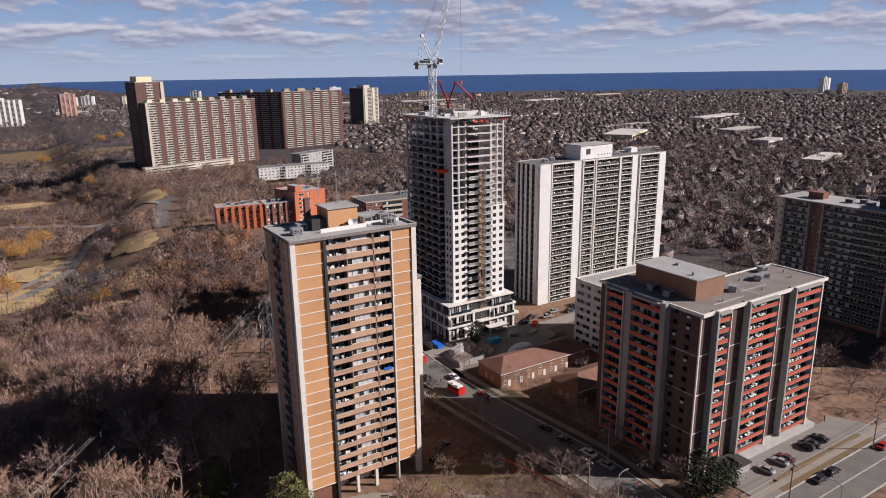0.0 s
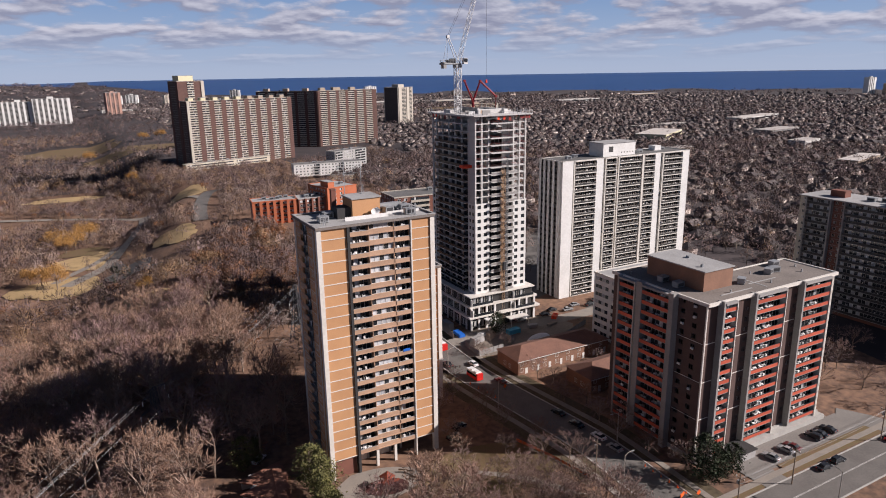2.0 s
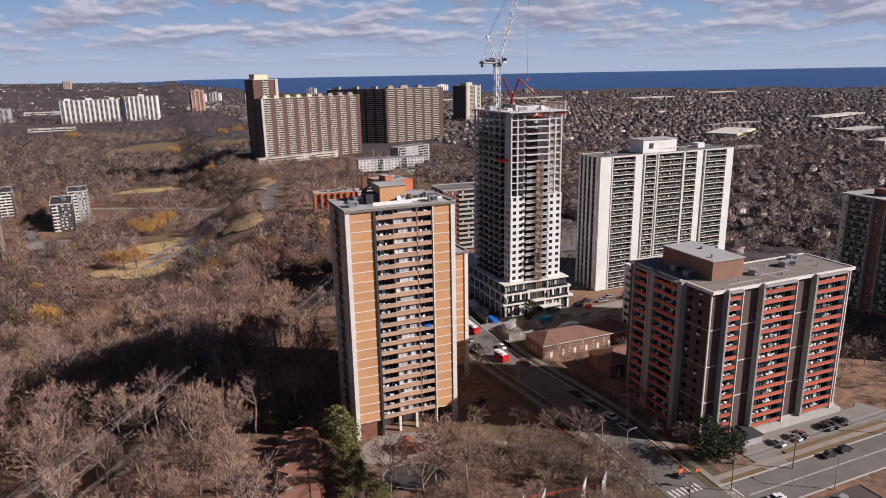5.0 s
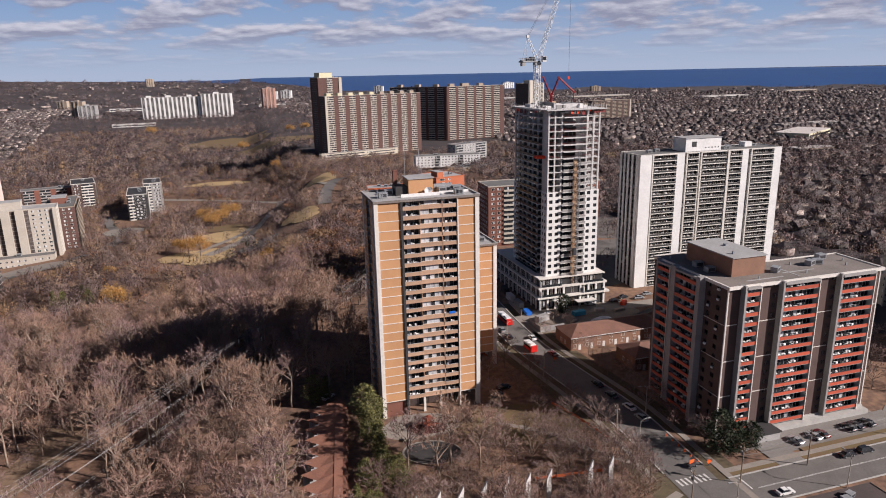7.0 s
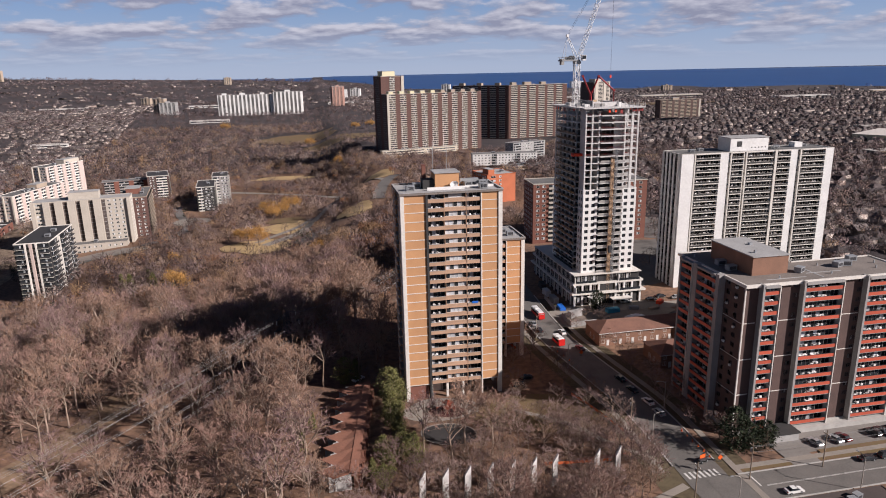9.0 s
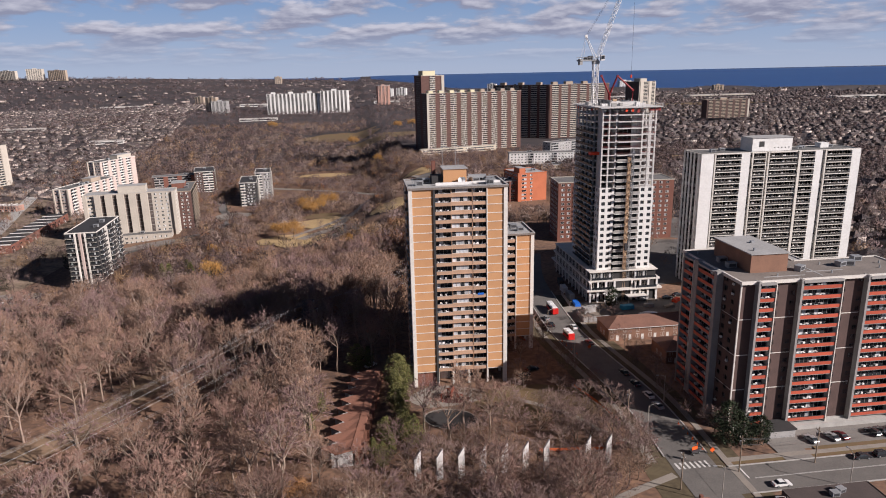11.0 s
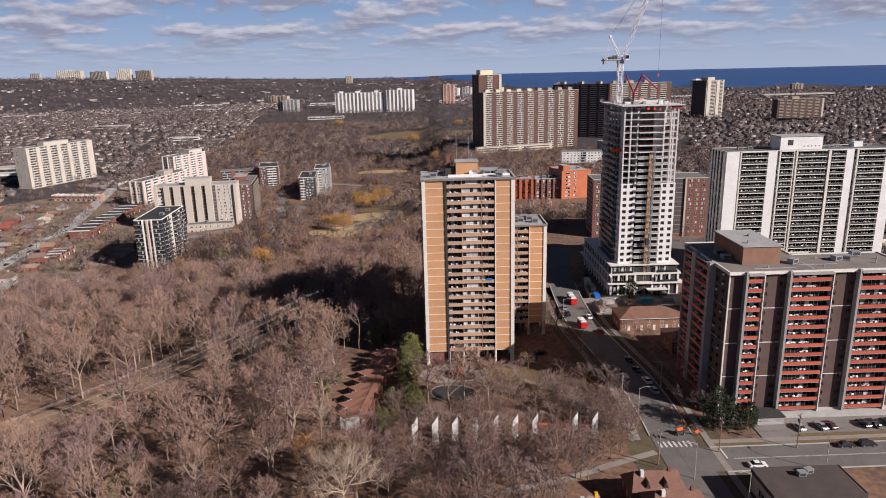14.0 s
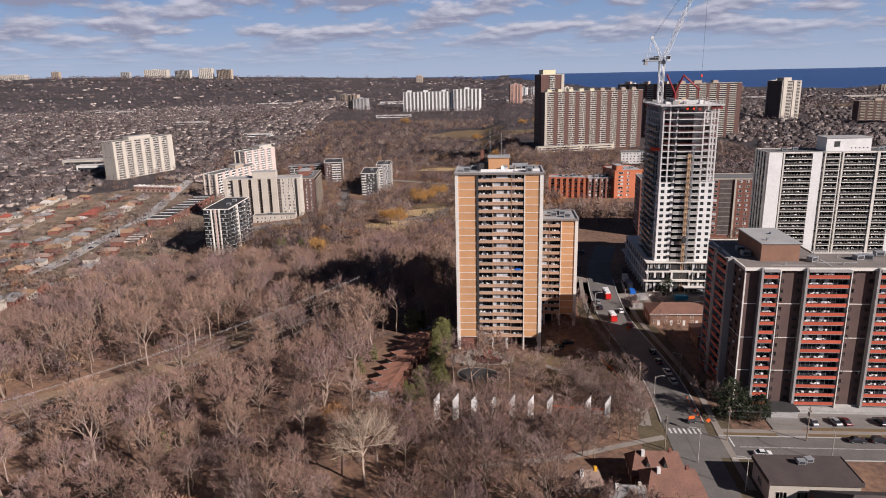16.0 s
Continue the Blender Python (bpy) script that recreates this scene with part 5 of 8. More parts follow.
def block(name, label, category, x, y, z, rz, w, d, floors, fh, wall, front=(), left=(), right=(), base=1.5, group="", roof="roof_gravel", rail="white_conc", proud=1.1, units=2, seed=1, stack=False, guard=None):
    """A block of flats. front, left, right: rows (u0, u1, what) along a side: 'b' balconies, 'w' windows, 's' a window
    strip, 'r' a flat dark panel painted as shade, or a material for a pier.
    """
    t = thing(name, x, y, z, rz, label, category, group)
    H = base + floors * fh
    rng = random.Random(seed)
    part("wall", box_mesh("wall", wall, 0, w, 0, d, 0, H), t)
    sides = ((Face(t, 0, 0, 0), front), (Face(t, -90, 0, d), left), (Face(t, 90, w, 0), right))
    cache = {}

    def pile(g, step):
        """The same piece on every storey, as one stack for a building far off."""
        o = Geo()
        for k in range(floors):
            n = len(o.v)
            o.v += [(a, b, c + k * step) for a, b, c in g.v]; o.f += [tuple(i + n for i in q) for q in g.f]; o.m += g.m
        return o

    if stack:
        for f, rows in sides:
            for a, b, what in rows:
                q = b - a
                if what == 'b':
                    g = Geo().box(0, q, -proud, 0, -0.2, 0.0, 0).box(0, q, -proud, -proud + 0.1, 0, 1.0, 0).box(0.1, q - 0.1, -0.06, 0, 0.1, fh - 0.4, 1)
                elif what in 'sw':
                    g = Geo().box(0, q, -0.05, 0, 0.7, 2.2, 1).box(0, q, -0.1, 0, 0.5, 0.7, 0)
                else:
                    # for 'r' the piece is a thin dark panel that imitates shade
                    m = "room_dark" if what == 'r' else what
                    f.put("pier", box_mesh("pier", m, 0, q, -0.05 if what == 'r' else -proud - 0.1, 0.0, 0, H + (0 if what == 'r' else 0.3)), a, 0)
                    continue
                tagged(f.put("balcony_stack" if what == 'b' else "window_strip", pile(g, fh).mesh("stack", [rail, "glass"]), a, base), kind="stuff")
        sides = ()
    for f, rows in sides:
        for a, b, what in rows:
            q = b - a
            key = (what, round(q, 2))
            if what == 'b':
                if key not in cache:
                    cache[key] = [Geo().box(0, q, -proud, 0, -0.2, 0.0, 0).box(0, q, -proud, -proud + 0.1, 0, 1.0, 3).box(0.1, q - 0.1, -0.06, 0, 0.1, fh - 0.4, 1).box(q * c, q * c + 0.9, -0.1, -0.06, 0.5, fh - 0.5, 2).mesh("balcony", [rail, "glass", "curtain", guard or rail]) for c in (0.2, 0.5, 0.72)]
                for k in range(floors):
                    f.put("balcony", cache[key][rng.randrange(3)], a, base + k * fh)
            elif what == 'w':
                if key not in cache:
                    cache[key] = [window_mesh(min(q, 1.9), 1.4, 2, c) for c in (0, 1, 2)]
                m = max(1, int(q // 3.2))
                for k in range(floors):
                    for i in range(m):
                        f.put("window", cache[key][rng.randrange(3)], a + (i + 0.5) * q / m - 0.95, base + k * fh + 0.8, -0.06)
            elif what == 's':
                if key not in cache:
                    cache[key] = [window_mesh(q, 1.5, max(2, round(q / 1.6)), c) for c in (0b0101, 0b10010, 0b100)]
                for k in range(floors):
                    f.put("window", cache[key][rng.randrange(3)], a, base + k * fh + 0.7, -0.06)
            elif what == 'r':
                # flat dark panel on the wall, painting the shade of a set-back bay
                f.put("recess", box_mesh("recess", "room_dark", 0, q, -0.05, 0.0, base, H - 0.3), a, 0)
                for k in range(floors):
                    f.put("floor_slab", box_mesh("floor_slab", "fin_grey", 0, q, -0.12, 0.0, 0, 0.25) if ('fs', key) not in cache else cache['fs', key], a, base + k * fh)
            else:
                f.put("pier", box_mesh("pier", what, 0, q, -proud - 0.1, 0.0, 0, H + 0.3), a, 0)
    e = Geo()
    for bx in ((-0.2, w + 0.2, -0.2, 0.2), (-0.2, w + 0.2, d - 0.2, d + 0.2), (-0.2, 0.2, 0.2, d - 0.2), (w - 0.2, w + 0.2, 0.2, d - 0.2)):
        e.box(*bx, H, H + 0.6)
    part("parapet", e.mesh("parapet", rail), t)
    part("roof_deck", box_mesh("roof_deck", roof, 0.2, w - 0.2, 0.2, d - 0.2, H, H + 0.25), t)
    if units:
        ru = roof_unit_mesh(2.8, 2.2, 1.6)
        for k in range(units):
            part("roof_unit", ru, t, w * (0.2 + 0.6 * rng.random()), d * (0.25 + 0.4 * rng.random()), H + 0.25)
    t["top"] = H
    return t


def cap(t, x0, x1, y0, y1, h, m, name="penthouse"):
    H = t["top"]
    part(name, Geo().box(x0, x1, y0, y1, H + 0.25, H + h).box(x0 - 0.2, x1 + 0.2, y0 - 0.2, y1 + 0.2, H + h, H + h + 0.3, 1).mesh(name, [m, "roof_light"]), t)


def bays(start, n, wide, gap, what, pier):
    out = []
    for k in range(n):
        a = start + k * (wide + gap)
        out += [(a, a + wide, what), (a + wide, a + wide + gap, pier)]
    return out


g1 = "long brown slabs across the ravine"
t = block("apartment_slab", "very long brown brick slab with cream balcony stacks", "apartment slab", 75.5, 691, -9, 16.2, 141, 17, 28, 2.72, "umber_brick",
          [(0, 3, "cream")] + bays(3, 9, 9.2, 6.0, 'b', "umber_brick"), [(3, 14, 'r')], group=g1, rail="cream", proud=1.6, units=4, seed=2)
for k in range(9):
    cap(t, 5 + 15.2 * k, 11 + 15.2 * k, 4, 12, 3.6, "yellow_cap" if k < 5 else "tan")
t = block("apartment_tower", "tall brown brick tower with pale concrete cap", "apartment tower", 72, 719, -9, 16.2, 33, 26, 35, 2.82, "umber_brick",
          [(12, 20, 'b'), (29, 33, "cream")], [(6, 20, 'r')], group=g1, rail="cream", proud=0.8)
cap(t, 4, 22, 4, 20, 6.5, "yellow_cap")
t = block("apartment_slab", "shaded brown brick slab with balcony stacks", "apartment slab", 204, 888, -9, -35, 95, 16, 28, 2.86, "umber_brick",
          bays(4, 6, 10.5, 4.4, 'b', "umber_brick"), group=g1, rail="cream", proud=0.9, seed=3, stack=True)
cap(t, 10, 18, 4, 12, 4, "tan"); cap(t, 40, 48, 4, 12, 4, "tan"); cap(t, 70, 78, 4, 12, 4, "tan")
t = block("apartment_slab", "brown brick slab with pale balcony stacks", "apartment slab", 281, 835, -9, 10, 104, 16, 28, 2.86, "umber_brick",
          [(0, 4, "umber_brick")] + bays(4, 6, 11.4, 4.6, 'b', "umber_brick"), [(0, 16, 'w')], group=g1, rail="cream", proud=1.3, seed=4, stack=True)
cap(t, 8, 16, 4, 12, 4.4, "tan"); cap(t, 30, 42, 4, 12, 4.6, "tan"); cap(t, 60, 68, 4, 12, 4.2, "tan")
# the dark panel on the left side paints that face as shaded
t = block("apartment_tower", "beige brick tower with a sunlit end wall", "apartment tower", 560, 1150, -9, 22, 46, 40, 27, 2.75, "cream",
          [(2, 10, "cream"), (12, 24, 's'), (26, 34, "cream"), (35, 43, 'b')], [(2, 38, 'r')], rail="cream", seed=5, stack=True)
cap(t, 12, 30, 10, 28, 6, "cream")
t = block("podium_building", "low pale parking podium with flat roof", "podium", 66, 678, -10, 16.2, 110, 8, 2, 3.2, "beige", [(2, 60, 's'), (64, 106, 's')], rail="cream", units=3)
t = block("low_rise_block", "pale grey low-rise flats with punched windows", "apartment block", 150, 531, -5, -6, 72, 14, 4, 2.9, "white_panel",
          [(1, 20, 'w'), (21, 27, 'b'), (28, 46, 'w'), (47, 53, 'b'), (54, 71, 'w')], [(1, 13, 'w')], rail="concrete", seed=6, base=1.0)
t = block("low_rise_block", "grey terraced low-rise flats with stepped roof", "apartment block", 205, 560, -7, 24, 50, 14, 7, 2.9, "concrete",
          [(1, 12, 'b'), (14, 30, 'w'), (32, 48, 'b')], [(1, 13, 'w')], rail="concrete", seed=7, base=1.0)
t = block("low_rise_block", "pale flat-roofed terrace behind bare trees", "apartment block", 170, 470, -5, 8, 62, 12, 2, 2.9, "tan", [(1, 60, 'w')], rail="concrete", seed=8, base=0.6)
# white far complex
gw = "white slabs beyond the ravine"
for xx, yy, ww, nn, sd in ((-263, 1752, 146, 19, 1), (-116, 1750, 80, 21, 3)):
    t = block("apartment_slab", "white slab with grey balcony stacks far across the ravine", "apartment slab", xx, yy, -13, 3, ww, 20, nn, 2.85, "white_panel",
              bays(2, int(ww // 11), 6.4, 4.4, 'b', "white_panel"), [(4, 16, 'r')], group=gw, stack=True, rail="fin_grey", proud=1.2, units=3, seed=sd)
    cap(t, ww * 0.4, ww * 0.4 + 14, 4, 14, 5, "white_panel")
    if ww > 100:
        cap(t, 12, 24, 4, 14, 5, "white_panel"); cap(t, 112, 124, 4, 14, 5, "white_panel")
# west side buildings
t = block("apartment_slab", "cream apartment slab with rows of balconies", "apartment slab", -462, 569, -25, 71.6, 99, 18, 16, 2.9, "cream",
          [(0, 4, "cream")] + bays(4, 6, 10, 5, 'b', "cream"), [(2, 8, 'w'), (10, 16, 'w')], rail="cream", seed=9)
cap(t, 30, 66, 4, 14, 4, "cream")
t = block("apartment_block", "pink brick and white apartment block", "apartment block", -292, 443, -26, -12, 15, 76, 9, 2.8, "pale_pink",
          [(0, 1, "cream"), (1.5, 5.5, 's'), (6, 7, "cream"), (7.5, 11, 's'), (13.8, 15, "cream")], right=bays(3, 6, 7.5, 4.6, 'b', "pale_pink"), rail="white_conc", seed=10, units=4)
cap(t, 3, 12, 40, 56, 4, "tan")
t = block("apartment_block", "white and pink apartment block with balcony rows", "apartment block", -302, 556, -26, -22, 16, 54, 13, 2.75, "pale_pink",
          [(0, 1, "cream"), (1.5, 7, 's'), (7.4, 8.4, "cream"), (9, 15, 's')], right=bays(3, 4, 7.5, 4.2, 'b', "pale_pink"), rail="white_conc", seed=12, units=3)
cap(t, 3, 13, 30, 52, 4, "cream")
t = block("apartment_block", "beige concrete block with dark vertical recesses", "apartment block", -223, 331, -26, 7, 65, 17, 13, 2.8, "cream",
          [(0, 2.5, "cream"), (2.8, 7.6, 's'), (8, 12, "cream"), (12.2, 15.2, 'r'), (15.4, 20.4, "cream"), (20.6, 23.6, 'r'), (23.8, 28.8, "cream"), (29, 32, 'r'), (32.2, 37.2, "cream"), (37.4, 40.4, 'r'), (40.6, 45.6, "cream"), (45.8, 48.4, 'r'), (49, 61, 'w'), (63, 65, "cream")], right=[(1, 16, 'w')], rail="cream", roof="roof_light", seed=13, units=4, proud=2.0)
cap(t, 24, 44, 4, 13, 5.5, "cream")
t = block("annex", "low cream annex with flat roof", "annex", -196, 320, -26, 7, 36, 10, 2, 3.2, "cream", [(2, 20, 'w'), (22, 34, 'w')], right=[(1, 9, 'w')], rail="cream", seed=14, units=1)
t = block("apartment_block", "brown brick block with long open balconies", "apartment block", -171, 356, -27, 8, 20, 52, 12, 2.8, "umber_brick",
          [(1, 9, 'b'), (11, 19, 'w')], right=[(2, 50, 'b')], rail="tan", seed=15, units=3)
cap(t, 4, 14, 18, 34, 4.5, "brown_brick")
t = block("apartment_block", "charcoal block with white balcony slabs on every floor", "apartment block", -188, 209, -25, 3, 17.5, 46, 12, 2.8, "charcoal",
          [(0.2, 5.0, 'b'), (5.2, 5.9, "white_conc"), (6.1, 7.5, 's'), (7.7, 9.0, "pale_pink"), (9.2, 10.6, 's'), (10.8, 11.5, "white_conc"), (11.8, 17.3, 'b')], [(2, 44, 'b')],
          [(2, 14, 'b'), (15, 16, "white_conc"), (16, 20, 's'), (21, 32, 'b'), (33, 37, 's'), (38, 45, 'b')], rail="white_conc", roof="charcoal", proud=1.3, seed=16, guard="charcoal")
t = block("apartment_block", "grey mid-rise with dark roof and balconies", "apartment block", -136, 490, -35, 6, 17, 46, 9, 2.9, "charcoal",
          [(1, 6, 'b'), (7, 15, 's')], [(2, 44, 'r')], [(2, 20, 'b'), (24, 42, 'b')], rail="white_conc", roof="charcoal", seed=17)
t = block("apartment_block", "taller grey wing with dark roof behind the mid-rise", "apartment block", -127, 538, -35, 6, 16, 34, 10, 2.9, "fin_grey",
          [(1, 7, 'b'), (9, 15, 's')], right=[(2, 14, 'b'), (18, 32, 'b')], rail="white_conc", roof="charcoal", seed=27)
t = block("apartment_block", "brown mid-rise with pale balconies among trees", "apartment block", -252, 602, -33, 12, 66, 15, 6, 2.9, "dark_brick",
          bays(2, 4, 10, 5, 'b', "brown_brick"), right=[(1, 14, 'w')], rail="fin_grey", seed=18)
t = block("apartment_block", "brown mid-rise with white end balconies", "apartment block", -202, 590, -33, 12, 22, 40, 8, 2.9, "dark_brick",
          [(1, 8, 'w'), (9, 20, 'b')], right=[(2, 20, 'b'), (22, 38, 'b')], rail="white_conc", roof="charcoal", seed=19)
# behind the construction site
t = block("apartment_slab", "dark red brick slab with pale roof edge", "apartment slab", 98, 172, 0, -3, 68, 20, 12, 2.75, "brown_brick",
          [(1, 8, 'w'), (9, 20, 'b'), (22, 34, 'w'), (40, 44, 's'), (45, 52, 'r'), (53, 54, "cream"), (54.5, 66, 'w')], [(1, 19, 'w')], rail="cream", seed=20, proud=0.7)
t = block("school_building", "orange-red brick building with ribbed facade", "apartment block", 54, 304, -3, -8, 30, 15, 6, 2.9, "red_brick", bays(2, 6, 2.6, 1.9, 's', "red_brick"), [(1, 14, 'w')], rail="red_brick", roof="roof_light", units=6, seed=21, base=1.0)
t = block("school_building", "brown brick link with white glazing", "apartment block", 84, 298, -3, 4, 20, 15, 6, 2.9, "brown_brick", bays(1, 4, 3.4, 1.2, 's', "brown_brick"), rail="roof_light", roof="roof_light", units=5, seed=22, base=1.0)
t = block("school_building", "tall plain orange-red brick wing", "apartment block", 104, 296, -3, 12, 24, 26, 8, 2.9, "red_brick", [(3, 7, 's'), (10, 12, 's')], [(2, 24, 'w')], rail="red_brick", roof="roof_light", units=4, seed=23, base=1.0)
cap(t, 2, 7, 2, 12, 4, "red_brick")
t = block("apartment_slab", "brown slab with cream end wall far off", "apartment slab", 656, 1050, -3, 4, 90, 18, 12, 2.75, "dark_brick", bays(3, 6, 9, 5, 'b', "dark_brick") + [(86, 90, "cream")], right=[(0, 18, "cream")], rail="tan", seed=24, stack=True)
cap(t, 30, 44, 4, 12, 4, "tan")
t = block("apartment_block", "white and charcoal mid-rise with flat roof", "apartment block", 119.5, 14, 0, 0, 34, 27, 8, 3.0, "white_panel",
          [(1, 8, 's'), (9, 20, 's'), (22, 32, 's')], [(1, 8, 's'), (9.5, 16, 's'), (17.5, 25, 's')], rail="white_conc", roof="roof_light", seed=25, units=5, base=0.5)
# towers on the horizon
rh = random.Random(77)
for xx, yy, ww, nn, mm in ((50, 1900, 38, 20, "pink_brick"), (95, 2450, 30, 12, "white_panel"), (140, 2500, 40, 12, "white_panel"), (250, 2350, 40, 12, "beige"), (900, 2500, 50, 7, "tan"), (1350, 2300, 40, 7, "tan"), (2390, 1230, 46, 20, "white_panel"), (2440, 1190, 40, 13, "tan"),
                           (-460, 1900, 34, 16, "tan"), (-440, 1880, 50, 12, "concrete"), (-2320, 3880, 60, 12, "concrete"), (-2190, 3920, 150, 17, "cream"), (-2000, 3940, 130, 16, "cream"), (-1850, 3950, 90, 21, "cream"), (-1740, 3960, 110, 19, "tan"), (-2900, 3600, 150, 9, "cream"), (-2650, 3700, 50, 14, "tan"), (-480, 3900, 40, 14, "tan"), (-620, 2480, 34, 10, "tan"), (-300, 2600, 90, 5, "white_panel"), (560, 2800, 40, 10, "white_panel"), (1150, 2750, 60, 9, "white_panel")):
    t = block("distant_tower", "pale distant apartment tower near the skyline", "apartment tower", xx, yy, ground_z(xx, yy) - 2, rh.uniform(-25, 25), ww, 18, nn, 2.9, mm,
              bays(2, max(2, int(ww // 12)), 7, 4, 's', mm), group="towers near the skyline", stack=True, rail="roof_light", units=0, seed=26)
    cap(t, ww * 0.35, ww * 0.6, 4, 12, 4, mm)


# ---- trees ----


def prism(g, a, b, r0, r1, mi=0, n=4):
    d = b - a
    s = d.orthogonal().normalized()
    q = d.cross(s).normalized()
    k0 = len(g.v)
    for p, r in ((a, r0), (b, r1)):
        for k in range(n):
            t = 2 * math.pi * k / n
            g.v.append(tuple(p + (s * math.cos(t) + q * math.sin(t)) * r))
    for k in range(n):
        j = (k + 1) % n
        g.f.append((k0 + k, k0 + j, k0 + n + j, k0 + n + k)); g.m.append(mi)


def sliver(g, a, d, w, rng, mi=1):
    s = d.cross(Vector((rng.uniform(-1, 1), rng.uniform(-1, 1), rng.uniform(-1, 1))))
    if s.length < 1e-4:
        return
    s = s.normalized() * w
    k = len(g.v)
    g.v += [tuple(a - s), tuple(a + s), tuple(a + d)]
    g.f.append((k, k + 1, k + 2)); g.m.append(mi)


def bare_tree(seed, h, r, base=0.3, limbs=7, boughs=6, shoots=5, twigs=9, tw=0.04, top=0.42):
    """A leafless tree with a rounded crown: limbs curve out to a dome, boughs and shoots fill it, fine twigs fringe it. Returns two Geo."""
    rng = random.Random(seed)
    tr, cr = Geo(), Geo()
    C, R = Vector((0, 0, h * (1 - top))), Vector((r, r, h * top))
    lop = Vector((rng.uniform(-0.12, 0.12) * r, rng.uniform(-0.12, 0.12) * r, 0))

    def shell(d, f):
        return C + lop + Vector((d.x * R.x, d.y * R.y, d.z * R.z)) * f

    def bend(g, p, q, lift, r0, r1, seg, sides):
        """A tapered limb from p to q that first rises, then leans out; returns its points."""
        mid = (p + q) / 2 + Vector((rng.gauss(0, 0.03) * h, rng.gauss(0, 0.03) * h, lift))
        pts, last = [], p
        for k in range(1, seg + 1):
            t = k / seg
            x = p * (1 - t) ** 2 + mid * (2 * t * (1 - t)) + q * t * t
            if k < seg:
                x = x + Vector((rng.gauss(0, 0.008), rng.gauss(0, 0.008), rng.gauss(0, 0.006))) * h
            prism(g, last, x, r0 + (r1 - r0) * (k - 1) / seg, r0 + (r1 - r0) * t, 0, sides)
            pts.append(x); last = x
        return pts

    lean = Vector((rng.gauss(0, 0.03), rng.gauss(0, 0.03), 1)) * h * (base + 0.22)
    stem = bend(tr, Vector((0, 0, -0.5)), lean, 0, h * 0.017, h * 0.009, 4, 6)
    a0 = rng.uniform(0, 6.28)
    for i in range(limbs):
        a = a0 + 2.399 * i + rng.uniform(-0.3, 0.3)
        el = math.asin(min(0.97, 0.02 + 0.98 * ((i + rng.random()) / limbs) ** 0.8))
        d = Vector((math.cos(a) * math.cos(el), math.sin(a) * math.cos(el), math.sin(el)))
        p = stem[-1].lerp(stem[1], rng.random() * (0.9 - 0.7 * math.sin(el)))
        limb = [p] + bend(tr, p, shell(d, rng.uniform(0.62, 0.8)), h * 0.05, h * 0.0085, h * 0.003, 4, 4)
        for j in range(boughs):
            t = 0.9 + 3.1 * (j + rng.random()) / boughs
            k = min(3, int(t))
            p2 = limb[k].lerp(limb[k + 1], t - k)
            e = (d * 1.15 + Vector((rng.gauss(0, 0.5), rng.gauss(0, 0.5), rng.gauss(0.05, 0.36)))).normalized()
            e.z = max(e.z, -0.35)
            bough = [p2] + bend(cr, p2, p2.lerp(shell(e, rng.uniform(0.82, 1.0)), rng.uniform(0.6, 1.0)), h * 0.015, h * 0.0034, h * 0.0012, 2, 3)
            for _ in range(shoots):
                t = rng.uniform(0.5, 2.0)
                k = min(1, int(t))
                p3 = bough[k].lerp(bough[k + 1], t - k)
                out = (p3 - C).normalized()
                w = (out * 0.7 + Vector((rng.gauss(0, 0.5), rng.gauss(0, 0.5), rng.gauss(0.3, 0.4)))).normalized() * h * rng.uniform(0.07, 0.13)
                sliver(cr, p3, w, h * 0.0016, rng, 0)
                for _ in range(twigs):
                    p4 = p3 + w * rng.uniform(0.1, 1.0)
                    v = (w.normalized() * 0.8 + Vector((rng.gauss(0, 0.5), rng.gauss(0, 0.5), rng.gauss(0.2, 0.4)))).normalized() * h * rng.uniform(0.035, 0.075)
                    sliver(cr, p4, v, tw * rng.uniform(0.6, 1.3), rng)
    return tr, cr


def conifer(seed, h, r, n=2200, spire=True):
    """A ragged pine or spruce: whorls of uneven boughs, each ending in tufts of needles."""
    rng = random.Random(seed)
    tr, cr = Geo(), Geo()
    prism(tr, Vector((0, 0, -0.3)), Vector((0, 0, h * 0.97)), h * 0.015, 0.04, 0, 6)
    tufts = max(4, int(n / 26))
    side = rng.uniform(0, 6.28)
    for k in range(tufts):
        f = ((k + rng.random()) / tufts) ** 1.05
        z = h * (0.12 + 0.86 * f)
        full = (1 - f) ** 0.62 * min(1.0, 0.55 + 2.2 * f) if spire else math.sqrt(max(0.03, 1 - (2 * f - 0.9) ** 2))
        a = rng.uniform(0, 6.283)
        R = r * full * rng.uniform(0.5, 1.25) * (1 + 0.2 * math.cos(a - side))
        d = Vector((math.cos(a), math.sin(a), rng.uniform(-0.2, 0.25)))
        q = Vector((0, 0, z)) + d * R * 0.8
        prism(cr, Vector((0, 0, z - 0.1 * R)), q, 0.05, 0.02, 0, 3)
        size = 0.35 + 0.22 * R
        for _ in range(26 if n > 200 else 14):
            p = q + Vector((rng.gauss(0, size * 0.62), rng.gauss(0, size * 0.62), rng.gauss(0, size * 0.34)))
            v = ((p - q) * 0.5 + Vector((d.x * 0.5 + rng.gauss(0, 0.5), d.y * 0.5 + rng.gauss(0, 0.5), rng.gauss(0.15, 0.4)))).normalized() * rng.uniform(0.3, 0.75)
            sliver(cr, p, v, rng.uniform(0.10, 0.2), rng)
    return tr, cr


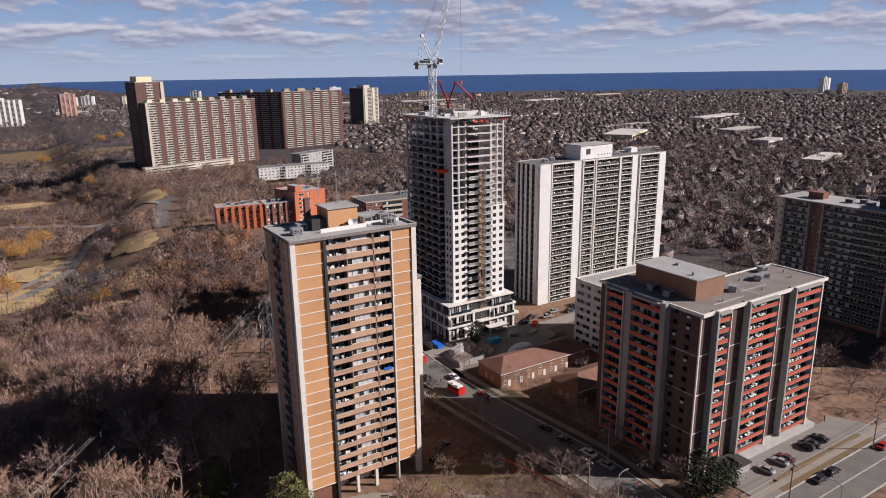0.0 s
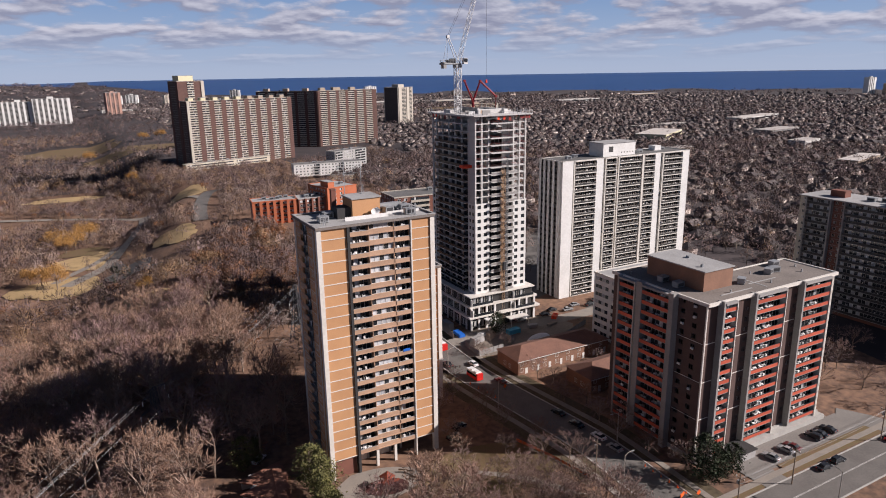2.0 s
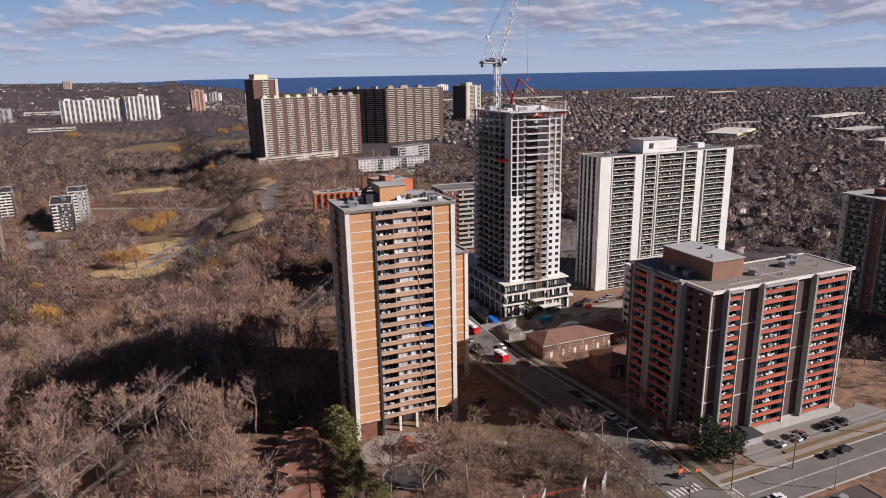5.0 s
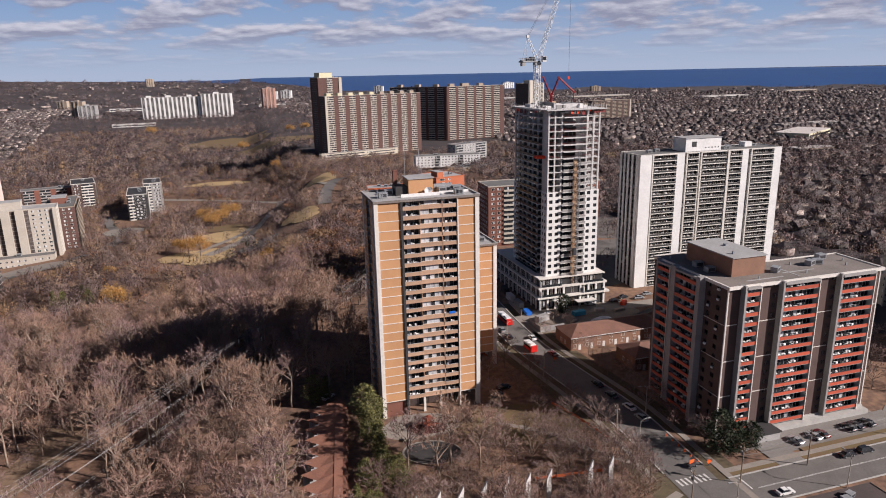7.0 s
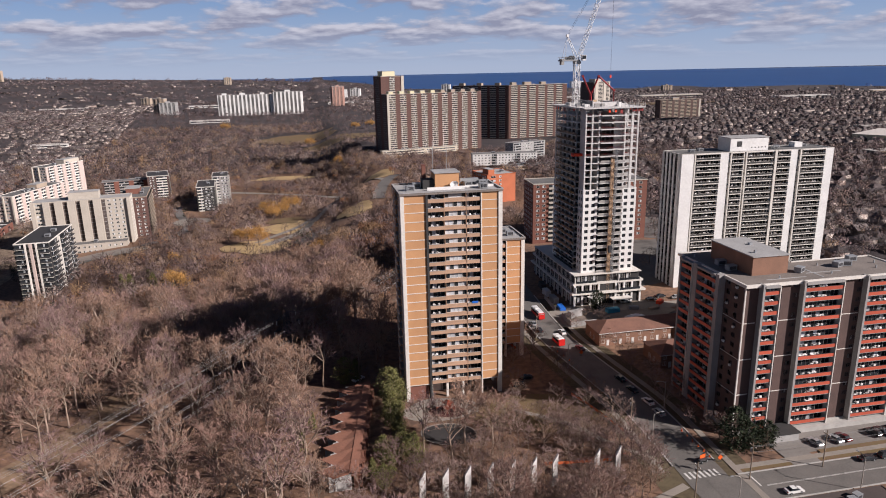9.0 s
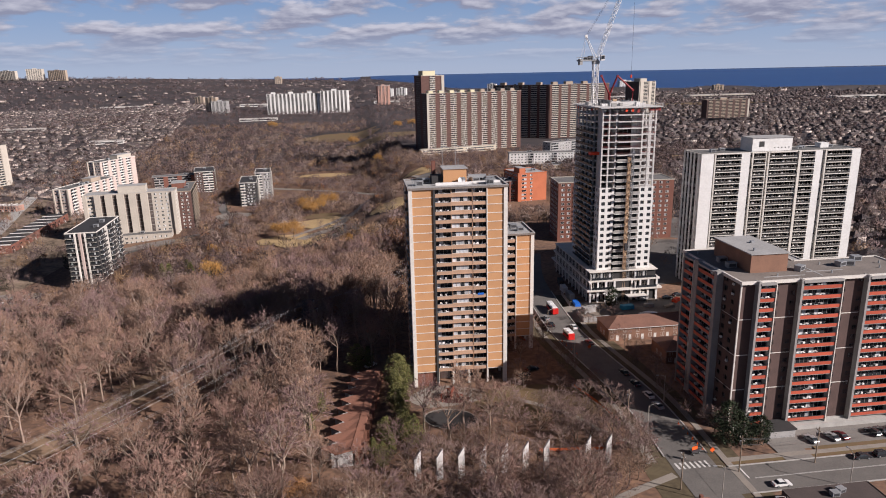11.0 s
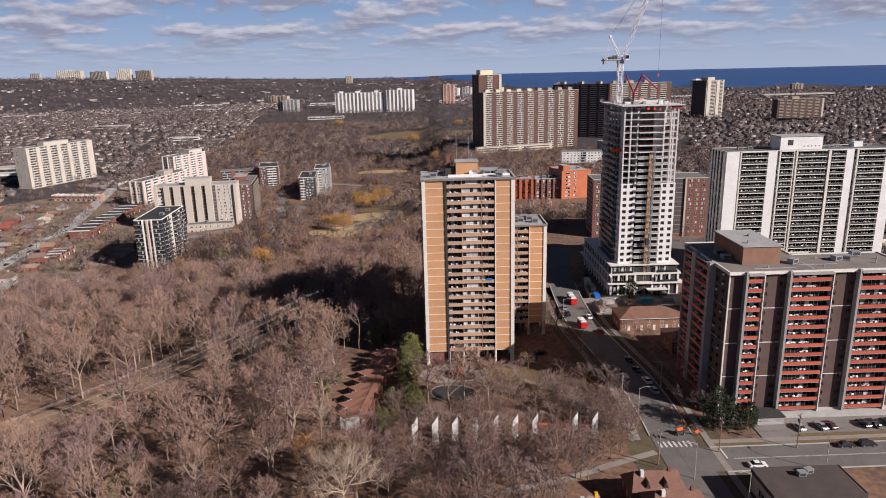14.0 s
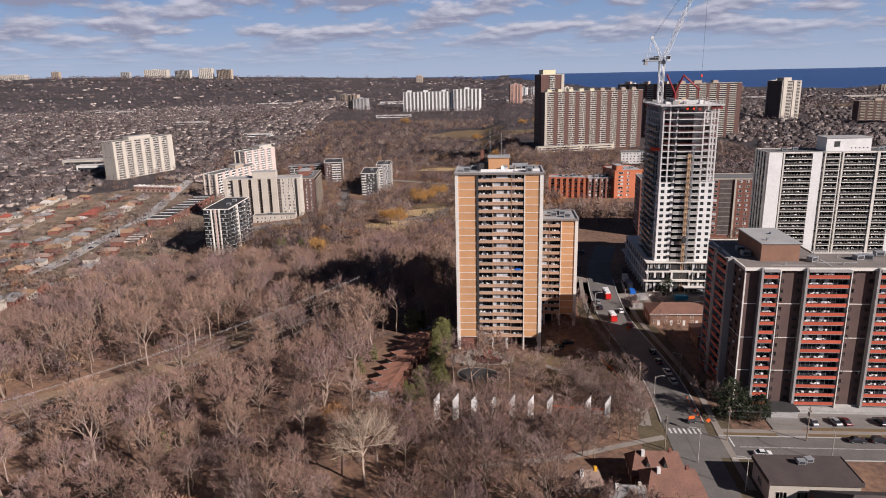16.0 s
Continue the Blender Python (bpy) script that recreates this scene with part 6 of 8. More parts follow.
def clump_tree(seed, h, r, n, w):
    """A crown of many small hanging sprays on a few limbs: willows and trees that keep their dead leaves."""
    rng = random.Random(seed)
    tr, cr = Geo(), Geo()
    prism(tr, Vector((0, 0, -0.3)), Vector((0, 0, h * 0.35)), h * 0.028, h * 0.02, 0, 6)
    hubs = []
    for k in range(16):
        a, e = rng.uniform(0, 6.283), rng.uniform(0.1, 1.0)
        q = Vector((math.cos(a) * r * math.cos(e) * 0.75, math.sin(a) * r * math.cos(e) * 0.75, h * (0.42 + 0.46 * math.sin(e))))
        prism(tr, Vector((0, 0, h * 0.33)), q, h * 0.010, h * 0.003, 0, 4)
        hubs.append((q, rng.uniform(0.22, 0.42) * r))
    for _ in range(n):
        q, rr = hubs[rng.randrange(16)]
        p = q + Vector((rng.gauss(0, rr * 0.6), rng.gauss(0, rr * 0.6), rng.gauss(0, rr * 0.5)))
        v = Vector((rng.gauss(0, 0.35), rng.gauss(0, 0.35), rng.uniform(-1.0, 0.3))).normalized() * rng.uniform(0.5, 1.3)
        sliver(cr, p, v, w * rng.uniform(0.6, 1.4), rng)
    return tr, cr


def kind(geos, tm, cm):
    return geos[0].mesh("trunk", tm), geos[1].mesh("crown", cm)


def plant(name, meshes, x, y, s, rz, label, group):
    t = thing(name, x, y, ground_z(x, y), rz, label, "tree", group)
    t.scale = (s, s, s * 1.0)
    part("trunk", meshes[0], t); part("crown", meshes[1], t)
    return t


TINT = [("bark", "twig"), ("bark_light", "twig_tan"), ("bark", "twig_purple"), ("bark_light", "twig"), ("bark", "twig_pink")]
DOME = [kind(bare_tree(100 + k, 13.5 + (k % 3) * 1.5, 6.0 + 0.5 * (k % 4), 0.14 + 0.04 * (k % 3), 9, 6, 5, 9, 0.05, 0.52), TINT[k % 5], TINT[k % 5]) for k in range(10)]
TALL = [kind(bare_tree(130 + k, 19 + (k % 3) * 1.5, 4.3 + 0.5 * (k % 3), 0.34 + 0.05 * (k % 2), 7, 6, 5, 8, 0.05, 0.42), TINT[k % 5], TINT[k % 5]) for k in range(8)]
BACK = [bare_tree(150 + k, 16 + (k % 3) * 1.5, 5.0 + 0.5 * (k % 4), 0.3, 7, 6, 5, 5, 0.062, 0.44) for k in range(8)]
WIDE = [kind(bare_tree(200 + k, 9.5, 5.2, 0.16, 8, 5, 5, 5, 0.042, 0.5), ["bark", TW], ["bark", TW]) for k, TW in enumerate(("twig_pink", "twig_pink", "twig_purple", "twig_tan"))]
RUST = [kind(clump_tree(300 + k, 11, 5.0, 1500, 0.10), ["bark", "leaf_rust"], ["bark", "leaf_rust"]) for k in range(3)]
WILL = [kind(clump_tree(320 + k, 13, 7.0, 2600, 0.10), ["bark", "willow"], ["bark", "willow"]) for k in range(2)]
SPRU = [kind(conifer(340 + k, 14, 3.2 + 0.4 * k, 3000, k != 2), ["bark", "needle"], ["bark", "needle"]) for k in range(3)]
PINE = [kind(conifer(360 + k, 10, 3.6, 2200, False), ["bark", "needle_dark"], ["bark", "needle_dark"]) for k in range(2)]

rt = random.Random(9)
# near woods, one by one
near = []


def free(x, y):
    if x > 52 and y > -70:
        return False
    if -2 < x < 52 and y > -28:
        return False
    if -29 < x < -1 and -62 < y < 16:
        return False
    if 18 < x < 60 and -45 < y < -2:
        return False
    if abs(x - (-36 - (31 - y) * 0.9)) < 7 and y < 150 and y > -40:
        return False
    if 40 < x < 130 and -95 < y < -66:
        return False
    if math.hypot(x + 18, y + 84) < 9 or (abs(x + 17) < 8 and -106 < y < -84):
        return False
    if any(math.hypot(x - a, y + q - b) < 8 for a, b in CORRIDOR for q in (0, 9, 18)):
        return False
    return x < 52


# the mown strip under the power line
CORRIDOR = [(-172 + 6 * k, -53 + 5.1 * k) for k in range(15)]
tries = 0
while len(near) < 500 and tries < 60000:
    tries += 1
    x, y = rt.uniform(-185, 52), rt.uniform(-140, 125)
    if x > -4 and y > 20:
        continue
    if not free(x, y) or any((x - a) ** 2 + (y - b) ** 2 < (34 if x > -6 else 38 if y < 10 else 30) for a, b in near):
        continue
    near.append((x, y))
near.sort(key=lambda q: q[1] - 0.4 * q[0])
back = near[160:]
for x, y in near[:160]:
    if x > -6 and y > -62:
        plant("tree", WIDE[rt.randrange(4)], x, y, rt.uniform(0.65, 0.95), rt.uniform(0, 360), "low spreading leafless tree with pinkish twigs", "leafless trees of the near wood")
    elif rt.random() < 0.06:
        plant("tree", RUST[rt.randrange(3)], x, y, rt.uniform(0.6, 0.9), rt.uniform(0, 360), "small tree holding rust-brown dead leaves", "leafless trees of the near wood")
    elif rt.random() < (0.2 if y < -40 else 0.6):
        plant("tree", TALL[rt.randrange(8)], x, y, rt.uniform(0.75, 1.1), rt.uniform(0, 360), "tall straight leafless tree in the wood", "leafless trees of the near wood")
    else:
        plant("tree", DOME[rt.randrange(10)], x, y, rt.uniform(0.75, 1.2), rt.uniform(0, 360), "leafless grey-brown tree with a rounded crown", "leafless trees of the near wood")
# rounded trees before the pylon
for k, (x, y, q) in enumerate(((-36, 12, 0.85), (-31, 18, 0.7), (-45, 21, 0.85), (-41, 6, 0.8), (-50, 13, 0.9), (-34, 2, 0.65), (-47, 1, 0.8), (-55, 5, 0.85), (-38, -8, 0.75), (-34, -16, 0.7), (-52, -8, 0.85))):
    plant("tree", DOME[k % 10], x, y, q, 53 * k, "leafless tree with a broad rounded crown", "leafless trees of the near wood")
# the pale sycamore
big = kind(bare_tree(501, 21, 9.6, 0.3, 10, 7, 6, 8, 0.034, 0.46), ["bark_pale", "twig_pale"], ["bark_pale", "twig_pale"])
plant("tree", big, -18.5, -83, 1.0, 40, "tall pale-barked leafless tree with spreading limbs", "")
# garden and street trees
for x, y, s in ((-18, -42, 0.9), (-24, -39, 0.8), (-12, -46, 0.9), (-28, -47, 1.0), (-20, -52, 1.0), (-31, -37, 0.8), (20, -26, 0.8), (26, -30, 0.9), (32, -34, 0.9), (38, -36, 0.8), (44, -40, 1.0), (50, -40, 0.9), (54, -36, 0.9), (48, -30, 0.8), (40, -26, 0.7), (34, -24, 0.7), (28, -20, 0.6), (56, -14, 0.8), (14, -34, 0.8), (10, -38, 0.9), (4, -42, 0.8), (58, -26, 0.9), (30, -14, 0.8), (36, -20, 0.7), (44, -12, 0.75), (50, -20, 0.95), (55, -30, 0.8), (24, -22, 0.6), (41, -30, 0.8), (50, -2, 0.8), (18, -14, 0.5), (34, 0, 0.8), (58, -40, 1.0), (54, -46, 1.0),
                (28, -32, 0.8), (16, -30, 0.7), (22, -38, 0.8), (36, -40, 0.8), (46, -46, 0.9), (6, -34, 0.75), (-2, -38, 0.8), (80, -40, 1.0), (77, -30, 0.9), (78, 26, 0.7), (84, 48, 0.6), (80, 52, 0.6), (72, 42, 0.5)):
    plant("tree", WIDE[rt.randrange(4)], x, y, s, rt.uniform(0, 360), "round-headed leafless garden tree", "leafless garden trees")
for x, y, s in ((53, 12, 0.8), (50.5, 30, 0.9), (76, 4, 0.8), (76, -12, 0.9), (80, 14, 0.7), (71.8, 47, 0.6), (55, -10, 0.8), (74, -22, 0.9), (57, -22, 1.0), (54, 3, 0.7), (49, 54, 0.7), (40, -52, 0.9), (52, -52, 1.0), (48, -58, 1.0), (30, 8, 0.8), (38, 14, 0.9), (46, 20, 0.8), (52, 12, 0.8), (40, 30, 0.9), (48, 36, 0.8), (44, 4, 0.8), (34, -6, 0.7), (50, 28, 0.7), (78, 20, 0.8), (80, -2, 0.8), (82, -16, 0.8), (50, 46, 0.7), (49, 40, 0.8)):
    plant("tree", WIDE[rt.randrange(4)], x, y, s, rt.uniform(0, 360), "leafless street tree with fine grey twigs", "leafless street trees")
for x, y, s in ((150, -30, 1.1), (158, -22, 1.2), (152, -12, 1.0), (164, -36, 1.1), (170, -24, 1.2), (146, -18, 0.9), (178, -40, 1.1), (185, -20, 1.2), (160, -46, 0.9), (192, -34, 1.1), (176, -8, 1.0), (205, -48, 1.1)):
    plant("tree", WIDE[rt.randrange(4)], x, y, s, rt.uniform(0, 360), "spreading leafless tree beyond the car park", "leafless trees beyond the car park")
for x, y, s in ((-5, 5, 0.62), (-5.5, -1, 0.85), (-4.5, -6, 0.95), (-5.5, -10, 1.05), (-6.5, -14, 0.95), (-5.5, -19, 0.9), (-7, -24, 0.85), (-6, -29, 0.8), (-10, -30, 0.7), (-4, -33, 0.7), (-9, -36, 0.65), (-12, -41, 0.5), (-14, -37, 0.5), (-29, -12, 0.65), (-31, -22, 0.55), (-19, 15, 0.75), (-14, 17, 0.55), (-123, 180, 0.85), (-113, 186, 0.95), (-131, 192, 0.8), (-118, 200, 0.8), (-104, 190, 0.7), (-83, -60, 0.55), (-79, -57, 0.4)):
    plant("tree", SPRU[rt.randrange(3)], x + rt.uniform(-1, 1), y, s * rt.uniform(0.75, 1.1), rt.uniform(0, 360), "olive-green conifer beside the brown-roofed row", "conifers")
for x, y, s in ((82.0, -44.0, 1.25), (90.2, -46.0, 0.85), (85.8, -45.0, 0.8), (88, 60, 0.9)):
    plant("tree", PINE[rt.randrange(2)], x, y, s, rt.uniform(0, 360), "dense dark green conifer by the street", "conifers")
rg = random.Random(44)
for _ in range(104):
    x, y = rg.uniform(-10, 58), rg.uniform(-68, -24)
    if abs(y + 48.5) < 1.2 or (y < -56 and x > 40) or (x < 20 and y > -30):
        continue
    plant("tree", WIDE[rg.randrange(4)], x, y, rg.uniform(0.65, 1.15), rg.uniform(0, 360), "low leafless tree beside the white wall fins", "leafless garden trees")
for x, y, s in ((-66, 430, 1.2), (-46, 440, 1.4), (-54, 412, 1.2), (-60, 398, 1.1), (-64, 281, 1.1), (-72, 292, 0.9), (-78, 300, 0.8), (-98, 172, 1.15), (-25, 1025, 1.4), (89, 1106, 1.4), (60, 1085, 1.3), (-196, 1295, 1.6), (10, 690, 1.0), (-24, 196, 0.6), (-112, 240, 0.7)):
    plant("tree", WILL[rt.randrange(2)], x, y, s, rt.uniform(0, 360), "golden-yellow willow in the ravine", "golden willows")


# farther woods and gardens, too many to count
def template(geos, crown=False):
    v, f, m = [], [], []
    for gi, g in enumerate(geos):
        o = len(v)
        v += g.v
        for q, mi in zip(g.f, g.m):
            if len(q) == 4:
                f += [(q[0] + o, q[1] + o, q[2] + o), (q[0] + o, q[2] + o, q[3] + o)]; m += [mi, mi]
            else:
                f.append(tuple(i + o for i in q)); m.append(mi)
    v, f, m = np.array(v, dtype=np.float32), np.array(f, dtype=np.int32), np.array(m, dtype=np.int32)
    if crown:
        # every spray faces outwards from the middle of its crown
        mid = v[f].mean(1) - np.array((0, 0, 0.45 * v[:, 2].max()), dtype=np.float32)
        nor = np.cross(v[f[:, 1]] - v[f[:, 0]], v[f[:, 2]] - v[f[:, 0]])
        back = (nor * mid).sum(1) < 0
        f[back] = f[back][:, ::-1]
    return v, f, m


def scatter(name, temps, places, mats, label, category, crown=False):
    """Joins one template per place (x, y, z, scale, turn, which) into one mesh."""
    V, F, MI, N, o = [], [], [], [], 0
    for x, y, z, s, a, k in places:
        if crown:
            # kinds of tree grow in patches
            k = int(len(temps) * (1.1 * noise.noise(Vector((x * 0.019, y * 0.019, 3.7))) + 0.5) + k * 0.3) % len(temps)
        v, f, m = temps[k]
        if crown:
            top = v[:, 2].max()
            n = np.stack([v[:, 0] * math.cos(a) - v[:, 1] * math.sin(a), v[:, 0] * math.sin(a) + v[:, 1] * math.cos(a), v[:, 2] - 0.35 * top], 1)
            N.append(n / np.maximum(np.linalg.norm(n, axis=1), 0.01)[:, None])
        c, q = math.cos(a) * s, math.sin(a) * s
        V.append(np.stack([v[:, 0] * c - v[:, 1] * q + x, v[:, 0] * q + v[:, 1] * c + y, v[:, 2] * s + z], 1))
        F.append(f + o); MI.append(m); o += len(v)
    V, F, MI = np.concatenate(V), np.concatenate(F), np.concatenate(MI)
    me = bpy.data.meshes.new(name)
    me.vertices.add(len(V)); me.vertices.foreach_set("co", V.astype(np.float32).ravel())
    me.loops.add(F.size); me.loops.foreach_set("vertex_index", F.astype(np.int32).ravel())
    me.polygons.add(len(F)); me.polygons.foreach_set("loop_start", np.arange(0, F.size, 3, dtype=np.int32))
    for k in mats:
        me.materials.append(M[k])
    me.polygons.foreach_set("material_index", MI.astype(np.int32))
    me.update(calc_edges=True)
    if crown:
        me.polygons.foreach_set("use_smooth", np.ones(len(F), dtype=bool))
        me.normals_split_custom_set_from_vertices(np.concatenate(N).astype(np.float32))
    return tagged(new(name, me), label, category, kind="stuff")


def small_tree(seed, h, r, n, w, limbs=7, long_=(0.07, 0.13)):
    """A light leafless tree for the distance: trunk, a few limbs, a rounded haze of twigs."""
    rng = random.Random(seed)
    g = Geo()
    prism(g, Vector((0, 0, -0.5)), Vector((0, 0, h * 0.5)), h * 0.016, h * 0.009, 0, 3)
    C = Vector((0, 0, h * 0.52))
    for k in range(limbs):
        a, e = 2.4 * k + rng.uniform(-0.4, 0.4), rng.uniform(0.25, 1.3)
        q = C + Vector((math.cos(a) * r * math.cos(e), math.sin(a) * r * math.cos(e), h * 0.48 * math.sin(e))) * 0.8
        prism(g, Vector((0, 0, h * rng.uniform(0.25, 0.45))), q, h * 0.008, h * 0.003, 0, 3)
    for _ in range(n):
        z = rng.uniform(-0.35, 1.0)
        a, f = rng.uniform(0, 6.283), rng.uniform(0.5, 1.0) ** 0.6
        f *= 1 + 0.16 * math.sin(3 * a + seed) + 0.1 * math.sin(5 * z + 2 * a)
        q = math.sqrt(1 - min(1, z * z))
        d = Vector((math.cos(a) * q, math.sin(a) * q, z))
        p = C + Vector((d.x * r, d.y * r, d.z * h * 0.46)) * f
        v = (d * 0.35 + Vector((rng.gauss(0, 0.5), rng.gauss(0, 0.5), rng.gauss(0.45, 0.4)))).normalized() * rng.uniform(*long_) * h
        o = d + Vector((rng.gauss(0, 0.3), rng.gauss(0, 0.3), rng.gauss(0, 0.3)))
        s = v.cross(o)
        if s.length > 0.01:
            s = s.normalized() * w * rng.uniform(0.6, 1.4)
            g.face([p - v * 0.5 - s, p - v * 0.5 + s, p + v * 0.5], 1)
    return template([g], True)


MID = [small_tree(600 + k, 12.5, 4.6 + 0.5 * (k % 3), 170, 0.115, 5, (0.08, 0.15)) for k in range(9)]
FAR = [small_tree(700 + k, 10.5, 4.4 + 0.4 * (k % 3), 66, 0.25, 2, (0.08, 0.15)) for k in range(9)]
PARK = [small_tree(730 + k, 10.5, 4.4 + 0.4 * (k % 3), 36, 0.42, 1, (0.08, 0.15)) for k in range(9)]
FAR2 = [small_tree(750 + k, 11, 5.0, 30, 0.58, 0, (0.10, 0.18)) for k in range(9)]
VFAR = [small_tree(800 + k, 12, 9.0, 20, 1.1, 0, (0.12, 0.2)) for k in range(9)]


def tinted(temps, n):
    """Spreads the templates over n pairs of bark and twig materials."""
    return [(v, f, m + 2 * (k % n)) for k, (v, f, m) in enumerate(temps)]


def ravine(x, y):
    """Where woods stand: the ravine floor and its banks."""
    edge = -24 + 50 * smooth(110, 360, y) + 30 * smooth(400, 520, y) - 20 * smooth(600, 700, y)
    return x < edge + 6


HOLES = [(-34, 170, 30, 24), (42, 510, 15, 50), (6, 318, 13, 24), (-46, 352, 18, 30), (-64, 280, 22, 22), (-26, 275, 14, 22), (-47, 390, 16, 16), (-46, 1129, 70, 60), (32, 984, 70, 45), (-60, 700, 36, 16), (-165, 300, 24, 12), (-190, 235, 22, 26), (-200, 345, 52, 26), (-165, 385, 16, 40), (-130, 510, 16, 30), (-131, 420, 16, 20), (-220, 612, 46, 24), (-215, 150, 26, 10), (90, 305, 50, 22), (-40, 318, 24, 50), (26, 480, 26, 56), (-14, 290, 18, 24), (-110, 585, 40, 22)]


def clear(x, y):
    return all(((x - a) / (p * 1.12)) ** 2 + ((y + 5 - b) / (q * 1.25 + 3)) ** 2 > 1 for a, b, p, q in HOLES)


def near_road(x, y):
    for a, b in (((4, 530), (-12, 410)), ((-12, 410), (-31, 347)), ((-59, 307), (-28, 386)), ((-31, 330), (-12, 243)), ((-100, 600), (4, 528)), ((30, 345), (60, 500)), ((-36, 31), (76, 156))):
        ax, ay, bx, by = *a, *b
        t = max(0, min(1, ((x - ax) * (bx - ax) + (y - ay) * (by - ay)) / ((bx - ax) ** 2 + (by - ay) ** 2)))
        if math.hypot(x - ax - t * (bx - ax), y - ay - t * (by - ay)) < 8:
            return True
    return False


def low(x, y):
    """Smaller growth in front of the clearings and roads of the park."""
    return 0.42 if any(not clear(x, y + k) or near_road(x, y + k) for k in (8, 16, 26)) else 1.0


pl, rs, cn = [], [], []
rt = random.Random(31)
while len(pl) < 1500:
    y = 60 + 740 * rt.random() ** 1.25
    x = rt.uniform(-330 - y * 0.1, 110)
    if not ravine(x, y) or not clear(x, y) or near_road(x, y) or (x < -205 and y < 620 and rt.random() < 0.75) or (x > -125 and y < 132):
        continue
    if x > 20 and 280 < y < 330:
        continue
    u = rt.random()
    if u < 0.13 + 0.12 * (math.sin(x * 0.021 + 1) * math.sin(y * 0.017) > 0.25):
        rs.append((x, y, ground_z(x, y), rt.uniform(0.5, 0.9) * low(x, y), rt.uniform(0, 6.28), rt.randrange(3)))
    elif u < 0.155:
        cn.append((x, y, ground_z(x, y), rt.uniform(0.6, 1.15), rt.uniform(0, 6.28), rt.randrange(2)))
    pl.append((x, y, ground_z(x, y), rt.uniform(0.5, 1.35) * low(x, y), rt.uniform(0, 6.28), rt.randrange(9)))
# the wooded plateau edge behind the tall tower, and trees round the far blocks
n = 0
while n < 420:
    x, y = rt.uniform(-34, 62), rt.uniform(44, 292)
    if ravine(x, y) and y > 132 or near_road(x, y) or (8 < x < 50 and y < 62) or (x > 38 and y < 120) or (x > 50 and y < 250):
        continue
    n += 1
    pl.append((x, y, ground_z(x, y), rt.uniform(0.5, 1.05), rt.uniform(0, 6.28), rt.randrange(9)))
    if rt.random() < (0.62 if y > 140 else 0.12):
        rs.append((x, y, ground_z(x, y), rt.uniform(0.6, 1.0), rt.uniform(0, 6.28), rt.randrange(3)))
n = 0
while n < 760:
    x, y = rt.uniform(30, 330), rt.uniform(200, 700)
    if ravine(x, y) or not clear(x, y) or near_road(x, y) or any(a < x < b and c < y < d for a, b, c, d in ((95, 170, 165, 195), (50, 132, 288, 330), (145, 262, 462, 590), (60, 260, 680, 830), (270, 400, 820, 880))):
        continue
    n += 1
    pl.append((x, y, ground_z(x, y), rt.uniform(0.5, 1.0), rt.uniform(0, 6.28), rt.randrange(9)))
# single trees standing about the open park
for x, y, q in ((-40, 285, 1.0), (-33, 292, 1.1), (-46, 300, 0.9), (-52, 268, 0.8), (-24, 312, 0.8), (-36, 330, 0.9), (-20, 262, 1.0), (-12, 330, 0.9), (-8, 352, 0.8), (2, 372, 0.8), (-30, 362, 0.7), (-48, 330, 0.8), (8, 300, 0.9), (-2, 288, 1.0), (12, 340, 0.9), (10, 420, 0.8), (-60, 318, 0.8), (-18, 340, 0.9), (-66, 345, 0.9), (-30, 244, 1.0), (-44, 240, 0.9), (-58, 246, 0.8), (-70, 262, 0.9), (-100, 590, 0.8), (-70, 600, 0.9), (-140, 596, 0.8), (-180, 610, 0.9)):
    pl.append((x, y, ground_z(x, y), q * 0.85, x, int(abs(x + y)) % 9))
# the shaded belt between the slabs and the first streets
n = 0
while n < 330:
    x, y = rt.uniform(140, 430), rt.uniform(-46, 250)
    if (210 < x < 246 and y < 36) or (128 < x < 216 and 40 < y < 102) or (112 < x < 160 and y < 48) or (y < -30 and x < 175):
        continue
    n += 1
    pl.append((x, y, ground_z(x, y), rt.uniform(0.5, 0.95), rt.uniform(0, 6.28), rt.randrange(9)))
for _ in range(95):
    x, y = rt.uniform(112, 235), rt.uniform(106, 262)
    if not (92 < x < 172 and 164 < y < 200) and not (140 < x < 176 and 130 < y < 150):
        pl.append((x, y, ground_z(x, y), rt.uniform(0.45, 0.85), rt.uniform(0, 6.28), rt.randrange(9)))
for _ in range(46):
    x, y = rt.uniform(74, 118), rt.uniform(-34, 22)
    if not (82 < x < 135 and -42 < y < 2) and not (82 < x < 134 and 1 < y < 18):
        pl.append((x, y, ground_z(x, y), rt.uniform(0.25, 0.45), rt.uniform(0, 6.28), rt.randrange(9)))
# saplings and brush between the near trees
n = 0
while n < 300:
    x, y = rt.uniform(-150, 50), rt.uniform(-125, 130)
    if not free(x, y) or (x > -30 and y > 20):
        continue
    n += 1
    pl.append((x, y, ground_z(x, y), rt.uniform(0.22, 0.55), rt.uniform(0, 6.28), rt.randrange(9)))
for _ in range(75):
    x, y = rt.uniform(-272, -200), rt.uniform(120, 285)
    if not (-236 < x < -190 and 176 < y < 208) and not (-275 < x < -245 and y > 232):
        pl.append((x, y, ground_z(x, y), rt.uniform(0.4, 0.95), rt.uniform(0, 6.28), rt.randrange(9)))
for _ in range(150):
    x, y = rt.uniform(-205, -118), rt.uniform(-40, 190)
    if clear(x, y) and free(x, y):
        pl.append((x, y, ground_z(x, y), rt.uniform(0.7, 1.2), rt.uniform(0, 6.28), rt.randrange(9)))
rw = random.Random(71)
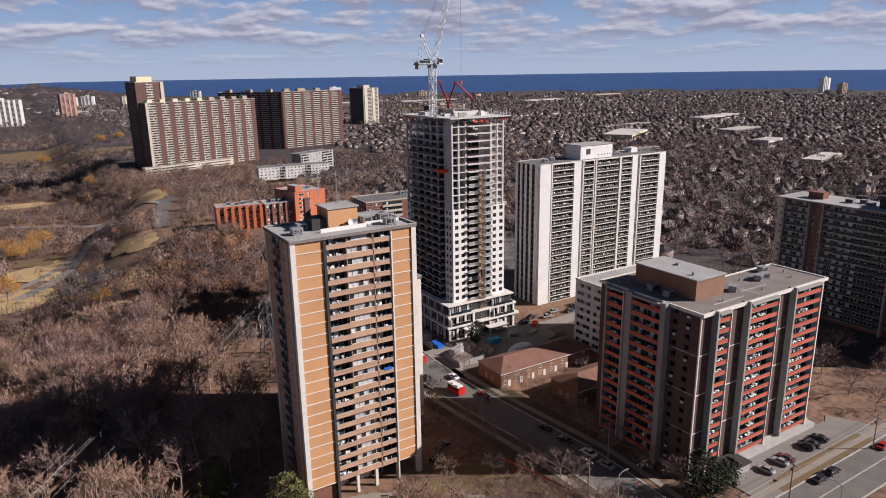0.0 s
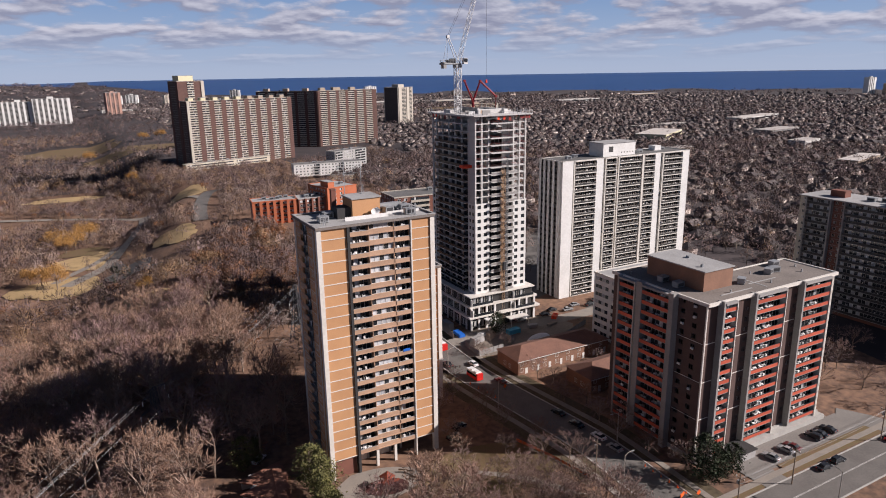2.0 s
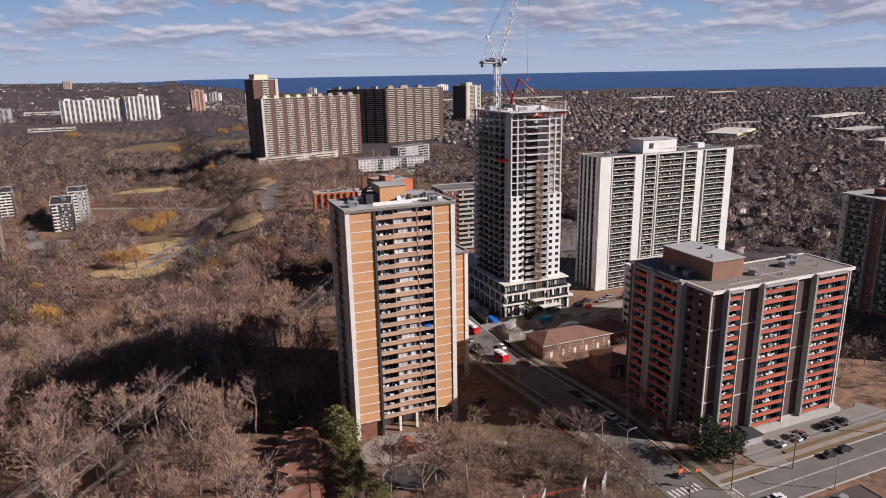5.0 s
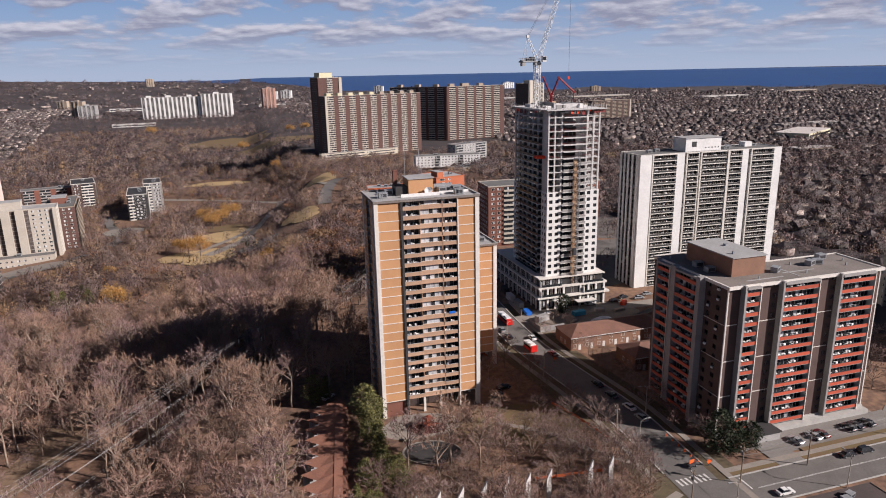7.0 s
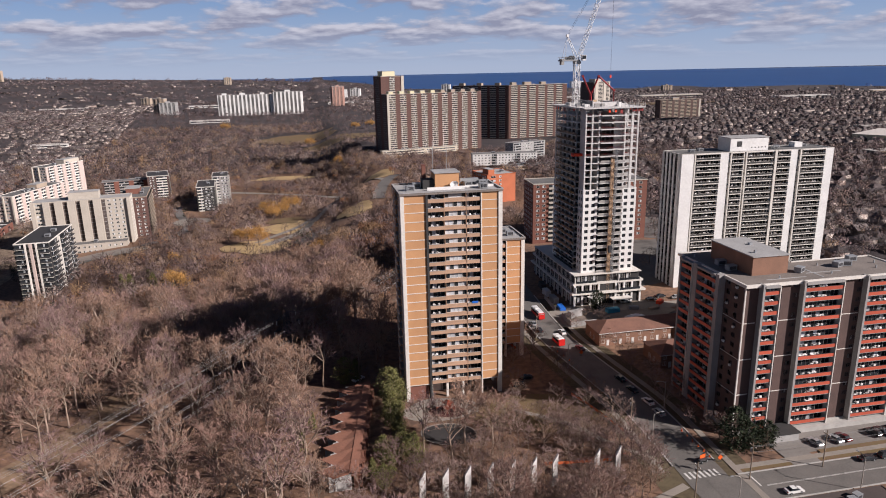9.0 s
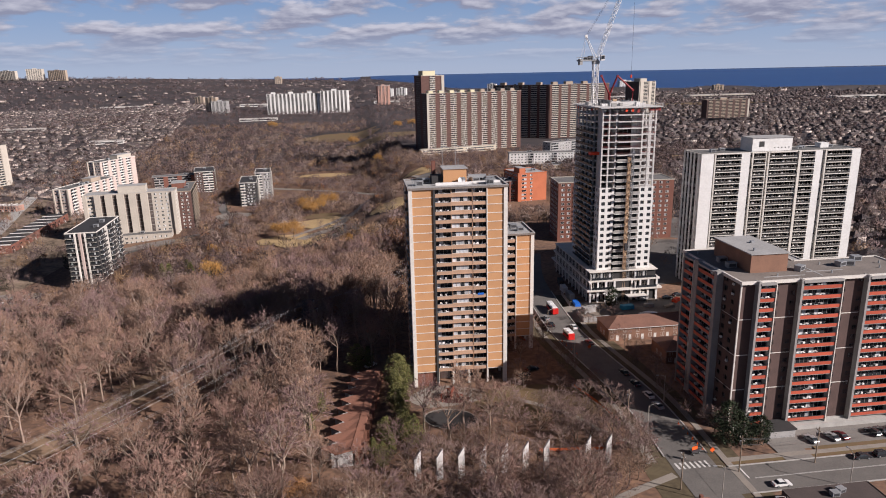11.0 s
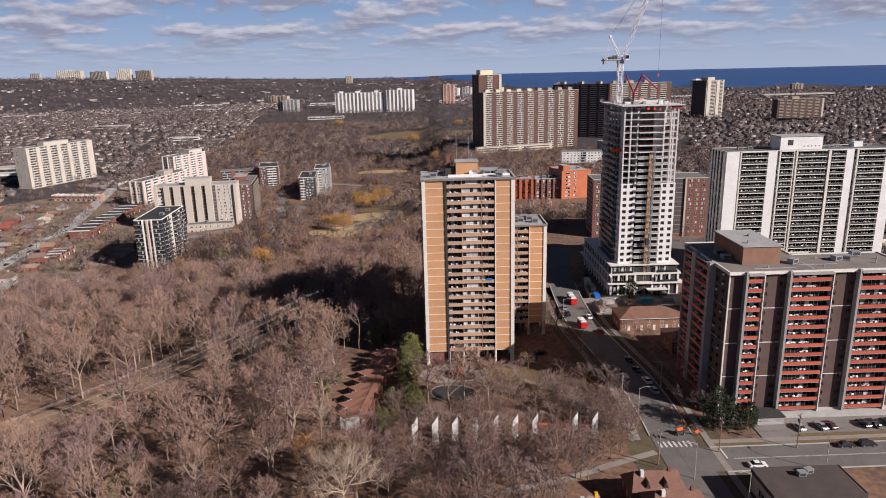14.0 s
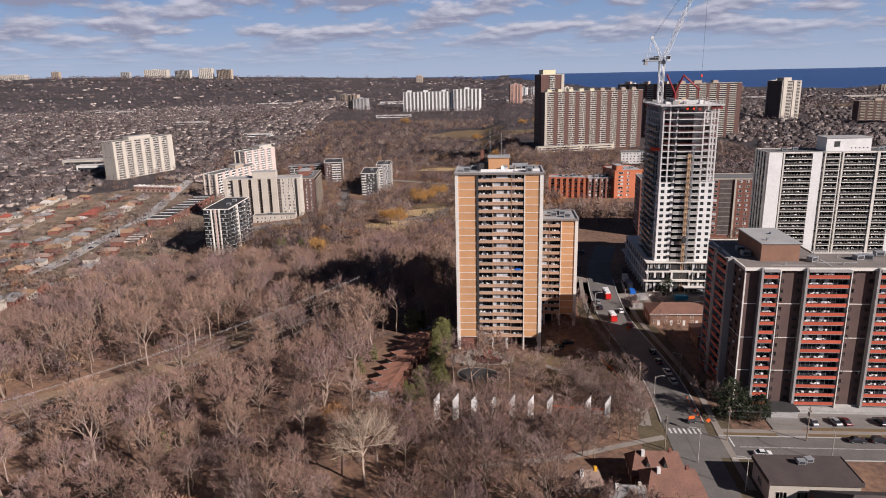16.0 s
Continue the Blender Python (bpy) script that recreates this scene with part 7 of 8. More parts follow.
tall = [(rw.uniform(-62, -3), rw.uniform(46, 128)) for _ in range(70)]
tall = [(x, y, ground_z(x, y), rw.uniform(1.0, 1.4), rw.uniform(0, 6.28), rw.randrange(8)) for x, y in tall if abs(x - (-36 - (31 - y) * 0.9)) > 5]
BT = [template(q) for q in BACK]
BT = [(v, f, m + 2 * (k % 3)) for k, (v, f, m) in enumerate(BT)]
SH = [small_tree(640 + k, 3.6, 2.4, 46, 0.06, 5, (0.16, 0.34)) for k in range(6)]
ub = []
while len(ub) < 1900:
    x, y = rt.uniform(-180, 54), rt.uniform(-140, 120)
    if free(x, y) and not (x > 20 and y < -66):
        ub.append((x, y, ground_z(x, y), rt.uniform(0.4, 1.2), rt.uniform(0, 6.28), rt.randrange(6)))
scatter("undergrowth", [(v, f, m + 2 * (k % 3 == 2) + 4 * (k % 3 == 1)) for k, (v, f, m) in enumerate(SH)], ub, ["bark", "far_twig", "bark", "far_tan", "bark", "twig_purple"], "leafless brush and saplings under the near trees", "brush")
scatter("wood_behind", BT, [(x, y, ground_z(x, y), rt.uniform(0.75, 1.4), rt.uniform(0, 6.28), rt.randrange(8)) for x, y in back] + tall, ["bark", "twig", "bark_light", "twig_tan", "bark", "twig_purple"], "tall leafless trees of the shaded wood", "woods")
WOODS = ["bark", "far_twig", "bark", "far_purple", "bark_light", "far_tan", "bark", "far_dark", "bark_light", "far_pale", "bark", "far_twig", "bark", "far_ochre", "bark", "far_purple", "bark", "far_dark"]
STREETS = ["bark", "street_grey", "bark", "street_twig", "bark", "far_twig", "bark", "far_dark", "bark", "street_grey", "bark", "far_purple"]
scatter("ravine_wood", tinted(MID, 9), pl, WOODS, "leafless grey-brown woods filling the ravine", "woods", True)
RT = [template(clump_tree(900 + k, 10, 4.5, 190, 0.30)) for k in range(3)]
CT = [template(conifer(920 + k, 12, 3.2, 420, k == 0)) for k in range(2)]
CF = [template(conifer(930 + k, 12, 3.4, 56, k == 0)) for k in range(2)]
scatter("rusty_trees", RT, rs, ["bark", "far_rust"], "rust-brown trees and shrubs in the ravine", "trees")
scatter("ravine_conifers", CT, cn, ["bark", "needle_dark"], "scattered dark conifers", "trees")


# ---- houses and gardens ----


def house_geo(w, d, h, pitch, hip=0.0, chim=True):
    """Walls and roof of a small house, with eaves; returns (walls, roof)."""
    a, b = Geo(), Geo()
    a.box(-w / 2, w / 2, -d / 2, d / 2, -1.0, h)
    e = 0.45
    x, y, r = w / 2 + e, d / 2 + e, h + pitch
    k = w / 2 - hip * d / 2
    b.face([(-x, -y, h - 0.15), (x, -y, h - 0.15), (k, 0, r), (-k, 0, r)])
    b.face([(x, y, h - 0.15), (-x, y, h - 0.15), (-k, 0, r), (k, 0, r)])
    b.face([(x, -y, h - 0.15), (x, y, h - 0.15), (k, 0, r)])
    b.face([(-x, y, h - 0.15), (-x, -y, h - 0.15), (-k, 0, r)])
    b.face([(-x, y, h - 0.16), (x, y, h - 0.16), (x, -y, h - 0.16), (-x, -y, h - 0.16)])
    if chim:
        a.box(w * 0.22, w * 0.22 + 0.7, -0.35, 0.35, h, r + 0.7)
    return a, b


def house_template(*args):
    a, b = house_geo(*args)
    b.m = [1] * len(b.f)
    v, f, m = template([a, b])
    return v, f, m


HT = [house_template(9, 8, 3.8, 3.0, 0.0), house_template(11, 8, 3.0, 2.6, 0.9), house_template(7.5, 10, 4.6, 3.2, 0.2), house_template(13, 9, 3.0, 2.4, 0.9), house_template(8, 8, 4.4, 2.8, 0.9), house_template(30, 11, 5.0, 0.4, 0.0, False)]


def in_suburb(x, y):
    if y > 2900 or y < -40:
        return False
    r, b = math.hypot(x, y + 180), math.degrees(math.atan2(x, y + 180))
    if -8 < b < 112 and r > 2900 + 1900 * smooth(12, -7, b):
        return False
    if x > 0:
        if y < 60 + 0.15 * x and x < 260:
            return False
        if x < 205 and y < 240:
            return False
        if x < 190 and y < 860:
            return False
        return not (x < 360 and 640 < y < 860)
    if y < 760:
        return x < -232 - 40 * smooth(300, 600, y) and not (-320 < x < -240 and 420 < y < 660) and not (-500 < x < -400 and 540 < y < 680)
    return x < -330 - 0.05 * y or (y > 1350 and x < 200)


rs = random.Random(55)
hp, tp, vp, cp = [], [], [], []
for side in (-1, 1):
    ang = 0.05 if side > 0 else 0.16
    ca, sa = math.cos(ang), math.sin(ang)
    for row in range(0, 84):
        for k in range(0, 400):
            v = row * 36 + 14 * (k % 2)
            u = side * (190 + 12.5 * (k // 2))
            x, y = u * ca - v * sa, u * sa + v * ca + 40
            dist = math.hypot(x, y + 180)
            if dist > 2700 or not in_suburb(x, y) or abs(x) > (0.95 if side < 0 else 2.1) * (y + 260) + 120:
                continue
            if (k // 2) % 14 == 0 or rs.random() < 0.36 + smooth(600, 2600, dist) * 0.25:
                continue
            if any(math.hypot(x - a, y - b) < q for a, b, q in ((573, 1170, 60), (690, 1050, 60), (420, 560, 80), (900, 1500, 120))):
                continue
            if side < 0 and x > -450 and 40 < y < 545:
                continue
            z = ground_z(x, y)
            kk = 5 if rs.random() < 0.012 else rs.randrange(5)
            hp.append((x + rs.uniform(-1.5, 1.5), y + rs.uniform(-2, 2), z, rs.uniform(0.8, 1.1), ang + (math.pi / 2 if rs.random() < 0.5 else 0), kk))
for _ in range(1900):
    r, b = rs.uniform(2300, 4500), radians(rs.uniform(-44, 66))
    x, y = r * math.sin(b), -180 + r * math.cos(b)
    bd = math.degrees(b)
    if bd > -8 and r > 2900 + 1900 * smooth(12, -7, bd):
        continue
    if math.sin(r * 0.011 + 2.2 * math.sin(bd * 0.16)) + 0.7 * math.sin(bd * 0.45 + r * 0.002) > 0.1 and rs.random() < 0.85:
        continue
    hp.append((x, y, ground_z(x, y) + 2, rs.uniform(0.75, 1.3), rs.uniform(0, 3.14), 5 if rs.random() < 0.12 else rs.randrange(5)))
scatter("suburb_houses", HT, hp, ["house_wall", "house_roof"], "rows of small pale houses with pitched roofs", "houses")
tq = []
while len(tp) < 4300:
    # the nearer streets, well shaded by trees
    r = 230 + 720 * rs.random() ** 0.7
    b = radians(rs.uniform(-46, 62))
    x, y = r * math.sin(b), -180 + r * math.cos(b)
    if in_suburb(x, y) and not (x < 0 and rs.random() < 0.5) and not (-470 < x < -200 and y < 560):
        tp.append((x, y, ground_z(x, y), rs.uniform(0.5, 1.25), rs.uniform(0, 6.28), rs.randrange(9)))
while len(tp) + len(tq) < 15500:
    r = 600 + 1500 * rs.random() ** 0.8
    b = radians(rs.uniform(-46, 64))
    x, y = r * math.sin(b), -180 + r * math.cos(b)
    if not in_suburb(x, y) or (-470 < x < -200 and y < 560):
        continue
    if rs.random() < 0.07:
        cp.append((x, y, ground_z(x, y), rs.uniform(0.45, 1.0), rs.uniform(0, 6.28), rs.randrange(2)))
    else:
        (tp if r < 650 else tq).append((x, y, ground_z(x, y), rs.uniform(0.5, 1.1), rs.uniform(0, 6.28), rs.randrange(9)))
tr = []
for _ in range(11000):
    # the ravine and parkland beyond the first bend
    y = rs.uniform(740, 1700)
    x = rs.uniform(-360 - 0.05 * y, 200)
    if clear(x, y) and not in_suburb(x, y) and not (40 < x and y < 830) and not (-270 < x < -30 and 1715 < y):
        tr.append((x, y, ground_z(x, y), rs.uniform(0.45, 1.4), rs.uniform(0, 6.28), rs.randrange(9)))
while len(vp) < 6500:
    r = 1650 + 3000 * rs.random() ** 0.8
    b = radians(rs.uniform(-44, 66))
    x, y = r * math.sin(b), -180 + r * math.cos(b)
    bd = math.degrees(b)
    if bd > -8 and r > 2930 + 1900 * smooth(12, -7, bd):
        continue
    if math.sin(r * 0.011 + 2.2 * math.sin(bd * 0.16)) + 0.7 * math.sin(bd * 0.45 + r * 0.002) < -0.2 and rs.random() < 0.9:
        continue
    vp.append((x, y, ground_z(x, y), rs.uniform(0.7, 1.4) * (1 + 0.4 * smooth(2500, 4500, r)), rs.uniform(0, 6.28), rs.randrange(9)))
ts = []
for _ in range(9000):
    # the ravine floor and the slopes below the long slabs
    x, y = rs.uniform(-330, 330), rs.uniform(190, 760)
    if not clear(x, y) or near_road(x, y) or in_suburb(x, y) or x < -215 or (x < -90 and 280 < y < 640 and rs.random() < 0.6):
        continue
    if any(a < x < b and c < y < d for a, b, c, d in ((85, 205, 70, 200), (50, 135, 284, 335), (145, 270, 462, 600), (60, 260, 672, 770), (-235, -145, 190, 420), (-150, -112, 480, 545), (-260, -160, 580, 640))) or (x > 190 and y < 240):
        continue
    ts.append((x, y, ground_z(x, y), rs.uniform(0.35, 0.95) * low(x, y), rs.uniform(0, 6.28), rs.randrange(9)))
scatter("suburb_trees", tinted(FAR, 6), tp, STREETS, "leafless brown trees among the houses", "trees", True)
scatter("suburb_woods", tinted(FAR2, 6), tq, STREETS, "leafless brown trees over the farther streets", "trees", True)
scatter("slope_woods", tinted(FAR, 9), ts, WOODS, "leafless trees of the slopes below the slabs", "woods", True)
scatter("park_woods", tinted(PARK, 9), tr, WOODS, "leafless woods of the farther ravine", "woods", True)
scatter("distant_woods", tinted(VFAR, 3), vp, ["bark", "distant_twig", "bark", "street_grey", "bark", "far_dark"], "distant brown woods and gardens", "woods", True)
scatter("suburb_conifers", CF, cp, ["bark", "needle_dark"], "dark conifers among the houses", "trees")
# long pale roofs of shops and works
for x, y, w, d, h, rz, m in ((742, 590, 110, 46, 9, 30, "yellow_cap"), (930, 548, 90, 30, 8, 8, "roof_grey"), (560, 420, 50, 18, 6, 3, "tan"), (730, 360, 46, 20, 10, 12, "white_siding"), (620, 232, 70, 18, 8, 14, "tan"), (1130, 760, 170, 30, 8, 12, "white_siding"), (860, 760, 130, 24, 5, 6, "roof_grey"), (-300, 1500, 90, 26, 6, 5, "white_siding"), (40, 2000, 80, 30, 7, 2, "white_siding"), (-800, 1400, 90, 24, 6, 8, "roof_pale"), (-520, 1150, 60, 22, 6, 8, "white_siding"), (-900, 2300, 140, 40, 8, 5, "white_siding"),
                             (1000, 1800, 220, 40, 9, 3, "cream"), (1300, 1550, 180, 36, 8, 5, "white_siding"), (760, 1900, 140, 30, 7, 6, "white_siding"), (1750, 1700, 150, 34, 9, 8, "tan"), (-420, 2250, 120, 30, 8, 4, "white_siding"), (-1300, 1900, 120, 30, 7, 8, "roof_pale"), (-620, 700, 60, 18, 9, 10, "cream"), (-560, 640, 60, 16, 9, 8, "white_siding")):
    t = thing("long_building", x, y, ground_z(x, y), rz, "long low flat-roofed building among houses", "commercial building", "long low buildings")
    part("wall", box_mesh("wall", m, 0, w, 0, d, -1, h), t)
    part("roof", box_mesh("roof", "roof_pale", -0.4, w + 0.4, -0.4, d + 0.4, h, h + 0.4), t)
    part("window_strip", box_mesh("window_strip", "glass", 2, w - 2, -0.08, 0, h * 0.35, h * 0.7), t)

# houses of the west side, one by one
wp, rp = {}, {}
for k, (w, d, h, p, hip) in enumerate(((10, 8, 3.3, 2.0, 0.9), (12, 8.5, 3.2, 1.9, 0.9), (9, 8, 5.4, 2.4, 0.0), (14, 9, 3.3, 1.8, 0.8))):
    a, b = house_geo(w, d, h, p, hip)
    for wi in range(3):
        for q in range(2):
            a.box(-w / 2 + 1.2 + wi * w / 3.4, -w / 2 + 2.6 + wi * w / 3.4, (-d / 2 - 0.05) if q else d / 2, -d / 2 if q else d / 2 + 0.05, 1.0, 2.2, 1)
    for wm in ("brown_brick", "cream", "tan"):
        wp[k, wm] = a.mesh("wall", [wm, "glass"])
    for rm in ("roof_brown", "roof_grey", "roof_pale", "roof_red", "roof_tan"):
        rp[k, rm] = b.mesh("roof", rm)
rs = random.Random(61)
near_h = []
for ln in range(5):
    for k in range(26):
        x = -252 - ln * 34 + rs.uniform(-2, 2) - 8 * (ln % 2)
        y = 50 + k * 15.5 + rs.uniform(-1.5, 1.5)
        x -= 0.22 * (y - 150)
        if rs.random() < 0.10 or (-330 < x < -262 and 285 < y < 430) or (-330 < x < -270 and 430 < y < 700) or (x < -330 and 470 < y < 520) or y > 470:
            continue
        sx = -288 - 0.11 * (y - 185) if y > 185 else -288 - 0.06 * (185 - y)
        if abs(x - sx) < 11 or (x > -258 and y > 255) or (-290 < x and 285 < y):
            continue
        near_h.append((x, y))
for x, y in near_h[:110]:
    k = rs.randrange(4)
    wm = rs.choice(("brown_brick", "cream", "tan", "brown_brick"))
    rm = rs.choice(("roof_brown", "roof_grey", "roof_pale", "roof_brown", "roof_tan", "roof_brown", "roof_grey", "roof_grey", "roof_tan", "roof_red"))
    t = thing("house", x, y, ground_z(x, y), 12 + rs.choice((0, 90)) + rs.uniform(-4, 4), "suburban bungalow with a %s roof" % {"roof_brown": "brown shingle", "roof_grey": "grey shingle", "roof_pale": "pale grey", "roof_red": "dull red", "roof_tan": "tan shingle"}[rm], "house", "suburban bungalows")
    part("wall", wp[k, wm], t); part("roof", rp[k, rm], t)
gp = []
for _ in range(620):
    x, y = rs.uniform(-470, -215), rs.uniform(40, 650)
    if all(math.hypot(x - a, y - b) > 6.5 for a, b in near_h):
        gp.append((x, y, ground_z(x, y), rs.uniform(0.45, 1.0), rs.uniform(0, 6.28), rs.randrange(9)))
scatter("garden_trees", tinted(FAR, 9), gp, WOODS, "leafless trees in the bungalow gardens", "trees", True)


def terrace(x, y, rz, n, label, roof, wall, step=6.0, depth=11.0, h=5.6):
    """A row of flat-roofed town houses with fire walls between the roofs."""
    t = thing("town_house_row", x, y, ground_z(x, y), rz, label, "town houses")
    wm = Geo().box(0, step, 0, depth, -1.5, h).box(0.8, 2.4, -0.06, 0, 3.4, 4.7, 1).box(3.4, 5.0, -0.06, 0, 3.4, 4.7, 1).box(0.8, 2.4, -0.06, 0, 0.8, 2.2, 1).box(3.8, 4.9, -0.06, 0, 0, 2.2, 2).mesh("house_unit", [wall, "glass", "white_siding"])
    rm = box_mesh("roof", roof, 0.15, step - 0.15, 0.1, depth - 0.1, h, h + 0.25)
    fw = box_mesh("fire_wall", "white_siding", -0.15, 0.15, -0.1, depth + 0.1, h, h + 0.8)
    for k in range(n):
        part("house_unit", wm, t, k * step, 0, 0); part("roof", rm, t, k * step, 0, 0); part("fire_wall", fw, t, k * step, 0, 0)


terrace(-268, 308, 93, 9, "terrace of brick town houses with dark flat roofs", "charcoal", "brown_brick", 12.8, 16.0, 6.4)
terrace(-257, 238, 96, 4, "short terrace with brown roofs", "roof_brown", "brick_tan", 8.0, 12.0, 4.2)
terrace(-394, 486, -12, 9, "terrace of town houses with white gables", "roof_pale", "pink_brick")


# ---- small buildings and things near the towers ----


def wheel_meshes():
    t, r = Geo(), Geo()
    n = 14
    for k in range(n):
        a, b = 2 * math.pi * k / n, 2 * math.pi * (k + 1) / n
        P = lambda q, y, rr: (rr * math.cos(q), y, rr * math.sin(q))
        t.face([P(a, -0.1, 0.33), P(b, -0.1, 0.33), P(b, 0.1, 0.33), P(a, 0.1, 0.33)])
        for y in (-0.1, 0.1):
            t.face([P(a, y, 0.2), P(b, y, 0.2), P(b, y, 0.33), P(a, y, 0.33)])
            r.face([P(a, y * 0.9, 0.2), P(b, y * 0.9, 0.2), (0, y * 0.9, 0)])
    return t.mesh("tyre", "tyre"), r.mesh("rim", "grey_metal")


TYRE, RIM = wheel_meshes()


def car_geos(l, w, h, suv):
    """Body with bonnet, cabin and boot from a side profile; separate glasshouse."""
    prof = [(-l / 2, 0.35), (-l / 2 + 0.02, 0.75), (-l / 2 + 0.15, 0.92), (-l * 0.25, 0.98), (l * 0.30, 0.95), (l / 2 - 0.25, 0.85), (l / 2, 0.65), (l / 2, 0.32)]
    top = [(-l * (0.47 if suv else 0.36), 0.95), (-l * (0.42 if suv else 0.24), h - 0.08), (-l * 0.2, h), (l * 0.06, h - 0.02), (l * 0.24, 0.95)]
    b, g = Geo(), Geo()
    for geo, pr, w0, w1 in ((b, prof, w / 2, w / 2 - 0.04), (g, top, w / 2 - 0.1, w / 2 - 0.26)):
        zs = [q[1] for q in pr]
        z0, z1 = min(zs), max(zs)
        ww = lambda z: w0 + (w1 - w0) * (z - z0) / (z1 - z0)
        n = len(pr)
        for a, c in zip(pr, pr[1:]):
            geo.face([(a[0], -ww(a[1]), a[1]), (a[0], ww(a[1]), a[1]), (c[0], ww(c[1]), c[1]), (c[0], -ww(c[1]), c[1])])
        geo.face([(x, -ww(z), z) for x, z in pr][::-1])
        geo.face([(x, ww(z), z) for x, z in pr])
    b.face([(prof[0][0], -w / 2, 0.34), (prof[-1][0], -w / 2, 0.32), (prof[-1][0], w / 2, 0.32), (prof[0][0], w / 2, 0.34)])
    roof = Geo().box(-l * (0.40 if suv else 0.22), l * 0.06, -w / 2 + 0.26, w / 2 - 0.26, h - 0.02, h + 0.03)
    return b, g, roof


CARS = {}


def car(x, y, rz, paint, label, suv=False, group=""):
    t = thing("car", x, y, ground_z(x, y) + 0.15, rz, label, "car", group)
    key = (paint, suv)
    if key not in CARS:
        b, g, r = car_geos(4.6, 1.85, 1.68 if suv else 1.45, suv)
        CARS[key] = (b.mesh("body", paint), g.mesh("glasshouse", "glass"), r.mesh("roof", paint),
                     Geo().box(2.2, 2.29, -0.8, -0.55, 0.64, 0.74).mesh("headlight", "car_silver"), Geo().box(-2.33, -2.2, -0.85, -0.55, 0.68, 0.84).mesh("tail_light", "car_red"))
    b, g, r, hl, tl = CARS[key]
    part("body", b, t); part("glasshouse", g, t, label="dark tinted windows"); part("roof", r, t)
    for dy in (0, 1.35):
        part("headlight", hl, t, 0, dy, 0); part("tail_light", tl, t, 0, dy, 0)
    for dx in (-1.4, 1.4):
        for dy in (-0.86, 0.86):
            wl = part("wheel", TYRE, t, dx, dy, 0.33)
            part("rim", RIM, wl)


gcp = "cars in the car park"
car(104.6, -46.6, 97, "car_silver", "silver saloon in the car park", group=gcp)
car(111.0, -46.4, 97, "car_silver", "silver hatchback parked beside a dark red car", group=gcp)
car(113.8, -46.2, 97, "car_maroon", "dark red saloon in the car park", group=gcp)
car(123.6, -45.9, 97, "car_dark", "black estate car in the car park", True, group=gcp)
car(126.4, -45.7, 97, "car_dark", "dark grey saloon in the car park", group=gcp)
car(130.8, -45.6, 97, "car_dark", "black saloon at the end of the car park", group=gcp)
car(112.0, -56.4, 0, "car_dark", "black saloon parked at the kerb", group="cars at the kerb")
car(118.0, -56.3, 0, "car_dark", "black estate car parked at the kerb", True, group="cars at the kerb")
car(141.0, -57.0, 8, "car_red", "bright red hatchback with a dark roof on the street")
car(84.5, -64.2, 0, "car_white", "white saloon waiting on the street")
gst = "cars along the side street"
for x, y, rz, pc, lb in ((70.6, -18, 95, "car_white", "white saloon parked on the shaded side street"), (70.9, -24, 95, "car_silver", "silver saloon parked in the shade"), (69.5, -10, 97, "car_dark", "black saloon parked in the shade"), (69.2, -2, 96, "car_dark", "dark saloon parked in the shade"),
                         (66.2, 24, 95, "car_maroon", "dark red saloon beside the building site"), (65.4, 40, 91, "car_white", "white saloon beside the building site"), (57.6, 44, 90, "car_dark", "black saloon beside the building site"), (57.6, 51, 90, "car_silver", "silver saloon beside the building site"), (36, 2, 10, "car_dark", "black car parked beside the tower"), (40, 6, 15, "car_dark", "dark car parked beside the tower"), (-14, 18, 40, "car_white", "white van behind the conifers"), (-18, 24, 40, "car_dark", "dark car behind the tower")):
    car(x, y, rz, pc, lb, group=gst)
rc = random.Random(8)
for k in range(14):
    car(28 + 2.5 * k, 128 + 0.4 * k, 92, rc.choice(("car_dark", "car_silver", "car_white", "car_dark")), "parked car in the shaded lot behind the towers", group="cars in the rear lot")
for k in range(9):
    car(104 + 6 * k, 66 + (k % 2) * 3, rc.uniform(-10, 10), rc.choice(("car_dark", "car_silver", "car_dark")), "car parked on the site road", group="cars on the site road")


def bus(x, y, rz, label, size=1.0):
    t = thing("bus", x, y, ground_z(x, y) + 0.15, rz, label, "bus", "red and white buses")
    t.scale = (size * 0.9, 0.92, 0.92)
    part("body", Geo().box(-5.6, 5.6, -1.28, 1.28, 0.4, 1.5).box(-5.6, -4.2, -1.27, 1.27, 1.5, 2.8).mesh("body", "bus_red"), t)
    part("upper_body", Geo().box(-4.2, 5.6, -1.26, 1.26, 2.4, 3.0).mesh("upper_body", "car_white"), t)
    part("window_band", Geo().box(-4.2, 5.55, -1.22, 1.22, 1.5, 2.4).mesh("window_band", "glass"), t)
    part("roof_unit", box_mesh("roof_unit", "car_white", -4.0, -1.0, -0.9, 0.9, 3.0, 3.25), t); part("roof_unit", box_mesh("roof_unit", "car_white", 1.0, 3.0, -0.8, 0.8, 3.0, 3.2), t)
    for dx in (-3.4, 3.2):
        for dy in (-1.15, 1.15):
            w = part("wheel", TYRE, t, dx, dy, 0.42)
            w.scale = (1.3, 1.3, 1.3)
            part("rim", RIM, w)


bus(62.6, 60, 90, "white-roofed red bus on the side street")
bus(60.6, 31, 93, "short red and white bus near the building site", 0.62)

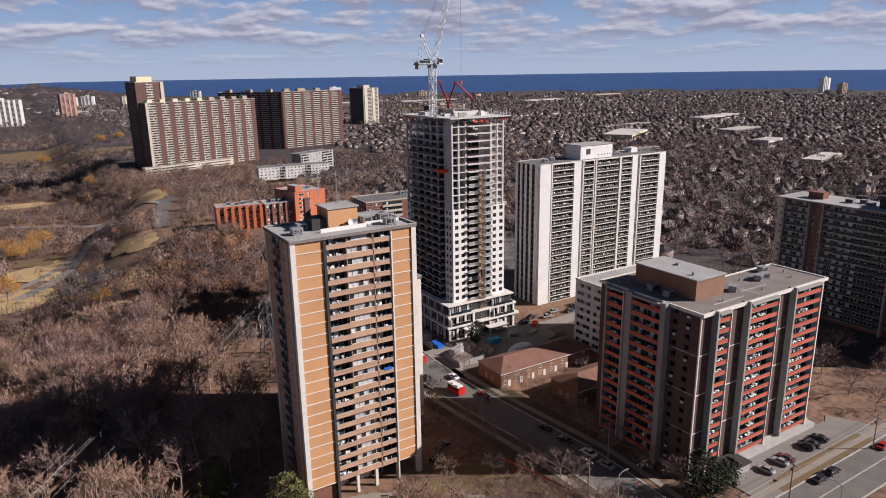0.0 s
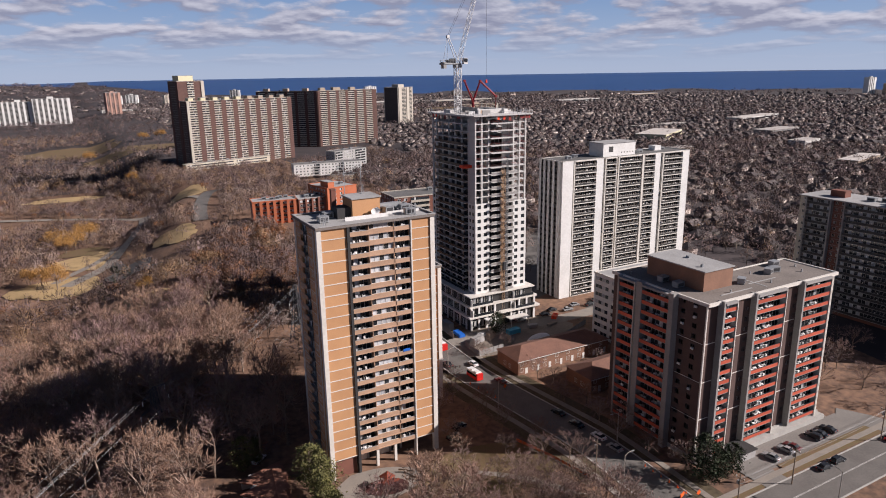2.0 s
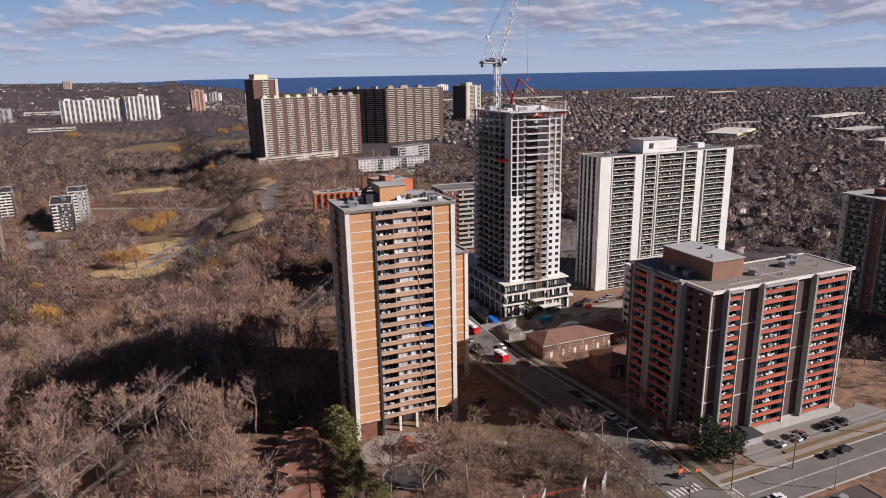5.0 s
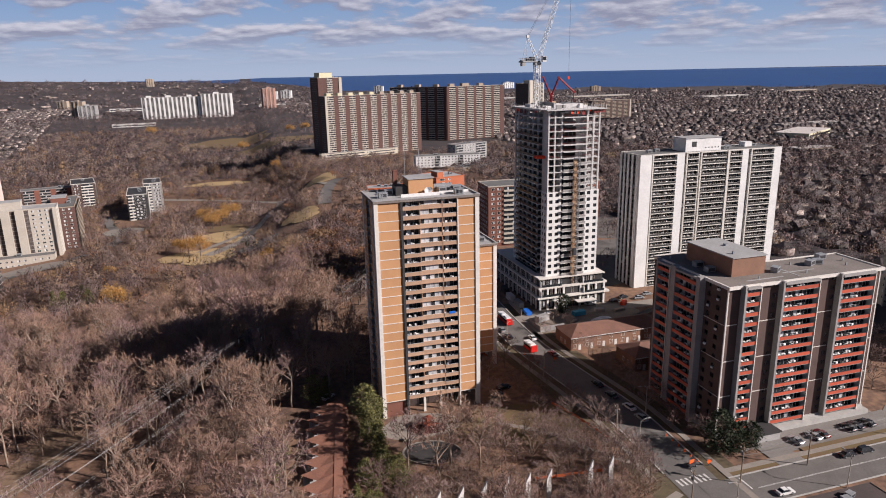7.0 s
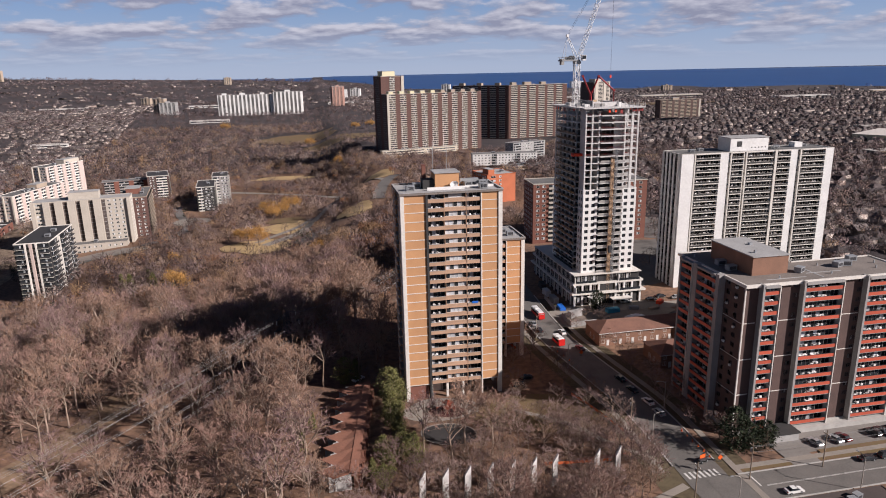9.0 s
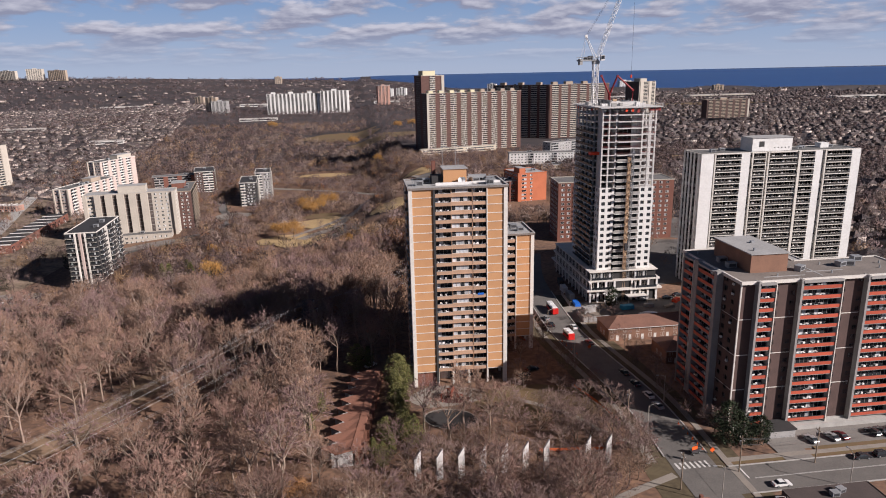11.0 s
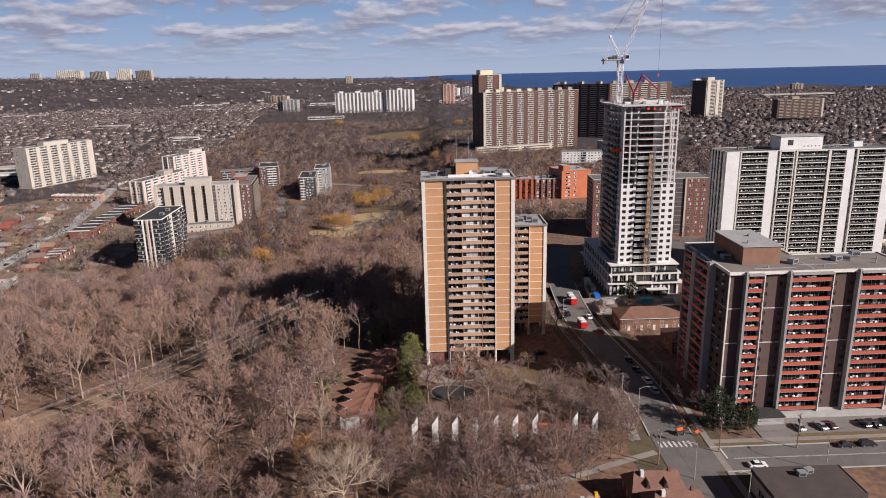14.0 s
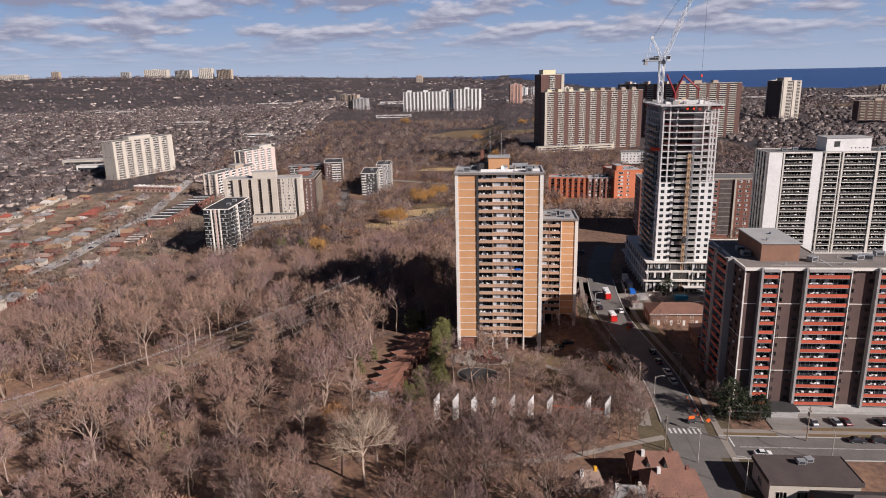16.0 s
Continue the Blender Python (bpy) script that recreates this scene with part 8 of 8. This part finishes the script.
# brick row house with hipped roof
def row_house(x, y, w, d, h, label, n):
    t = thing("row_house", x, y, ground_z(x, y), 0, label, "row house", "low brick row houses")
    a, b = house_geo(w, d, h, 2.5, 0.9, False)
    part("wall", a.mesh("wall", "brick_tan"), t); part("roof", b.mesh("roof", "tile_dark"), t)
    wm, dm = window_mesh(1.3, 1.5, 2, 1), Geo().box(0, 1.0, -0.08, 0.05, 0, 2.1).mesh("door", "white_siding")
    f = Face(t, 0, -w / 2, -d / 2)
    for k in range(n):
        u = (k + 0.5) * w / n
        f.put("window", wm, u - 1.7, 0.9, -0.04); f.put("window", wm, u - 1.7, 3.2, -0.04); f.put("door", dm, u + 0.4, 0.1)
    lf = Face(t, -90, -w / 2, d / 2)
    lf.put("window", wm, 4, 1.0, -0.04); lf.put("window", wm, 7, 1.0, -0.04)
    part("gutter", Geo().box(-w / 2 - 0.5, w / 2 + 0.5, -d / 2 - 0.6, -d / 2 - 0.45, h - 0.3, h - 0.12).mesh("gutter", "white_siding"), t)


row_house(93.5, 31.5, 39, 12.5, 5.1, "tan brick row house with brown hipped roof", 8)
row_house(101, 9, 30, 12, 5.0, "brick row house with brown roof in shade", 6)

# flat-roofed corner building and its neighbours
t = thing("corner_building", 78.2, -84.5, -1.7, 0, "flat-roofed cream corner building with dark felt roof", "shop building")
part("wall", Geo().box(0, 20.5, 0, 10.5, 0, 5.6).mesh("wall", "cream"), t)
part("roof_deck", Geo().box(-0.3, 20.8, -0.3, 10.8, 5.6, 6.0).mesh("roof_deck", "roof_felt"), t, label="dark brown felt roof")
part("fascia", Geo().box(-0.45, 20.95, -0.45, -0.3, 5.0, 6.15).box(-0.45, -0.3, -0.3, 10.8, 5.0, 6.15).box(20.8, 20.95, -0.3, 10.8, 5.0, 6.15).box(-0.3, 20.8, 10.8, 10.95, 5.0, 6.15).mesh("fascia", "roof_felt"), t)
part("roof_unit", roof_unit_mesh(1.8, 1.4, 1.1), t, 9.0, 6.6, 6.0); part("roof_unit", roof_unit_mesh(1.8, 1.4, 1.1), t, 11.4, 7.4, 6.0, 15)
for k in range(4):
    Face(t, 0, 0, 0).put("window", window_mesh(2.6, 1.8, 3, 2), 1.5 + 4.8 * k, 1.2, -0.05)
Face(t, -90, 0, 10.5).put("window", window_mesh(2.6, 1.8, 3, 2), 3.5, 1.2, -0.05)
t = thing("house", 97, -92.5, -1.7, 0, "brick house with dark hipped roof and vent pipes", "house")
a, b = house_geo(20, 13, 4.6, 3.6, 0.9, True)
part("wall", a.mesh("wall", "brown_brick"), t); part("roof", b.mesh("roof", "roof_felt"), t)


def gable_house(x, y, w, d, h, rz, wall, roof, label, dormers=0):
    t = thing("house", x, y, ground_z(x, y), rz, label, "house", "old brick houses at the corner")
    a, b = house_geo(w, d, h, 4.0, 0.3, True)
    part("wall", a.mesh("wall", wall), t); part("roof", b.mesh("roof", roof), t)
    wm = window_mesh(1.1, 1.5, 2, 1)
    for q, (rzz, ox, oy, ll) in enumerate(((0, -w / 2, -d / 2, w), (-90, -w / 2, d / 2, d), (90, w / 2, -d / 2, d))):
        f = Face(t, rzz, ox, oy)
        for k in range(int(ll // 3)):
            f.put("window", wm, 0.8 + 3 * k, 0.9, -0.05)
            if h > 4.5:
                f.put("window", wm, 0.8 + 3 * k, 3.4, -0.05)
    dm = Geo()
    dm.face([(-0.8, 0, 0), (0.8, 0, 0), (0, 0, 2.4)]); dm.face([(0.8, 0, 0), (0.8, 2.4, 0), (0, 2.4, 2.4), (0, 0, 2.4)], 1); dm.face([(-0.8, 2.4, 0), (-0.8, 0, 0), (0, 0, 2.4), (0, 2.4, 2.4)], 1)
    me = dm.mesh("dormer", ["charcoal", roof])
    for k in range(dormers):
        part("dormer", me, t, -w * 0.2 + 4.2 * k, -d * 0.36, h + 0.7)
    part("chimney", Geo().box(-w * 0.3, -w * 0.3 + 0.8, -1.2, -0.4, h, h + 4.6).mesh("chimney", "white_siding"), t)


gable_house(54.0, -75.5, 13, 9, 3.6, 0, "brown_brick", "tile_dark", "brown-roofed house with pointed dormers", 2)
gable_house(55.5, -85.5, 13, 10, 5.2, 0, "brown_brick", "tile_dark", "brick house with brown hipped roof")
gable_house(44.0, -92, 10, 9, 4.8, 0, "cream", "roof_grey", "pale house with grey roof among trees")
gable_house(36.0, -84, 7, 6, 3.2, 10, "yellow", "roof_brown", "small ochre cottage among bare trees")

# sawtooth row with brown tiled roof
t = thing("sawtooth_row", -12.5, 9.5, -0.3, 0, "sawtooth row of houses with brown tiled roofs", "row house")
for k in range(9):
    y1 = -k * 5.4
    x1 = -1.2 * (k * 0.72)
    part("house_unit", Geo().box(x1 - 6.0, x1 - 0.4, y1 - 5.4, y1, -2.5, 2.6).mesh("house_unit", "render_white"), t)
    g = Geo()
    z0, z1 = 2.6, 3.6
    tri = [(x1 + 0.2, y1 + 0.2), (x1 - 8.8, y1 - 1.8), (x1 - 5.0, y1 - 5.6), (x1 - 0.4, y1 - 5.6)]
    g.face([(*tri[0], z1), (*tri[1], z0), (*tri[2], z0), (*tri[3], z1)])
    g.face([(*tri[3], z1 - 0.3), (*tri[2], z0 - 0.3), (*tri[1], z0 - 0.3), (*tri[0], z1 - 0.3)])
    for i in range(4):
        j = (i + 1) % 4
        zi = z1 if i in (0, 3) else z0
        zj = z1 if j in (0, 3) else z0
        g.face([(*tri[i], zi - 0.3), (*tri[j], zj - 0.3), (*tri[j], zj), (*tri[i], zi)])
    part("roof", g.mesh("roof", "tile_brown"), t)
    part("rear_roof", Geo().box(x1 - 0.4, x1 + 2.6, y1 - 5.5, y1, 2.4, 2.7).box(x1 + 0.2, x1 + 2.4, y1 - 5.4, y1, -1, 2.4).mesh("rear_roof", "tile_brown"), t)
    part("end_wall", Geo().box(x1 - 8.2, x1 - 5.6, y1 - 2.1, y1 - 1.8, -2.5, 2.5).mesh("end_wall", "render_white"), t)

g = Geo()
top = [(-0.2, 0.2), (2.0, 0.2), (2.0 - 7.6, -48.8), (-0.2 - 7.6, -48.8)]
g.face([(*q, 3.62) for q in top][::-1]); g.face([(*q, 3.3) for q in top])
for i in range(4):
    j = (i + 1) % 4
    g.face([(*top[i], 3.3), (*top[j], 3.3), (*top[j], 3.62), (*top[i], 3.62)])
part("ridge_roof", g.mesh("ridge_roof", "tile_brown"), t)
# tall white party-wall fins of the low garden houses
fin = Geo()
pf = [(-0.95, 0), (0.95, 0), (0.95, 8.6), (-0.95, 6.6)]
for s, o in ((-0.18, 1), (0.18, -1)):
    fin.face([(s, u, z) for u, z in pf][::o])
for i in range(4):
    j = (i + 1) % 4
    fin.face([(-0.18, *pf[i]), (-0.18, *pf[j]), (0.18, *pf[j]), (0.18, *pf[i])])
fm = fin.mesh("garden_fin", "render_white")
for x in (-3.6, 2.0, 7.5, 13.1, 18.6, 24.1, 29.6, 40.6, 46.2):
    o = new("garden_fin", fm)
    o.matrix_basis = pose(x, -48.5, ground_z(x, -48.5) - 0.1, 0, 0, -62)
    tagged(o, "tall white rendered wall fin with slanting top", "wall", "row of white wall fins")

# playground
t = thing("play_frame", 10.8, -9.2, 0.05, 20, "orange climbing frame with slide and roof", "play equipment")
for dx in (-1.2, 1.2):
    for dy in (-1.2, 1.2):
        part("post", box_mesh("post", "play_orange", -0.08, 0.08, -0.08, 0.08, 0, 3.0), t, dx, dy, 0)
part("platform", box_mesh("platform", "play_orange", -1.3, 1.3, -1.3, 1.3, 1.4, 1.55), t)
g = Geo()
for a, b in (((-1.5, -1.5), (1.5, -1.5)), ((1.5, -1.5), (1.5, 1.5)), ((1.5, 1.5), (-1.5, 1.5)), ((-1.5, 1.5), (-1.5, -1.5))):
    g.face([(*a, 3.0), (*b, 3.0), (0, 0, 3.9)])
part("canopy", g.mesh("canopy", "play_orange"), t)
part("slide", Geo().box(1.3, 4.0, -0.3, 0.3, 0.1, 0.25).mesh("slide", "play_orange"), t)
g = Geo()
beam(g, (-1.2, 0, 2.4), (-4.0, 0, 2.4), 0.08); beam(g, (-4.0, -0.8, 0), (-4.0, 0, 2.4), 0.07); beam(g, (-4.0, 0.8, 0), (-4.0, 0, 2.4), 0.07)
part("swing_beam", g.mesh("swing_beam", "play_orange"), t)
bench = Geo().box(-0.9, 0.9, -0.22, 0.22, 0.42, 0.48).box(-0.8, -0.7, -0.2, 0.2, 0, 0.42).box(0.7, 0.8, -0.2, 0.2, 0, 0.42).box(-0.9, 0.9, 0.18, 0.24, 0.48, 0.9).mesh("bench", "wood_pole")
for x, y, rz in ((16.5, -5.5, -30), (18.0, -7.0, -40), (17.5, -9.5, -50), (3.0, -14.0, 80), (44, -27, 20), (48, -34, 70)):
    tagged(new("bench", bench), "brown slatted garden bench", "bench", "garden benches").matrix_basis = pose(x, y, ground_z(x, y) + 0.05, 0, 0, rz)


# street furniture
def street_lamp(x, y, rz, h=9.0, label="grey street lamp with curved arm"):
    t = thing("street_lamp", x, y, ground_z(x, y) + 0.1, rz, label, "street lamp", "street lamps")
    g = Geo()
    prism(g, Vector((0, 0, 0)), Vector((0, 0, h)), 0.13, 0.08, 0, 8)
    part("post", g.mesh("post", "pole"), t)
    g = Geo()
    for a, b in (((0, 0, h - 0.6), (0.8, 0, h + 0.1)), ((0.8, 0, h + 0.1), (2.2, 0, h + 0.3))):
        beam(g, a, b, 0.05)
    part("arm", g.mesh("arm", "pole"), t)
    part("lamp_head", Geo().box(2.1, 2.9, -0.16, 0.16, h + 0.18, h + 0.36).mesh("lamp_head", "grey_metal"), t)


def wood_pole(x, y, h=11, rz=0):
    t = thing("utility_pole", x, y, ground_z(x, y), rz, "brown wooden utility pole with crossarm", "utility pole", "wooden utility poles")
    g = Geo()
    prism(g, Vector((0, 0, 0)), Vector((0, 0, h)), 0.17, 0.12, 0, 8)
    part("post", g.mesh("post", "wood_pole"), t)
    part("crossarm", Geo().box(-1.2, 1.2, -0.06, 0.06, h - 1.2, h - 1.0).mesh("crossarm", "wood_pole"), t)
    for k in (-1.0, 0, 1.0):
        part("insulator", box_mesh("insulator", "white_siding", k - 0.06, k + 0.06, -0.06, 0.06, h - 1.0, h - 0.75), t)
    part("transformer", Geo().box(0.15, 0.65, -0.25, 0.25, h - 2.8, h - 1.8).mesh("transformer", "grey_metal"), t)


for x, y, rz in ((62.2, -36.5, 0), (74.6, -80, 180), (73.6, -22, 180), (56.0, 10, 0), (54.4, 38, 0), (100.5, -67, 90)):
    street_lamp(x, y, rz)
street_lamp(66.5, -68.5, 180, 10.0)
for x, y in ((59.6, -62), (98.8, -56.5), (138, -56), (77.5, -57.2), (180, -55), (59.0, -30)):
    wood_pole(x, y, 10.5, 90)
g = Geo()
for a, b in (((77.5, -57.2), (98.8, -56.5)), ((98.8, -56.5), (138, -56)), ((138, -56), (180, -55))):
    for dz in (8.6, 8.9, 7.2):
        P = [Vector((a[0] + (b[0] - a[0]) * k / 8, a[1] + (b[1] - a[1]) * k / 8, dz - 1.7 - 0.6 * 4 * (k / 8) * (1 - k / 8) + 0.6)) for k in range(9)]
        for p, q in zip(P, P[1:]):
            beam(g, p, q, 0.02)
tagged(new("overhead_wires", g.mesh("overhead_wires", "dark_metal")), "thin dark overhead wires along the street", "wires", kind="stuff")

# works at the street corner
t = thing("arrow_board_trailer", 70.5, -47.5, ground_z(70.5, -47.5) + 0.13, 15, "dark roadworks trailer with an orange arrow board", "roadworks trailer")
part("body", Geo().box(-1.3, 1.3, -0.6, 0.6, 0.5, 1.0).mesh("body", "dark_metal"), t)
part("arrow_board", Geo().box(-0.9, 0.9, -0.08, 0.08, 1.1, 2.0).mesh("arrow_board", "sign_orange"), t)
for dx in (-0.9, 0.9):
    wl = part("wheel", TYRE, t, dx, -0.75, 0.33); part("rim", RIM, wl)
for x, y in ((75.0, -48.5), (64.5, 19.0)):
    t = thing("roadworks_sign", x, y, ground_z(x, y) + 0.1, 0, "bright orange diamond roadworks sign", "road sign", "orange roadworks signs")
    g = Geo()
    for s in (-0.02, 0.02):
        g.face([(0, s, 0.5), (0.75, s, 1.25), (0, s, 2.0), (-0.75, s, 1.25)])
    part("board", g.mesh("board", "sign_orange"), t); part("stand", Geo().box(-0.05, 0.05, 0.03, 0.1, 0, 1.6).box(-0.6, 0.6, 0.0, 0.1, 0, 0.08).mesh("stand", "dark_metal"), t)
cone = Geo()
prism(cone, Vector((0, 0, 0)), Vector((0, 0, 0.75)), 0.2, 0.04, 0, 8)
cone.box(-0.25, 0.25, -0.25, 0.25, 0, 0.05)
cm = cone.mesh("traffic_cone", "sign_orange")
for k in range(10):
    x, y = (73.6 - 0.1 * k, -46 + 2.6 * k) if k < 6 else (62.5 - 0.6 * k, 12 + 4 * (k - 5))
    tagged(new("traffic_cone", cm), "small orange traffic cone", "traffic cone", "traffic cones").matrix_basis = pose(x, y, ground_z(x, y) + 0.13)
for a, b in (((44, 30), (38, 48)), ((50, -8), (57, -30)), ((30, -40), (48, -42))):
    g = Geo()
    for k in range(12):
        p = Vector((a[0] + (b[0] - a[0]) * k / 11, a[1] + (b[1] - a[1]) * k / 11, 0))
        p.z = ground_z(p.x, p.y)
        q = Vector((a[0] + (b[0] - a[0]) * (k + 1) / 11, a[1] + (b[1] - a[1]) * (k + 1) / 11, 0))
        q.z = ground_z(q.x, q.y)
        beam(g, p, p + Vector((0, 0, 1.1)), 0.04, 1)
        if k < 11:
            g.face([p + Vector((0, 0, 0.15)), q + Vector((0, 0, 0.15)), q + Vector((0, 0, 0.95)), p + Vector((0, 0, 1.0))], 0)
    tagged(new("safety_fence", g.mesh("safety_fence", ["fence_orange", "wood_pole"])), "orange plastic mesh fence on stakes", "fence", "orange mesh fences")

# building site clutter
for a, b in (((71.5, 56), (71, 45.2)), ((71.2, 45), (82, 46)), ((110, 44), (124, 50)), ((71.5, 64), (72.5, 80))):
    t = thing("site_fence", 0, 0, 0, 0, "grey site fence panels on posts", "fence", "site fences")
    g = Geo()
    beam(g, (*a, 1.2), (*b, 1.2), 0.05)
    part("rail", g.mesh("rail", "fin_grey"), t)
    post = box_mesh("post", "fin_grey", -0.06, 0.06, -0.06, 0.06, 0, 2.2)
    for k in range(6):
        part("post", post, t, a[0] + (b[0] - a[0]) * k / 5, a[1] + (b[1] - a[1]) * k / 5, 0)
    dx, dy = b[0] - a[0], b[1] - a[1]
    nx, ny = -dy / math.hypot(dx, dy) * 0.09, dx / math.hypot(dx, dy) * 0.09
    g = Geo()
    for o in (0.8, 1.2):
        g.face([(a[0] + nx * o, a[1] + ny * o, 0.1), (b[0] + nx * o, b[1] + ny * o, 0.1), (b[0] + nx * o, b[1] + ny * o, 2.2), (a[0] + nx * o, a[1] + ny * o, 2.2)][::1 if o < 1 else -1])
    part("panel", g.mesh("panel", "fin_grey"), t)
dome = Geo()
N1 = 16
for j in range(4):
    for k in range(N1):
        P = lambda i, e: (6.2 * math.cos(e * 0.39) * math.cos(2 * math.pi * i / N1), 3.0 * math.cos(e * 0.39) * math.sin(2 * math.pi * i / N1), 2.6 * math.sin(e * 0.39))
        dome.face([P(k, j), P(k + 1, j), P(k + 1, j + 1), P(k, j + 1)])
o = new("tarpaulin_heap", dome.mesh("tarpaulin_heap", "tent_white", True))
o.matrix_basis = pose(98, 46, 0, 0, 0, 12)
tagged(o, "long heap under a white tarpaulin", "tarpaulin")
for x, y, rz, m, lb, sz in ((94, 57, 5, "tarp_cyan", "bright blue tarpaulin-covered materials stack", (5.5, 2.6, 1.8)), (75, 66, 85, "blue_tarp", "blue tarpaulin over stacked materials", (6, 2.4, 1.2)), (77, 56, 20, "fin_grey", "grey steel site container", (6, 2.4, 2.6)), (75, 75, 92, "grey_metal", "grey steel site cabin on blocks", (6, 2.4, 2.6)), (75, 84, 88, "white_siding", "white steel site cabin on blocks", (6, 2.4, 2.6)),
                            (104, 58, -10, "concrete", "stack of grey concrete forms", (4, 2, 1.4)), (112, 56, 15, "tan", "stack of tan timber", (5, 1.6, 1.0)), (118, 62, 40, "signal_red", "red skip of rubble", (4, 2, 1.4)), (88, 50, 40, "tan", "pile of timber formwork", (4.5, 1.4, 0.9)), (82, 61, 10, "white_siding", "white wrapped stack of pallets", (3, 2, 1.2)), (76.5, 94, 84, "charcoal", "dark steel site container on blocks", (6, 2.4, 2.6))):
    a, b, c = sz
    g = Geo().box(-a / 2, a / 2, -b / 2, b / 2, 0.12, c).box(-a / 2 + 0.2, -a / 2 + 0.5, -b / 2, b / 2, 0, 0.12).box(a / 2 - 0.5, a / 2 - 0.2, -b / 2, b / 2, 0, 0.12)
    g.v[4:8] = [(x1 * 0.96, y1 * 0.94, z1) for x1, y1, z1 in g.v[4:8]]
    o = new("pallet_load", g.mesh("pallet_load", m))
    o.matrix_basis = pose(x, y, 0.06, 0, 0, rz)
    tagged(o, lb, "building materials", "stacks on the building site")


# power line
def pylon(x, y, h=22.0):
    t = thing("pylon", x, y, ground_z(x, y), 52, "dark steel lattice pylon with three pairs of arms", "pylon", "power line pylons")
    g = Geo()
    for z0, z1, w0, w1 in ((0, h * 0.55, 5.0, 2.2), (h * 0.55, h, 2.2, 1.0)):
        n = 5
        R = lambda k: [Vector((sx * (w0 + (w1 - w0) * k / n) / 2, sy * (w0 + (w1 - w0) * k / n) / 2, z0 + (z1 - z0) * k / n)) for sx, sy in ((1, 1), (-1, 1), (-1, -1), (1, -1))]
        for k in range(n):
            a, b = R(k), R(k + 1)
            for c in range(4):
                beam(g, a[c], b[c], 0.09); beam(g, a[c], b[(c + 1) % 4], 0.05); beam(g, a[(c + 1) % 4], b[c], 0.05); beam(g, b[c], b[(c + 1) % 4], 0.05)
    part("mast", g.mesh("mast", "dark_metal"), t)
    for z, w in ((h * 0.62, 5.4), (h * 0.78, 6.4), (h * 0.94, 5.0)):
        for s in (-1, 1):
            g = Geo()
            for q in (-0.6, 0.6):
                beam(g, (0, q, z), (s * w, 0, z + 0.2), 0.07)
            beam(g, (0, 0, z + 1.6), (s * w, 0, z + 0.25), 0.06)
            part("arm", g.mesh("arm", "dark_metal"), t)
        for s in (-1, 1):
            part("insulator", box_mesh("insulator", "white_siding", -0.08, 0.08, -0.08, 0.08, -1.4, 0), t, s * w * 0.98, 0, z + 0.15)


LINE = [(20, 93.5), (-36, 31), (-148, -94), (-260, -219)]
for x, y in LINE[:3]:
    pylon(x, y)
g = Geo()
for (ax, ay), (bx, by) in zip(LINE, LINE[1:]):
    dx, dy = bx - ax, by - ay
    n = math.hypot(dx, dy)
    px, py = -dy / n, dx / n
    for fz, w in ((0.62, 5.4), (0.63, 4.9), (0.78, 6.4), (0.79, 5.9), (0.94, 5.0), (1.03, 0.4)):
        for s in (-1, 1):
            P = []
            for k in range(17):
                u = k / 16
                z = (ground_z(ax, ay) * (1 - u) + ground_z(bx, by) * u) + 22 * fz - 1.2 - 4 * 4.0 * u * (1 - u)
                P.append(Vector((ax + dx * u + px * s * w, ay + dy * u + py * s * w, z)))
            for p, q in zip(P, P[1:]):
                beam(g, p, q, 0.014)
tagged(new("power_lines", g.mesh("power_lines", "wire")), "pale sagging power lines over the ravine", "power lines", kind="stuff")

# parked cars of the west street
rc = random.Random(8)
for k in range(13):
    y = 150 + 17 * k + rc.uniform(-3, 3)
    x = (-288 - 0.11 * (y - 185) if y > 185 else -289) + (3.4 if k % 2 else -3.6)
    p = rc.choice(("car_dark", "car_silver", "car_white", "car_dark"))
    car(x, y, 84 + rc.uniform(-3, 3), p, {"car_dark": "dark saloon", "car_silver": "silver saloon", "car_white": "white saloon"}[p] + " parked on the suburban street", group="cars on the suburban street")
for k in range(8):
    p = rc.choice(("car_dark", "car_silver", "car_white"))
    car(-226 + 3.4 * k, 190 + 0.6 * k, 100, p, {"car_dark": "dark saloon", "car_silver": "silver saloon", "car_white": "white saloon"}[p] + " in the pale car park", group="cars beside the charcoal block")
